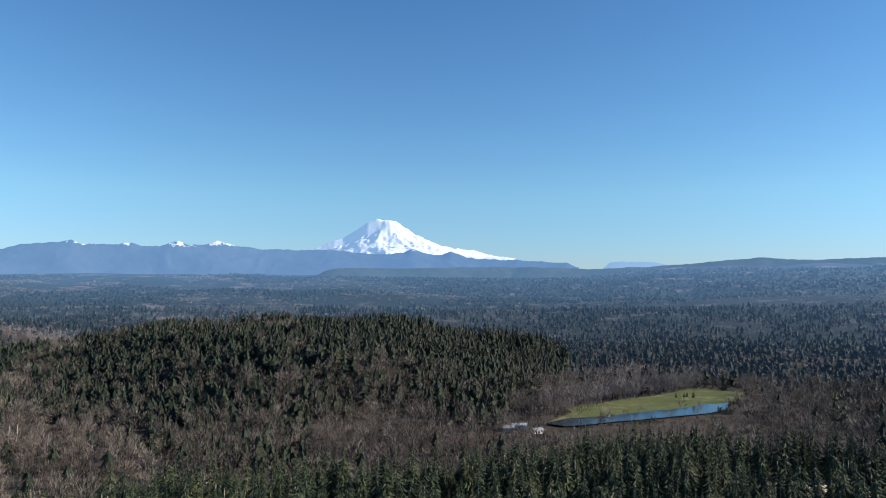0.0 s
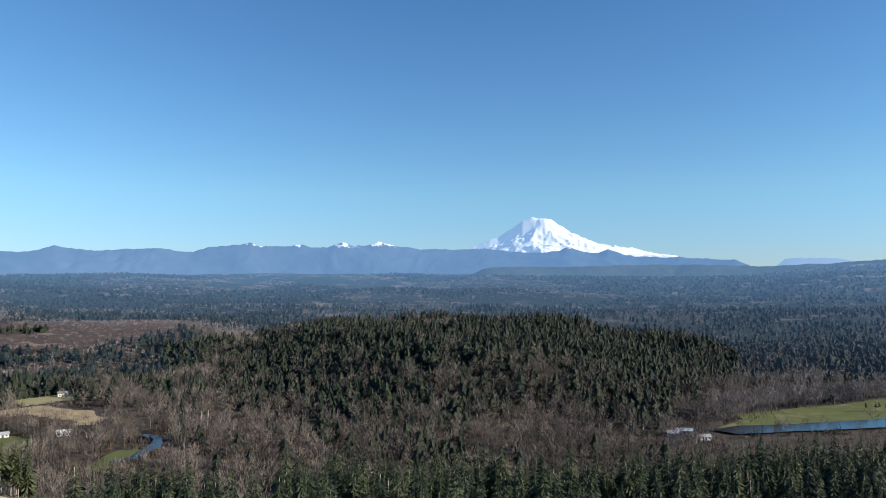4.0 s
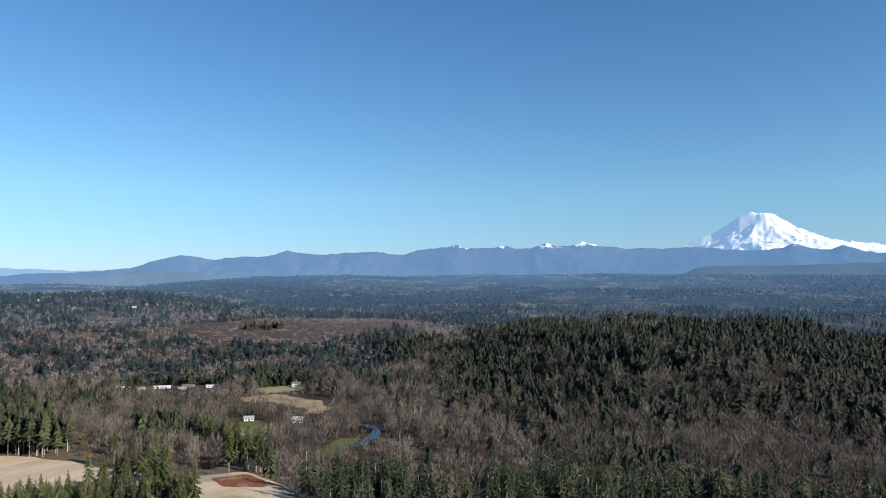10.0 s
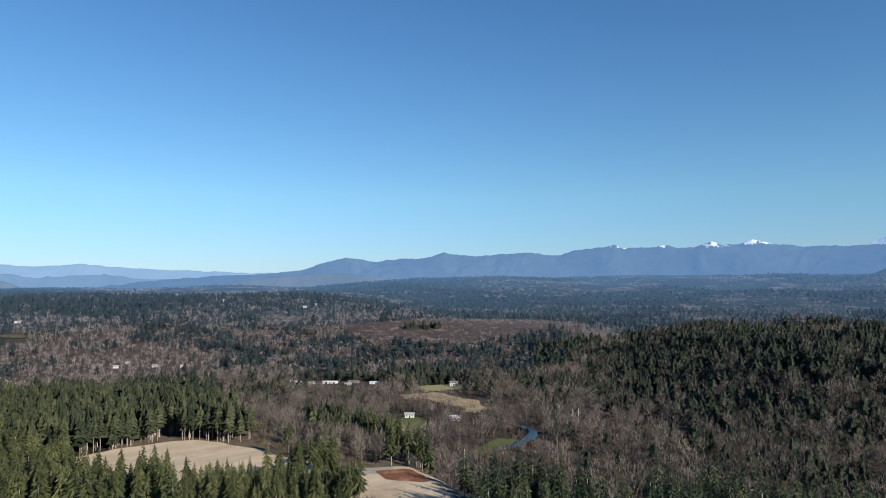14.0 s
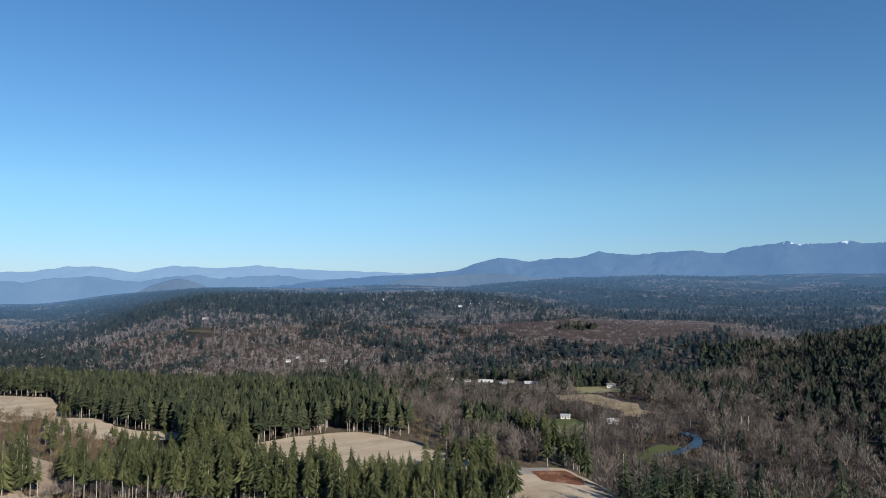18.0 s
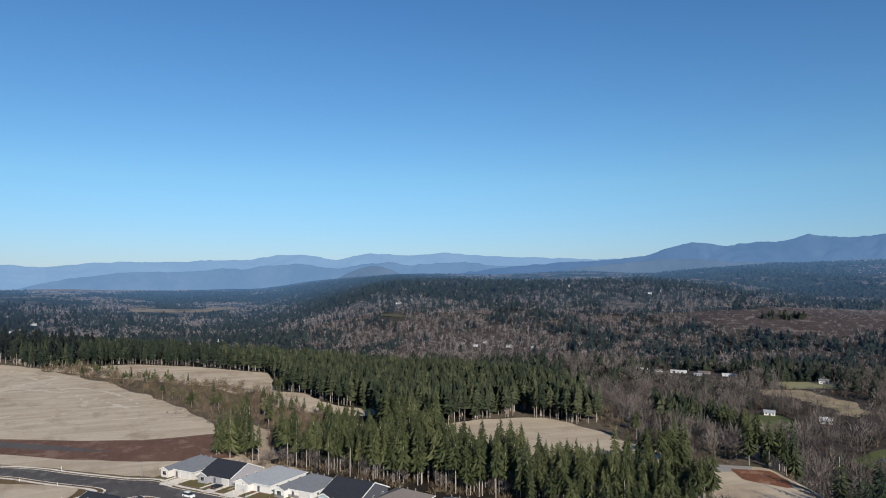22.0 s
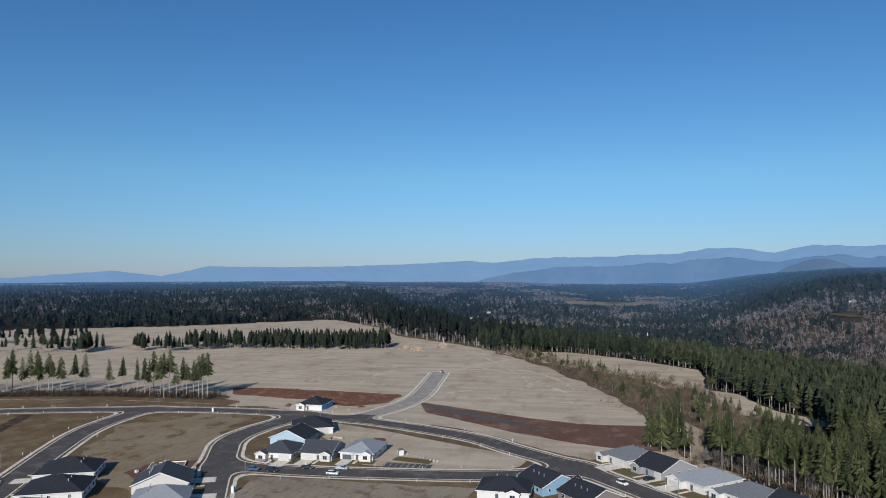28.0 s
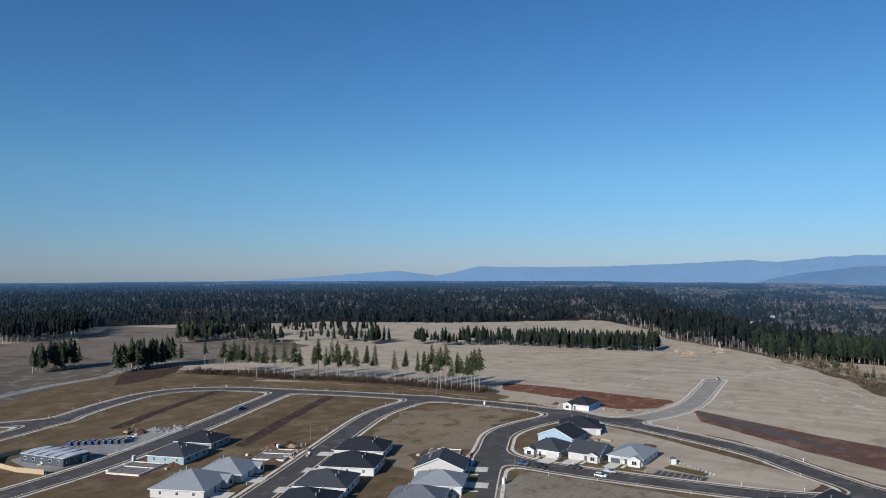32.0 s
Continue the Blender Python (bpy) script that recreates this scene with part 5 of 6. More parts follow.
def tube(p, q, r, sides=6):
    p, q = Vector(p), Vector(q)
    d = (q - p).normalized()
    a = d.orthogonal().normalized()
    b = d.cross(a)
    v, f = [], []
    for e in (p, q):
        for i in range(sides):
            t = i * 6.283185 / sides
            v.append(tuple(e + (a * math.cos(t) + b * math.sin(t)) * r))
    for i in range(sides):
        j = (i + 1) % sides
        f.append((i, j, sides + j, sides + i))
    return v, f + [tuple(range(sides))[::-1], tuple(range(sides, 2 * sides))]


WALL = {
    "white": plain("white_siding", (0.62, 0.60, 0.56), 0.7, vary=0.06, relief=0.2),
    "cream": plain("cream_siding", (0.54, 0.51, 0.46), 0.7, vary=0.08, relief=0.2),
    "sky": plain("pale_blue_siding", (0.34, 0.44, 0.51), 0.7, vary=0.08, relief=0.2),
    "blue": plain("blue_siding", (0.22, 0.36, 0.48), 0.7, vary=0.08, relief=0.2),
    "teal": plain("grey_teal_siding", (0.30, 0.38, 0.40), 0.7, vary=0.08, relief=0.2),
    "grey": plain("grey_siding", (0.30, 0.29, 0.30), 0.7, vary=0.08, relief=0.2),
    "dark": plain("charcoal_siding", (0.075, 0.08, 0.095), 0.7, vary=0.1, relief=0.2),
    "brown": plain("taupe_siding", (0.20, 0.165, 0.155), 0.7, vary=0.1, relief=0.2),
    "wrap": plain("blue_house_wrap", (0.10, 0.42, 0.85), 0.5, vary=0.15),
}
ROOF = {
    "black": plain("black_shingles", (0.022, 0.024, 0.030), 0.9, vary=0.3, scale=0.8, relief=0.4),
    "charcoal": plain("charcoal_shingles", (0.055, 0.058, 0.066), 0.9, vary=0.25, scale=0.8, relief=0.4),
    "grey": plain("grey_shingles", (0.15, 0.155, 0.165), 0.9, vary=0.2, scale=0.8, relief=0.4),
    "pale": plain("pale_grey_shingles", (0.27, 0.28, 0.29), 0.9, vary=0.15, scale=0.8, relief=0.4),
    "brown": plain("brown_shingles", (0.17, 0.145, 0.125), 0.9, vary=0.2, scale=0.8, relief=0.4),
    "metal": plain("pale_metal_roof", (0.62, 0.62, 0.60), 0.5, 0.2, vary=0.1),
}
GARAGE = plain("off_white_garage_door", (0.50, 0.48, 0.45), 0.6, vary=0.06)
TRIM = plain("white_trim", (0.70, 0.69, 0.66), 0.6, vary=0.05)
GLASS, glass_nt, glass_b = shader("window_glass", 0.08, spec=0.6)
glass_b.inputs["Base Color"].default_value = (0.02, 0.025, 0.03, 1)
STONE = plain("grey_stone_skirting", (0.20, 0.18, 0.17), 0.9, vary=0.35, scale=3)
METAL = plain("grey_metal", (0.30, 0.30, 0.31), 0.5, 0.5)
RUBBER = plain("black_rubber", (0.02, 0.02, 0.022), 0.8)
PLYWOOD = plain("raw_plywood", (0.48, 0.36, 0.22), 0.8, vary=0.15)


def roof_shape(kind, x0, x1, y0, y1, h, pitch, over=0.5, thick=0.22):
    """Roof over a rectangle: hip, or gables on the x or the y ends. Returns the shape and the ridge height."""
    a0, a1, b0, b1 = x0 - over, x1 + over, y0 - over, y1 + over
    w, d = a1 - a0, b1 - b0
    z = h - over * pitch
    if kind == "hip":
        r = min(w, d) / 2
        top = z + r * pitch
        ridge = [((a0 + r, (b0 + b1) / 2, top), (a1 - r, (b0 + b1) / 2, top)) if w >= d else (((a0 + a1) / 2, b0 + r, top), ((a0 + a1) / 2, b1 - r, top))][0]
    elif kind == "x":
        top = z + d / 2 * pitch
        ridge = ((a0, (b0 + b1) / 2, top), (a1, (b0 + b1) / 2, top))
    else:
        top = z + w / 2 * pitch
        ridge = (((a0 + a1) / 2, b0, top), ((a0 + a1) / 2, b1, top))
    e = [(a0, b0, z), (a1, b0, z), (a1, b1, z), (a0, b1, z)]
    if kind == "hip":
        return hull(e + [(p[0], p[1], p[2] + thick) for p in e] + [(p[0], p[1], p[2] + thick) for p in ridge]), top
    v, f = [], []
    lo, hi = ridge
    for side in ((e[0], e[1]) if kind == "x" else (e[0], e[3]), (e[3], e[2]) if kind == "x" else (e[1], e[2])):
        q = [side[0], side[1], hi, lo]
        n = len(v)
        v += q + [(p[0], p[1], p[2] + thick) for p in q]
        f += [(n, n + 1, n + 2, n + 3), (n + 7, n + 6, n + 5, n + 4)] + [(n + i, n + (i + 1) % 4, n + 4 + (i + 1) % 4, n + 4 + i) for i in range(4)]
    return (v, f), top


def rake_boards(kind, x0, x1, y0, y1, h, pitch, over=0.5):
    """White boards on gable edges, or along hip eaves."""
    a0, a1, b0, b1 = x0 - over, x1 + over, y0 - over, y1 + over
    z, t = h - over * pitch, 0.07
    out = []
    if kind == "hip":
        return [box(a0 - t, a1 + t, b0 - t, b0, z - 0.05, z + 0.2), box(a0 - t, a1 + t, b1, b1 + t, z - 0.05, z + 0.2),
                box(a0 - t, a0, b0, b1, z - 0.05, z + 0.2), box(a1, a1 + t, b0, b1, z - 0.05, z + 0.2)]
    if kind == "y":
        m, top = (a0 + a1) / 2, z + (a1 - a0) / 2 * pitch
        for yy in (b0 - t, b1):
            for xa in (a0, a1):
                q = [(xa, yy, z - 0.08), (m, yy, top - 0.08), (m, yy, top + 0.24), (xa, yy, z + 0.24)]
                out.append((q + [(p[0], p[1] + t, p[2]) for p in q], [(0, 1, 2, 3), (7, 6, 5, 4), (0, 1, 5, 4), (1, 2, 6, 5), (2, 3, 7, 6), (3, 0, 4, 7)]))
    else:
        m, top = (b0 + b1) / 2, z + (b1 - b0) / 2 * pitch
        for xx in (a0 - t, a1):
            for ya in (b0, b1):
                q = [(xx, ya, z - 0.08), (xx, m, top - 0.08), (xx, m, top + 0.24), (xx, ya, z + 0.24)]
                out.append((q + [(p[0] + t, p[1], p[2]) for p in q], [(0, 1, 2, 3), (7, 6, 5, 4), (0, 1, 5, 4), (1, 2, 6, 5), (2, 3, 7, 6), (3, 0, 4, 7)]))
    return out


def wall_shape(kind, x0, x1, y0, y1, h, pitch):
    s = [box(x0, x1, y0, y1, -0.3, h)]
    if kind == "y":
        m, top = (x0 + x1) / 2, h + (x1 - x0) / 2 * pitch
        s.append(([(x0, y0, h), (x1, y0, h), (m, y0, top), (x0, y1, h), (x1, y1, h), (m, y1, top)], [(0, 1, 2), (5, 4, 3)]))
    if kind == "x":
        m, top = (y0 + y1) / 2, h + (y1 - y0) / 2 * pitch
        s.append(([(x0, y0, h), (x0, y1, h), (x0, m, top), (x1, y0, h), (x1, y1, h), (x1, m, top)], [(2, 1, 0), (3, 4, 5)]))
    return join(*s)


def window(parent, x, y, z, w, h, face):
    """A window on a wall: face 'f' front, 'b' back, 'l' and 'r' the sides."""
    fr, pn = 0.05, 0.09
    if face in "fb":
        s = -1 if face == "f" else 1
        lo, hi = sorted((y, y + s * fr))
        frame_ob = part("window", box(x - w / 2 - 0.1, x + w / 2 + 0.1, lo, hi, z - 0.1, z + h + 0.1), TRIM, parent)
        lo, hi = sorted((y, y + s * pn))
        panes = [box(x - w / 2, x - 0.04, lo, hi, z, z + h), box(x + 0.04, x + w / 2, lo, hi, z, z + h)]
    else:
        s = -1 if face == "l" else 1
        lo, hi = sorted((x, x + s * fr))
        frame_ob = part("window", box(lo, hi, y - w / 2 - 0.1, y + w / 2 + 0.1, z - 0.1, z + h + 0.1), TRIM, parent)
        lo, hi = sorted((x, x + s * pn))
        panes = [box(lo, hi, y - w / 2, y - 0.04, z, z + h), box(lo, hi, y + 0.04, y + w / 2, z, z + h)]
    for p in panes:
        part("pane", p, GLASS, frame_ob)


def house(x, y, turn, w, d, kind, wall, roof, label, wing=None, garage=None, door=0.0, pitch=0.42, h=3.0, side=None, stone=False, porch=False, group="estate houses", side_wall=None, open_garage=False):
    """A one-storey house; its front looks along local -y. wing, garage: (from, to) along the front; the wing stands out and has a gable of its own."""
    ob = thing("house", pose(x, y, 0, 0, 0, turn), label, "house", group)
    x0, x1 = -w / 2, w / 2
    part("wall", wall_shape(kind, x0, x1, 0, d, h, pitch), WALL[wall], ob)
    shape, top = roof_shape(kind, x0, x1, 0, d, h, pitch)
    rf = part("roof", shape, ROOF[roof], ob)
    for board in rake_boards(kind, x0, x1, 0, d, h, pitch):
        part("fascia", board, TRIM, ob, "white roof edge board")
    for k in range(3):
        part("roof_vent", box(x0 + w * (0.3 + 0.2 * k), x0 + w * (0.3 + 0.2 * k) + 0.3, d * 0.72, d * 0.72 + 0.3, top - d * 0.3 * pitch, top - d * 0.05 * pitch if kind != "y" else top - 0.6), METAL, rf) if kind != "y" else None
    if side_wall:
        part("side_wall", box(x1, x1 + 0.04, 0.1, d - 0.1, 0, h - 0.2), WALL[side_wall], ob, "blue house-wrapped side wall")
    if stone:
        part("stone_base", box(x0 - 0.05, x1 + 0.05, -0.08, 0.0, -0.2, 1.0), STONE, ob, "grey stone skirting")
    front = 0.0
    if wing:
        a, b = wing[0], wing[1]
        out = wing[2] if len(wing) > 2 else 2.2
        p2 = 0.42
        wg = part("wing", wall_shape("y", a, b, -out, 3.0, h - 0.1, p2), WALL[wing[3] if len(wing) > 3 else wall], ob)
        s2, t2 = roof_shape("y", a, b, -out, 4.2, h - 0.1, p2, 0.4, 0.2)
        part("wing_roof", s2, ROOF[roof], ob)
        for board in rake_boards("y", a, b, -out, 4.2, h - 0.1, p2, 0.4):
            part("wing_fascia", board, TRIM, ob, "white gable board")
        if not (garage and garage[0] >= a and garage[1] <= b):
            window(ob, (a + b) / 2, -out, 0.9, min(1.7, (b - a) * 0.45), 1.4, "f")
        if stone:
            part("stone_base", box(a - 0.05, b + 0.05, -out - 0.08, -out, -0.2, 1.0), STONE, ob, "grey stone skirting")
    if garage:
        a, b = garage[0], garage[1]
        gy = -(wing[2] if len(wing) > 2 else 2.2) if wing and a >= wing[0] and b <= wing[1] else 0.0
        part("garage_trim", box(a - 0.15, b + 0.15, gy - 0.05, gy, -0.1, 2.45), TRIM, ob)
        if open_garage:
            # Thin charcoal panel stands in for the shade inside; no opening is cut.
            part("garage_recess", box(a, b, gy - 0.06, gy - 0.052, 0, 2.3), WALL["dark"], ob, "dark flat panel painted as the shaded inside of the open garage")
            gd = part("garage_door", box(a, b, gy - 0.2, gy - 0.06, 2.05, 2.35), GARAGE, ob, "rolled-up garage door")
            garage = None
    if garage:
        gd = part("garage_door", box(a, b, gy - 0.09, gy - 0.01, 0, 2.3), GARAGE, ob, "off-white panelled garage door")
        for k in range(1, 4):
            part("groove", box(a, b, gy - 0.094, gy - 0.088, k * 0.575 - 0.02, k * 0.575 + 0.02), METAL, gd)
    part("front_door", box(door - 0.5, door + 0.5, -0.08, 0, 0, 2.1), WALL["dark"], ob, "dark front door")
    if porch:
        for px in (door - 1.6, door + 1.6):
            part("porch_post", box(px - 0.1, px + 0.1, -1.7, -1.5, 0, h - 0.25), TRIM, ob)
        part("porch_roof", box(door - 2.0, door + 2.0, -1.9, 0.0, h - 0.3, h - 0.1), TRIM, ob)
    # windows on the plain sides
    for face in (side or "lrb"):
        n = 3
        for k in range(n):
            u = (k + 0.6) / (n + 0.2)
            if face == "b":
                window(ob, x0 + w * u, d, 1.0, 1.2, 1.3, "b")
            else:
                window(ob, x0 if face == "l" else x1, d * u, 1.2, 0.8, 1.0, face)
    return ob


def quad_sheet(name, label, category, cx, cy, turn, x0, x1, y0, y1, mat, z):
    ob = new(name)
    me = bpy.data.meshes.new(name)
    v, f = box(x0, x1, y0, y1, -0.1, 0.0)
    me.from_pydata(v, [], f)
    me.materials.append(mat)
    ob2 = bpy.data.objects.new(name, me)
    bpy.data.objects.remove(ob)
    scene.collection.objects.link(ob2)
    ob2.matrix_world = pose(cx, cy, z, 0, 0, turn)
    return tagged(ob2, label, category, kind="structure")


def yard(x, y, turn, w, drive, reach=9.5):
    """Driveway and lawns in front of a house."""
    quad_sheet("driveway", "pale concrete driveway", "driveway", x, y, turn, drive[0], drive[1], -reach, -0.02, CONCRETE, 0.13)
    quad_sheet("path", "pale concrete garden path", "path", x, y, turn, drive[2], drive[2] + 1.1, -reach + 3, -0.02, CONCRETE, 0.125)
    quad_sheet("lawn", "green and brown front lawn", "lawn", x, y, turn, -w / 2 - 1.5, w / 2 + 1.5, -reach + 3.2, 1, LAWN, 0.085)
    at = pose(x, y, 0, 0, 0, turn) @ Vector((0, -reach + 0.4, 0))
    if street_field(np.array([at.x]), np.array([at.y]))[0] > 0.6:
        quad_sheet("lawn_strip", "green verge strip", "lawn", x, y, turn, -w / 2, w / 2, -reach - 0.3, -reach + 1.2, LAWN, 0.105)


# row along the wood
R = 40
house(-283, 5, R, 14.5, 17, "hip", "cream", "grey", "cream one-storey house with grey hip roof and white gables", wing=(-7.2, -3.4, 2.4), garage=(0.6, 5.4), door=-1.5)
house(-270, 17, R, 14.5, 16, "x", "grey", "black", "grey one-storey house with black roof and white trim", wing=(-7.0, -2.5, 1.8), garage=(3.2, 6.4), door=-0.5)
house(-256, 29, R, 14.5, 19, "hip", "white", "pale", "white one-storey house with pale grey hip roof", wing=(-7.0, -0.8, 2.2), garage=(-6.4, -1.6), door=2.0)
house(-243, 41, R, 14.5, 16, "hip", "white", "grey", "white one-storey house with grey hip roof and stone base", wing=(-7.0, -3.0, 2.4), garage=(1.6, 6.4), door=-1.0, stone=True)
house(-229, 53, R, 15, 17, "x", "dark", "black", "navy house with black roof and white gable trim", wing=(-7.4, -2.6, 1.8, "teal"), garage=(-7.0, -3.2), door=-0.6)
house(-215, 65, R, 15, 16, "hip", "cream", "brown", "cream house with brown hip roof at the wood's edge", garage=(1.0, 6.0), door=-2.0)
house(-201, 78, R, 14.5, 15, "hip", "grey", "grey", "grey house with grey hip roof at the wood's edge", garage=(1.0, 6.0), door=-2.0)
for px, py, dr in ((-283, 5, (0, 6, -2)), (-270, 17, (2.8, 6.8, -1)), (-256, 29, (-7, -1, 1.5)), (-243, 41, (1, 7, -1.5)), (-229, 53, (-7.4, -2.6, -1)), (-215, 65, (0.5, 6.5, -2.5)), (-201, 78, (0.5, 6.5, -2.5))):
    yard(px, py, R, 14.5, dr)
# across the street
house(-253, -12, 220, 15, 15, "x", "blue", "black", "blue house with black roof and white gable trim", wing=(-7, -2.5, 2.0, "sky"), garage=(1, 6), door=-1)
house(-240, 2, 220, 15, 14, "x", "brown", "black", "taupe house with black roof and white trim", garage=(1, 6), door=-1)
house(-231, -31, 90, 17, 14, "hip", "white", "black", "white house with black hip roof and small front gable", wing=(1, 5.5, 1.5), door=-2)
# three show houses and their neighbours
house(-260.5, -125.5, 90, 14, 16, "hip", "white", "charcoal", "white house with charcoal hip roof and stone base", wing=(-7, -2.8, 2.4), garage=(1.6, 6.2), door=-1.2, stone=True)
house(-264, -109.5, 90, 13, 15, "x", "cream", "charcoal", "cream house with charcoal roof and broad garage door", wing=(2.2, 6.2, 1.4), garage=(-5.8, -1.0), door=0.8)
house(-267.5, -94, 90, 13.5, 19, "hip", "white", "pale", "white house with pale grey hip roof, front gable and open garage", wing=(2.0, 6.4, 1.8), garage=(-5.8, -1.6), door=0.3, pitch=0.4, open_garage=True, porch=True)
house(-284, -131, 90, 16, 15, "y", "sky", "black", "pale blue house with black gable roof", door=-4, side="lr")
house(-305, -128, 115, 18, 18, "hip", "white", "black", "unfinished house with black hip roof", door=-3, garage=(2, 7))
house(-357, -152, 90, 14, 16, "hip", "white", "black", "white house under construction, one side in blue wrap", wing=(-6.8, -2.2, 1.8), door=-1, side_wall="wrap")
for px, py, w, dr in ((-260.5, -125.5, 14, (1.2, 6.6, -2)), (-264, -109.5, 13, (-6.2, -0.6, 0.4)), (-267.5, -94, 13.5, (-6, -1.4, 0))):
    yard(px, py, 90, w, dr, 8)
# houses between the western streets
D = 25
house(-222, -199, D, 17, 20, "hip", "white", "black", "white-trimmed house with black hip roof", garage=(2, 7), door=-2)
house(-201.5, -187, D, 17, 20, "hip", "white", "black", "white house with black hip roof beside bare soil", garage=(2, 7), door=-2)
house(-179, -178, D, 17, 18, "hip", "white", "charcoal", "white house with charcoal hip roof", garage=(2, 7), door=-2)
house(-160, -169, D, 17, 18, "hip", "white", "black", "house with black hip roof on the plot's edge", garage=(2, 7), door=-2)
house(-225, -140, 205, 15, 18, "x", "cream", "charcoal", "cream gabled house with charcoal roof", garage=(2, 7), door=-2, side="lrb")
house(-208, -130, 205, 15, 17, "hip", "white", "pale", "white house with pale grey hip roof", garage=(2, 7), door=-2)
house(-190, -126, 205, 15, 17, "hip", "grey", "grey", "grey house with grey hip roof", garage=(2, 7), door=-2)
house(-195, -264, 20, 15, 17, "hip", "grey", "black", "grey house with black hip roof by the street", garage=(2, 7), door=-2)
house(-176, -254, 20, 17, 16, "hip", "teal", "charcoal", "grey-blue house with charcoal hip roof", garage=(2, 7), door=-2)
house(-178, -203, 205, 17, 17, "hip", "white", "pale", "white house with pale grey hip roof and white gable", wing=(3, 7, 2), door=-2)
house(-160, -199, 205, 20, 19, "hip", "cream", "pale", "cream house with broad pale grey hip roof", wing=(3, 8, 2), door=-2)
for px, py in ((-222, -199), (-201.5, -187), (-179, -178)):
    yard(px, py, D, 16, (1.5, 7.5, -3), 8)
for px, py in ((-225, -140), (-208, -130), (-190, -126)):
    yard(px, py, 205, 15, (1.5, 7.5, -3), 8)
for px, py in ((-178, -203), (-160, -199)):
    yard(px, py, 205, 16, (-7.5, -1.5, 0), 7)


# ---- tall firs that stand free ----
rs2 = np.random.RandomState(5)
FIRS = []
for k in range(8):
    bare = (0.52, 0.44, 0.56, 0.47, 0.54, 0.41, 0.08, 0.12)[k]
    v, f = conifer_shape(rs2, 190 if k < 6 else 300, 26, bare, (3.7, 4.0, 3.4, 4.3, 3.7, 3.9, 4.4, 4.2)[k], 0.42, (0.62, 0.55, 0.6, 0.7, 0.5, 0.6, 0.85, 0.8)[k], 0.42, 0.5)
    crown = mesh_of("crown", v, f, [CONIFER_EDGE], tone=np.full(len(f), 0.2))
    v, f = pole_shape(24.5, 0.30, 0.08, 6, 0.1)
    FIRS.append((crown, mesh_of("trunk", v, f, [BARK])))


def fir(x, y, scale, turn, label, group, low=False):
    ob = thing("fir_tree", Matrix.LocRotScale((x, y, float(land(x, y))), Euler((0, 0, turn)), (scale * 0.95, scale * 0.95, scale)), label, "tree", group)
    crown, trunk = FIRS[rs2.randint(0, 6) if not low else rs2.randint(6, 8)]
    for n, me in (("trunk", trunk), ("crown", crown)):
        c = new(n, me)
        c.parent = ob
    return ob


ROW_A = [(-363, -350), (-367, -350), (-365, -341), (-369, -339), (-368, -333), (-367, -330), (-368, -325), (-370, -324), (-371, -319), (-371, -309), (-376, -306), (-374, -288), (-376, -280), (-381, -274), (-377, -266), (-376, -262), (-380, -262), (-375, -254), (-374, -251), (-378, -250), (-376, -244), (-378, -241), (-377, -238), (-378, -234), (-377, -230), (-376, -227), (-378, -225)]
ROW_B = [(-368, -475), (-345, -423), (-342, -413), (-349, -417), (-343, -405), (-347, -404), (-347, -399), (-343, -386), (-348, -383), (-350, -376), (-354, -370), (-352, -358), (-356, -357)]
for x, y in ROW_A + ROW_B:
    fir(x, y, rs2.uniform(0.78, 1.08), rs2.uniform(0, 6.28), "tall fir with a bare lower trunk in a row", "row of firs")
for k in range(16):
    fir(-312 + rs2.uniform(-9, 7), 25 + rs2.uniform(-5, 9), rs2.uniform(0.6, 0.85), rs2.uniform(0, 6.28), "dense young fir beside bare soil", "firs by the soil strip", True)
# front of the wood behind the houses
EDGE = [(-296, 34), (-276, 52), (-250, 78), (-232, 98), (-200, 128), (-172, 158)]
for (ax, ay), (bx, by) in zip(EDGE, EDGE[1:]):
    L = math.hypot(bx - ax, by - ay)
    for k in range(int(L / 1.5)):
        u, w = rs2.uniform(0, 1), rs2.uniform(-3, 14)
        x, y = ax + (bx - ax) * u - (by - ay) / L * w, ay + (by - ay) * u + (bx - ax) / L * w
        fir(x, y, rs2.uniform(0.58, 0.76), rs2.uniform(0, 6.28), "slim fir with a long bare trunk at the wood's edge", "firs at the wood's edge")


# ---- vehicles ----
PAINT = {n: plain(n + "_car_paint", c, 0.3, 0.0, 0.04, spec=0.5) for n, c in (("white", (0.75, 0.75, 0.74)), ("black", (0.015, 0.015, 0.017)), ("blue", (0.05, 0.10, 0.18)),
                                                                         ("silver", (0.42, 0.43, 0.45)), ("ochre", (0.36, 0.26, 0.09)))}
LAMP_GLASS = plain("lamp_glass", (0.65, 0.65, 0.62), 0.2)
TAIL = plain("red_tail_lamp", (0.35, 0.02, 0.02), 0.3)


def ring(cx, z, w, l0, l1, bevel):
    return [(l0, -w + bevel, z), (l0 + bevel, -w, z), (l1 - bevel, -w, z), (l1, -w + bevel, z), (l1, w - bevel, z), (l1 - bevel, w, z), (l0 + bevel, w, z), (l0, w - bevel, z)]


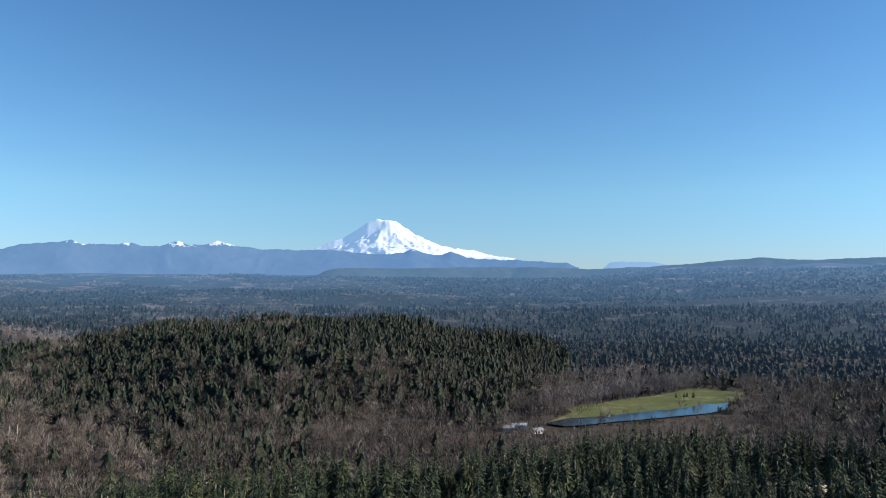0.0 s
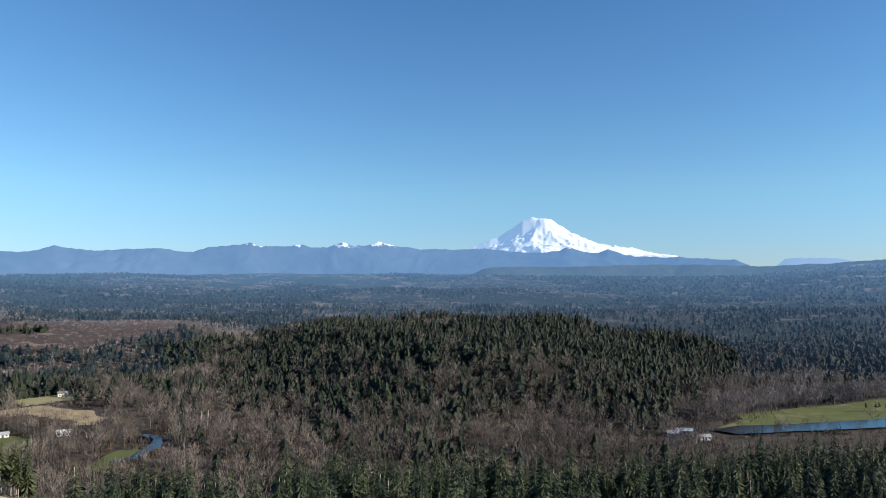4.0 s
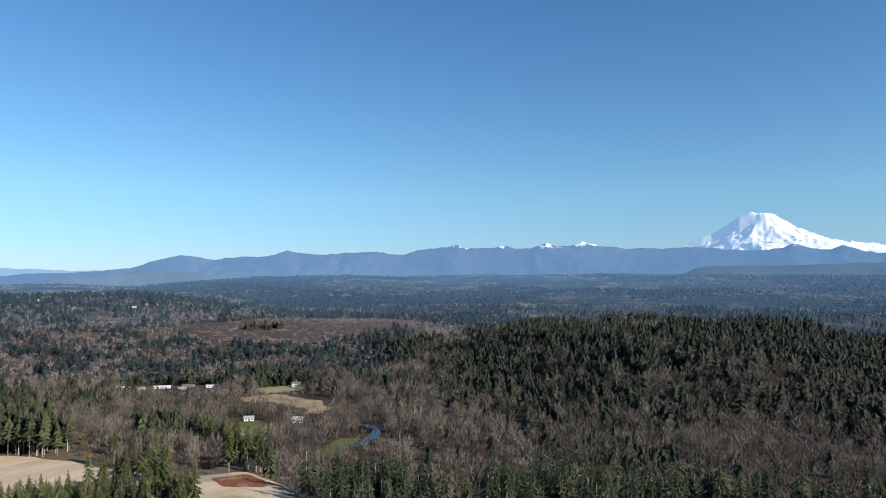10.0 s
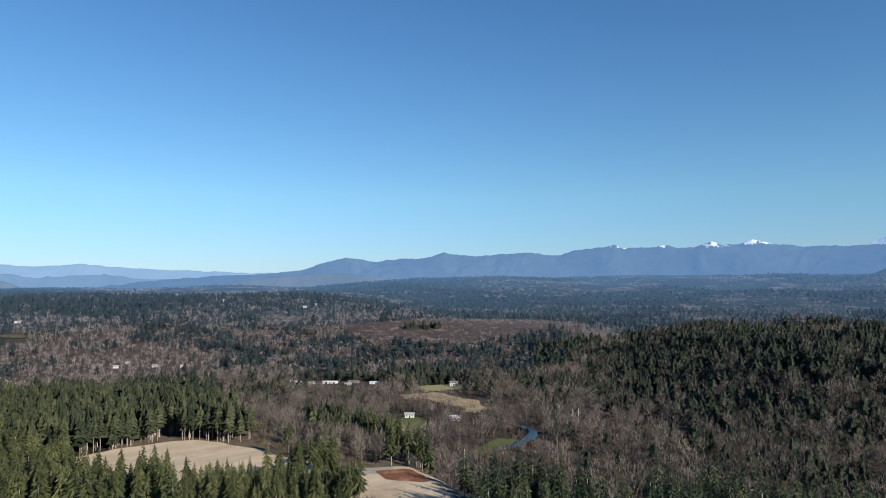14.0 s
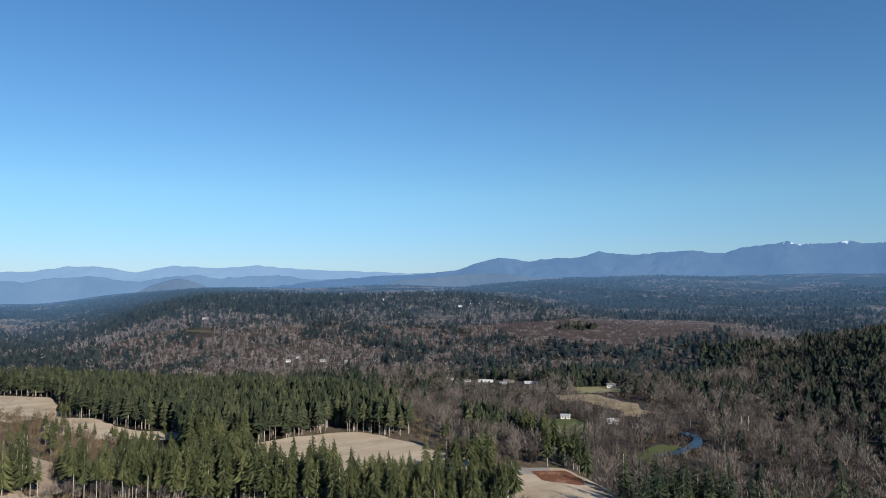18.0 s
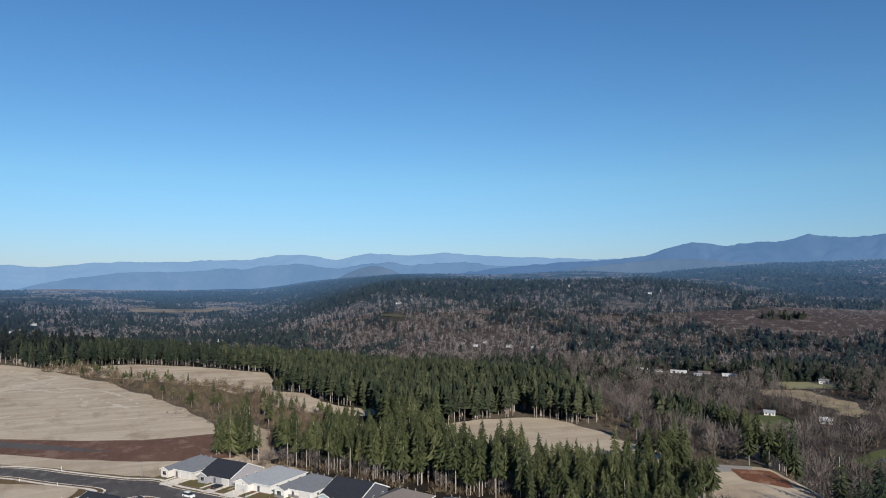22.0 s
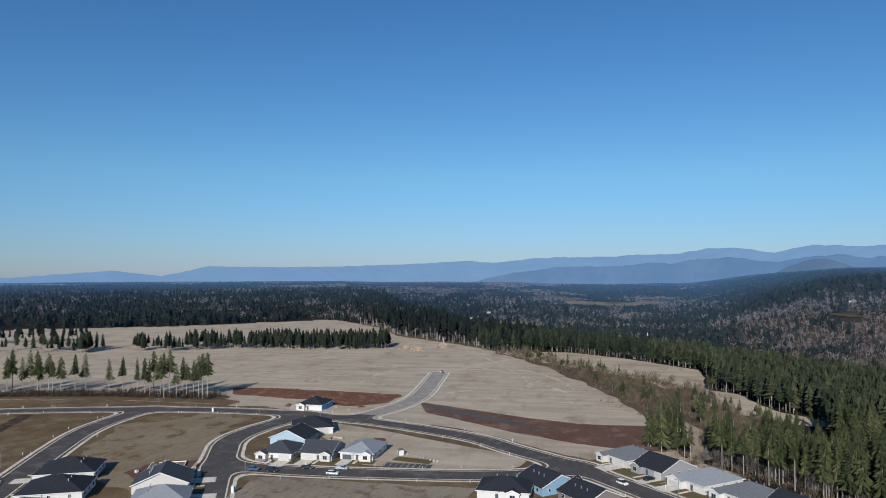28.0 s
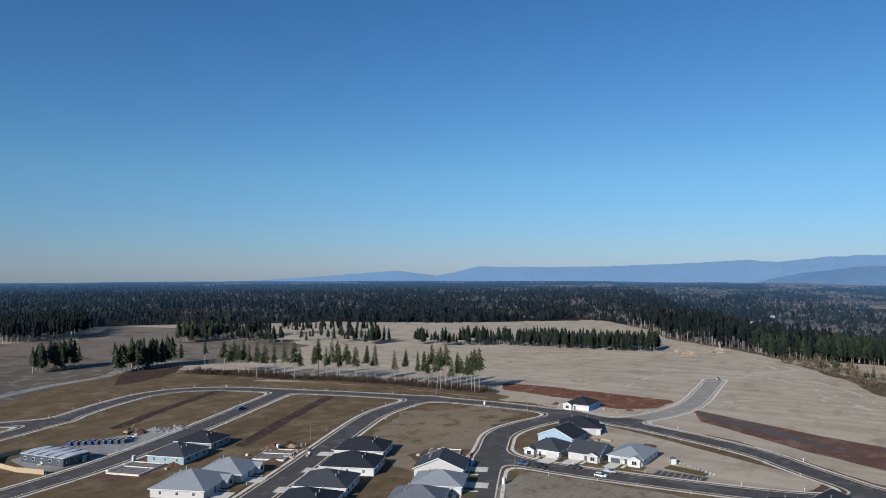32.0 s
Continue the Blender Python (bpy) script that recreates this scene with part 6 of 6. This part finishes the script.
def car(x, y, turn, paint, label, pickup=False, tall=0.0):
    ob = thing("car", pose(x, y, 0.08, 0, 0, turn), label, "car", "parked cars")
    part("body", hull(ring(0, 0.28, 0.88, -2.25, 2.25, 0.15) + ring(0, 0.62, 0.93, -2.32, 2.32, 0.25) + ring(0, 0.92, 0.88, -2.2, 2.15, 0.3)), PAINT[paint], ob, smooth=False)
    if pickup:
        part("cab_glass", hull(ring(0, 0.9, 0.84, -0.35, 1.35, 0.1) + ring(0, 1.5 + tall, 0.7, 0.0, 0.85, 0.1)), GLASS, ob)
        part("cab_roof", hull(ring(0, 1.5 + tall, 0.72, -0.02, 0.88, 0.1) + ring(0, 1.58 + tall, 0.66, 0.05, 0.8, 0.1)), PAINT[paint], ob)
        part("bed_wall", box(-2.25, -0.4, -0.88, -0.8, 0.85, 1.12), PAINT[paint], ob)
        part("bed_wall", box(-2.25, -0.4, 0.8, 0.88, 0.85, 1.12), PAINT[paint], ob)
        part("tailgate", box(-2.3, -2.22, -0.86, 0.86, 0.85, 1.12), PAINT[paint], ob)
    else:
        part("cabin_glass", hull(ring(0, 0.9, 0.84, -2.05, 1.35, 0.12) + ring(0, 1.42 + tall, 0.68, -1.6 - tall, 0.5, 0.15)), GLASS, ob)
        part("cabin_roof", hull(ring(0, 1.42 + tall, 0.70, -1.62 - tall, 0.52, 0.15) + ring(0, 1.5 + tall, 0.62, -1.45 - tall, 0.35, 0.15)), PAINT[paint], ob)
    for sx in (-1.4, 1.4):
        for sy in (-0.82, 0.82):
            wh = part("wheel", tube((sx, sy - 0.11, 0.33), (sx, sy + 0.11, 0.33), 0.33, 12), RUBBER, ob)
            o = math.copysign(0.12, sy)
            part("rim", tube((sx, sy, 0.33), (sx, sy + o, 0.33), 0.2, 8), METAL, wh)
    for sy in (-0.65, 0.65):
        part("headlight", box(2.2, 2.3, sy - 0.2, sy + 0.2, 0.62, 0.78), LAMP_GLASS, ob)
        part("tail_lamp", box(-2.32, -2.22, sy - 0.18, sy + 0.18, 0.65, 0.82), TAIL, ob)
    return ob


car(-246, -127, 90, "blue", "dark blue car parked by the kerb")
car(-245.8, -119.5, 90, "black", "black van parked by the kerb", tall=0.3)
car(-252, -108, 95, "black", "black pickup parked before the cream house", pickup=True)
car(-254, -95, 93, "silver", "silver pickup parked before the gabled house", pickup=True)
car(-247, -96, 92, "white", "white car on the street")
car(-264, 17, 130, "black", "black car on the driveway")
car(-257, 7.5, 40, "white", "white car parked by the kerb", tall=0.2)
car(-233, 34, 40, "white", "white car parked farther along the street", tall=0.2)
car(-508, -113, 175, "silver", "grey pickup at the end of the spur road", pickup=True)
car(-186, -291, 20, "white", "white pickup in the gravel yard", pickup=True)
car(-190, -183, 25, "white", "white work truck on the street", pickup=True, tall=0.4)
car(-200, -174, 110, "black", "dark car beside the black-roofed house")


# ---- contractor's yard ----
def office():
    ob = thing("site_office", pose(-149.5, -284, 0.06, 0, 0, 102), "black modular site office with pale metal roof", "building")
    part("wall", box(-11.5, 11.5, -6, 6, 0, 3.2), WALL["dark"], ob)
    rf = part("roof", hull([(-11.8, -6.3, 3.2), (11.8, -6.3, 3.2), (11.8, 6.3, 3.2), (-11.8, 6.3, 3.2), (-11.8, 0, 3.75), (11.8, 0, 3.75), (-11.8, -6.3, 3.35), (11.8, -6.3, 3.35), (11.8, 6.3, 3.35), (-11.8, 6.3, 3.35)]), ROOF["metal"], ob)
    for k in range(1, 5):
        part("roof_seam", box(-11.8 + k * 4.72 - 0.06, -11.8 + k * 4.72 + 0.06, -6.2, 6.2, 3.3, 3.80), METAL, rf)
    for k in range(5):
        window(ob, -9 + k * 4.5, -6, 1.1, 1.2, 1.1, "f")
    for k in range(3):
        window(ob, -11.5, -4 + k * 4, 1.1, 1.2, 1.1, "l")
        window(ob, 11.5, -4 + k * 4, 1.1, 1.2, 1.1, "r")
    part("door", box(-0.5, 0.5, -6.06, -6, 0, 2.1), TRIM, ob, "white door")
    part("step", box(-1, 1, -7.2, -6.0, -0.05, 0.35), PLYWOOD, ob)


office()


def fence(points, label):
    ob = thing("fence", pose(points[0][0], points[0][1], 0), label, "fence")
    ox, oy = points[0]
    for (ax, ay), (bx, by) in zip(points, points[1:]):
        L = math.hypot(bx - ax, by - ay)
        n = int(L / 2.4)
        for k in range(n):
            u0, u1 = k / n, (k + 1) / n
            p, q = (ax + (bx - ax) * u0 - ox, ay + (by - ay) * u0 - oy), (ax + (bx - ax) * u1 - ox, ay + (by - ay) * u1 - oy)
            dx, dy = (by - ay) / L * 0.04, -(bx - ax) / L * 0.04
            v = [(p[0] - dx, p[1] - dy, 0), (q[0] - dx, q[1] - dy, 0), (q[0] + dx, q[1] + dy, 0), (p[0] + dx, p[1] + dy, 0)]
            part("panel", (v + [(a, b, 1.85) for a, b, c in v], box(0, 1, 0, 1, 0, 1)[1]), PLYWOOD, ob)
            part("post", tube((p[0], p[1], -0.3), (p[0], p[1], 2.0), 0.07), PLYWOOD, ob)


fence([(-137, -268), (-133, -280), (-132, -296), (-138, -306), (-148, -308)], "tan wooden board fence round the site office")


def dumpster(x, y, turn, paint, label, L=4.5):
    ob = thing("dumpster", pose(x, y, 0.08, 0, 0, turn), label, "dumpster", "yard containers")
    part("shell", (join(([(-L / 2, -1.1, 0.2), (L / 2, -1.1, 0.2), (L / 2, 1.1, 0.2), (-L / 2, 1.1, 0.2), (-L / 2 - 0.3, -1.2, 1.7), (L / 2 + 0.3, -1.2, 1.7), (L / 2 + 0.3, 1.2, 1.7), (-L / 2 - 0.3, 1.2, 1.7)],
                         [(3, 2, 1, 0), (0, 1, 5, 4), (1, 2, 6, 5), (2, 3, 7, 6), (3, 0, 4, 7)]))), paint, ob)
    part("rim", join(box(-L / 2 - 0.35, L / 2 + 0.35, -1.27, -1.17, 1.62, 1.75), box(-L / 2 - 0.35, L / 2 + 0.35, 1.17, 1.27, 1.62, 1.75)), paint, ob)
    for k in range(5):
        xx = -L / 2 + 0.3 + k * (L - 0.6) / 4
        part("rib", box(xx - 0.06, xx + 0.06, -1.25, -1.1, 0.25, 1.62), paint, ob)
    part("load", hull([(-L / 2, -1, 1.2), (L / 2, -1, 1.2), (L / 2, 1, 1.3), (-L / 2, 1, 1.2), (0.4, 0.2, 1.75), (-0.8, -0.2, 1.65)]), PLYWOOD, ob)


BLUE_STEEL = plain("blue_painted_steel", (0.06, 0.10, 0.24), 0.5, 0.2)
SLATE_STEEL = plain("slate_painted_steel", (0.085, 0.11, 0.15), 0.5, 0.2)
dumpster(-258, -304, 25, BLUE_STEEL, "blue open dumpster on the street", 5.5)
for k in range(9):
    dumpster(-166 - k * 1.9, -303 + k * 1.9, 20, SLATE_STEEL if k % 3 else BLUE_STEEL, "slate-blue container in the gravel yard", 2.6)


def toilet(x, y):
    ob = thing("portable_toilet", pose(x, y, 0.1), "grey portable toilet beside the kerb", "portable toilet", "portable toilets")
    part("cabin", box(-0.55, 0.55, -0.55, 0.55, 0, 2.1), WALL["teal"], ob)
    part("roof", hull([(-0.6, -0.6, 2.1), (0.6, -0.6, 2.1), (0.6, 0.6, 2.1), (-0.6, 0.6, 2.1), (-0.3, 0, 2.35), (0.3, 0, 2.35)]), TRIM, ob)
    part("door", box(0.55, 0.58, -0.4, 0.4, 0.1, 1.95), TRIM, ob)


for x, y in ((-155, -273), (-166, -257), (-210, -223), (-237, -147), (-235, -143), (-220, -121), (-342, -200)):
    toilet(x, y)


def excavator(x, y, turn, paint):
    ob = thing("excavator", pose(x, y, 0.08, 0, 0, turn), "dusty ochre excavator on bare ground", "excavator", "machines")
    for s in (-1.0, 1.0):
        part("track", hull([(a, s + b, z) for a in (-1.8, 1.8) for b in (-0.25, 0.25) for z in (0.15, 0.65)] + [(a, s + b, 0.4) for a in (-2.1, 2.1) for b in (-0.25, 0.25)]), RUBBER, ob)
    part("house_body", hull(ring(0, 0.8, 1.2, -2.0, 1.2, 0.3) + ring(0, 1.7, 1.1, -1.9, 1.0, 0.3)), PAINT[paint], ob)
    part("cab", hull(ring(0, 1.6, 0.5, -0.1, 1.2, 0.1) + ring(0, 2.7, 0.42, 0.0, 0.9, 0.1)), GLASS, ob)
    part("boom", tube((1.0, -0.4, 1.3), (3.6, -0.4, 3.6), 0.22), PAINT[paint], ob)
    part("arm", tube((3.6, -0.4, 3.6), (5.2, -0.4, 1.4), 0.16), PAINT[paint], ob)
    part("bucket", hull([(5.0, -0.8, 1.5), (5.0, 0, 1.5), (5.7, -0.8, 1.2), (5.7, 0, 1.2), (5.2, -0.8, 0.6), (5.2, 0, 0.6)]), METAL, ob)


excavator(-192, -302, 200, "ochre")


# ---- plots: foundations, timber, stones, marker posts, lamps ----
SLAB = earth("slab_gravel", (0.17, 0.155, 0.135), (0.27, 0.25, 0.22), (0.13, 0.10, 0.075), big=0.25, small=1.5)


def foundation(x, y, turn, w, d):
    ob = thing("foundation", pose(x, y, 0.05, 0, 0, turn), "pale concrete house foundation on a bare plot", "foundation", "foundations")
    for b in (box(-w / 2, w / 2, -d / 2, -d / 2 + 0.3, 0, 0.6), box(-w / 2, w / 2, d / 2 - 0.3, d / 2, 0, 0.6), box(-w / 2, -w / 2 + 0.3, -d / 2 + 0.3, d / 2 - 0.3, 0, 0.6),
              box(w / 2 - 0.3, w / 2, -d / 2 + 0.3, d / 2 - 0.3, 0, 0.6), box(-w * 0.1, -w * 0.1 + 0.25, -d / 2 + 0.3, d / 2 - 0.3, 0, 0.55)):
        part("footing", b, CONCRETE, ob)
    part("floor_slab", box(-w / 2 + 0.3, w / 2 - 0.3, -d / 2 + 0.3, d / 2 - 0.3, 0, 0.28), SLAB, ob, "grey gravelled floor between the footings")


foundation(-160, -246, 20, 16, 14)
foundation(-240, -160, 25, 18, 13)
foundation(-203, -217, 25, 16, 13)


def timber_stack(x, y, turn, n, L=4.8):
    ob = thing("timber_stack", pose(x, y, 0.06, 0, 0, turn), "stack of raw timber on the plot", "timber", "timber stacks")
    for k in range(n):
        r, c = divmod(k, 4)
        part("plank", box(-L / 2, L / 2, c * 0.32, c * 0.32 + 0.28, r * 0.2, r * 0.2 + 0.17), PLYWOOD, ob)


for x, y, a in ((-232, -152, 100), (-229, -160, 10), (-246, -152, 20), (-208, -226, 40), (-203, -210, 100), (-213, -214, 10), (-298, -118, 20), (-300, -114, 80), (-362, -132, 30)):
    timber_stack(x, y, a, 12)


def pallet_load(x, y, turn, h, mat, label):
    """A wooden pallet with a wrapped load."""
    ob = thing("pallet_load", pose(x, y, 0.06, 0, 0, turn), label, "pallet", "pallets on the plots")
    for k in (-0.5, 0.0, 0.5):
        part("skid", box(-0.6, 0.6, k - 0.05, k + 0.05, 0, 0.1), PLYWOOD, ob)
    for k in range(5):
        part("board", box(-0.6 + k * 0.26, -0.44 + k * 0.26, -0.55, 0.55, 0.1, 0.13), PLYWOOD, ob)
    part("load", hull([(a * q, b * q, z) for a in (-0.55, 0.55) for b in (-0.5, 0.5) for z, q in ((0.13, 1.0), (h - 0.06, 1.0), (h, 0.92))]), mat, ob)


for k, (x, y, a) in enumerate(((-212, -207, 20), (-215, -211, 60), (-209, -205, 10), (-196, -226, 35), (-220, -219, 75), (-166, -236, 15), (-152, -252, 40), (-170, -250, 5), (-249, -166, 30), (-234, -168, 70), (-229, -150, 20), (-366, -140, 15),
                               (-204, -298, 10), (-208, -294, 50), (-214, -298, 20), (-192, -296, 65))):
    pallet_load(x, y, a, (0.9, 1.3, 0.7)[k % 3], (WALL["white"], STONE, PLYWOOD)[k % 3], ("pallet with a white wrapped load on bare soil", "pallet of grey stone on bare soil", "pallet of raw boards on bare soil")[k % 3])


def heap(x, y, r, h, mat, label, seed):
    q = np.random.RandomState(seed)
    n, m = 16, 6
    v, f = [(0, 0, h)], []
    for j in range(1, m + 1):
        for i in range(n):
            t = i * 6.283 / n
            k = j / m
            rr = r * k * (1 + 0.25 * q.uniform(-1, 1))
            v.append((rr * math.cos(t), rr * math.sin(t), h * (1 - k) ** 1.2 * (1 + 0.3 * q.uniform(-1, 1)) - (0.3 if j == m else 0)))
    f += [(0, 1 + i, 1 + (i + 1) % n) for i in range(n)]
    for j in range(m - 1):
        for i in range(n):
            a, b = 1 + j * n + i, 1 + j * n + (i + 1) % n
            f.append((a, a + n, b + n, b))
    me = bpy.data.meshes.new("soil_heap")
    me.from_pydata(v, [], f)
    me.materials.append(mat)
    ob = new("soil_heap", me)
    ob.location = (x, y, float(land(x, y)) + 0.02)
    return tagged(ob, label, "soil heap", "soil heaps")


for k, (x, y, r, h, m) in enumerate(((-210, -226, 5, 2.4, SOIL), (-217, -222, 3, 1.2, SAND), (-196, -300, 5, 2.0, SOIL), (-204, -298, 6, 1.6, GRAVEL), (-212, -292, 5, 1.4, GRAVEL), (-362, -163, 3.5, 1.8, GRAVEL),
                                  (-366, -168, 3, 1.4, SOIL), (-372, -128, 2.5, 0.8, SOIL), (-300, -96, 5, 0.9, SOIL), (-214, -216, 3.2, 1.5, DITCH), (-197, -212, 3.0, 1.2, SOIL), (-219, -226, 3.5, 1.3, DITCH), (-246, -168, 2.6, 0.9, SOIL), (-172, -240, 3, 1.0, SOIL), (-640, -165, 9, 4, SAND), (-655, -180, 8, 3, SAND), (-680, -150, 9, 3.5, SAND), (-450, -190, 6, 0.8, SAND))):
    heap(x, y, r, h, m, "heap of loose earth on open ground", k)

ROCK = plain("grey_boulder", (0.42, 0.39, 0.34), 0.9, vary=0.25, relief=0.4)
rs3 = np.random.RandomState(8)
for k in range(14):
    u = k / 13
    pts = [Vector(rs3.normal(size=3)).normalized() * rs3.uniform(0.7, 1.0) for _ in range(16)]
    v, f = hull([(p.x * 0.95, p.y * 0.75, p.z * 0.6 + 0.4) for p in pts])
    me = bpy.data.meshes.new("boulder")
    me.from_pydata(v, [], f)
    me.materials.append(ROCK)
    ob = new("boulder", me)
    ob.location = (-284 + 13 * u, -83 + 21 * u, 0.05)
    tagged(ob, "grey boulder in a row beside the parking bays", "boulder", "row of boulders")
quad_sheet("parking_pad", "small asphalt parking bays with white lines", "parking", -264.5, -72, 90, -9.5, 9.5, -3.2, 2.6, ASPHALT, 0.09)
for k in range(9):
    quad_sheet("bay_line", "white painted parking line", "road marking", -264.5, -72, 90, -9.3 + k * 2.32, -9.15 + k * 2.32, -3.0, 2.4, TRIM, 0.1)
quad_sheet("garden_lawn", "small green lawn by the boulders", "lawn", -272, -72, 80, -8, 8, -3, 3, LAWN, 0.07)
house_shed = thing("garden_shed", pose(-279, -79, 0.05, 0, 0, 30), "small white shed with tan roof", "shed")
part("wall", box(-1.2, 1.2, -1, 1, 0, 2.0), WALL["white"], house_shed)
part("roof", roof_shape("x", -1.2, 1.2, -1, 1, 2.0, 0.4, 0.2, 0.1)[0], ROOF["brown"], house_shed)
part("door", box(-0.4, 0.4, -1.05, -1, 0, 1.8), WALL["dark"], house_shed)

POST_MESH = bpy.data.meshes.new("post")
POST_MESH.from_pydata(*[(v, [], f) for v, f in [join(box(-0.06, 0.06, -0.06, 0.06, -0.2, 1.0))]][0])
POST_MESH.materials.append(TRIM)
CAP_MESH = bpy.data.meshes.new("cap")
CAP_MESH.from_pydata(*[(v, [], f) for v, f in [join(box(-0.10, 0.10, -0.10, 0.10, 1.0, 1.15))]][0])
CAP_MESH.materials.append(CONCRETE)


def marker(x, y):
    ob = thing("utility_marker", pose(x, y, 0.02), "white utility marker post on a plot corner", "post", "marker posts")
    for n, me in (("post", POST_MESH), ("cap", CAP_MESH)):
        new(n, me).parent = ob


for pts, off in ((STREETS[0][0], 8.5), (STREETS[2][0], 8.5), (STREETS[3][0], 8.5), (STREETS[5][0], 9.0)):
    run = 0.0
    for (ax, ay), (bx, by) in zip(pts, pts[1:]):
        L = math.hypot(bx - ax, by - ay)
        run += L
        if run > 15 and L > 0:
            run = rs3.uniform(-5, 4)
            for s in (-1, 1):
                for k in range(rs3.randint(1, 3)):
                    x, y = ax - (by - ay) / L * off * s + rs3.uniform(-1.6, 1.6), ay + (bx - ax) / L * off * s + rs3.uniform(-1.6, 1.6)
                    if street_field(np.array([x]), np.array([y]))[0] > 2.5 and -400 < y:
                        marker(x, y)


def street_lamp(x, y, turn):
    ob = thing("street_lamp", pose(x, y, 0.1, 0, 0, turn), "slim dark street lamp at the kerb", "street lamp", "street lamps")
    part("pole", tube((0, 0, 0), (0, 0, 6.5), 0.09, 8), METAL, ob)
    part("arm", tube((0, 0, 6.4), (1.4, 0, 6.7), 0.05), METAL, ob)
    part("lamp_head", hull([(1.2, -0.15, 6.6), (1.9, -0.12, 6.62), (1.9, 0.12, 6.62), (1.2, 0.15, 6.6), (1.3, 0, 6.8), (1.8, 0, 6.78)]), METAL, ob)


for x, y, a in ((-239.5, -127, 150), (-341, -106, 200), (-284, -8, -50), (-244, 25, -50), (-335, -170, 0), (-353, -240, 10), (-206, -262, 200), (-228, -222, 200)):
    street_lamp(x, y, a)


# ---- farms and houses in the valley and on the far slopes ----
def cottage(x, y, turn, w, d, h, wall, roof, label, name="farm_building", kind="x", pitch=0.5, sink=0.6):
    ob = thing(name, pose(x, y, float(land(x, y)) + sink, 0, 0, turn), label, "building", "far buildings")
    part("wall", wall_shape(kind, -w / 2, w / 2, -d / 2, d / 2, h, pitch), WALL[wall], ob)
    part("roof", roof_shape(kind, -w / 2, w / 2, -d / 2, d / 2, h, pitch, 0.5, 0.25)[0], ROOF[roof], ob)
    part("door", box(-0.8, 0.8, -d / 2 - 0.06, -d / 2, 0, 2.2), WALL["dark"], ob)
    for k in (-0.3, 0.3):
        window(ob, w * k, -d / 2, 1.0, 1.4, 1.2, "f")


cottage(68, 642, -5, 14, 7, 3.2, "white", "metal", "white farmhouse with pale metal roof beside the pond", pitch=0.4)
cottage(82, 622, 20, 9, 6, 2.6, "white", "pale", "low white shed beside the farmhouse")
cottage(58, 630, 0, 9, 7, 3.0, "blue", "pale", "small blue-grey shed by bare trees")
cottage(-488, 503, 45, 9, 6, 2.8, "white", "pale", "white farmhouse on a green meadow")
cottage(-444, 520, 45, 10, 7, 3.0, "white", "metal", "small pale shed by the farm meadow")
cottage(-600, 700, 45, 10, 7, 3.5, "white", "grey", "white cottage at the wood's edge")
for x, y, w, d, roof, wall, a in ((-774, 580, 14, 8, "metal", "white", 20), (-752, 590, 8, 6, "grey", "cream", 75), (-733, 606, 18, 9, "metal", "white", 38),
                                (-712, 628, 13, 8, "brown", "brown", 30), (-700, 608, 9, 7, "pale", "grey", 60), (-682, 640, 15, 8, "metal", "white", 42)):
    cottage(x, y, a, w * 1.05, d * 0.8, 2.2, wall, roof, "white farm shed with a pale roof in the barnyard", pitch=0.3)
for x, y, w in ((-412, 884, 12), (-66, 846, 11), (-1691, 1035, 22), (-1427, 1097, 20), (-1439, 1168, 26), (-1450, 1150, 14), (-1430, 1640, 24), (-1212, 1224, 16), (-1300, 1350, 14), (-2257, 854, 24), (-1720, 1045, 26),
                (-1549, 492, 22), (-1162, 354, 20), (-1037, 518, 16), (-1066, 472, 14), (-1005, 545, 14), (-1090, 500, 12), (-697, -38, 12), (-720, 60, 12), (-1560, -420, 20), (-1585, -452, 18), (-1530, -440, 16), (-1610, -405, 22), (-1640, -470, 18), (-1575, -385, 14), (-1712, -303, 22), (-1818, -280, 22), (-1735, -290, 18), (-1146, 360, 16)):
    cottage(x, y, math.degrees(math.atan2(-x, y)), w * 0.5, 7, 3.2, "white", "pale", "white house half hidden among the trees", name="far_house", sink=-1.0 if math.hypot(x, y) > 1000 else 1.0)
for x, y in ((-344, 567), (-341, 573)):
    ob = thing("dead_tree", pose(x, y, -50.5), "bare bleached dead tree trunk", "tree", "dead trunks")
    part("trunk", tube((0, 0, 0), (0.4, 0.2, 17), 0.35), BARK, ob)
    part("snag", tube((0.2, 0.1, 11), (1.6, 0.3, 13.5), 0.15), BARK, ob)
for x, y, s in ((256, 784, 0.42), (266, 787, 0.4), (276, 786, 0.46), (272, 796, 0.38)):
    fir(x, y, s, 0.7 * x, "small dark fir standing on the green meadow", "meadow firs")
mast = thing("lattice_mast", pose(-905, 58, -46), "slim pale lattice mast above the woods", "mast")
part("mast_pole", tube((0, 0, 0), (0, 0, 44), 0.35), TRIM, mast)
for k in range(3):
    part("mast_ring", box(-1.6, 1.6, -1.6, 1.6, 30 + k * 5, 31.2 + k * 5), METAL, mast)
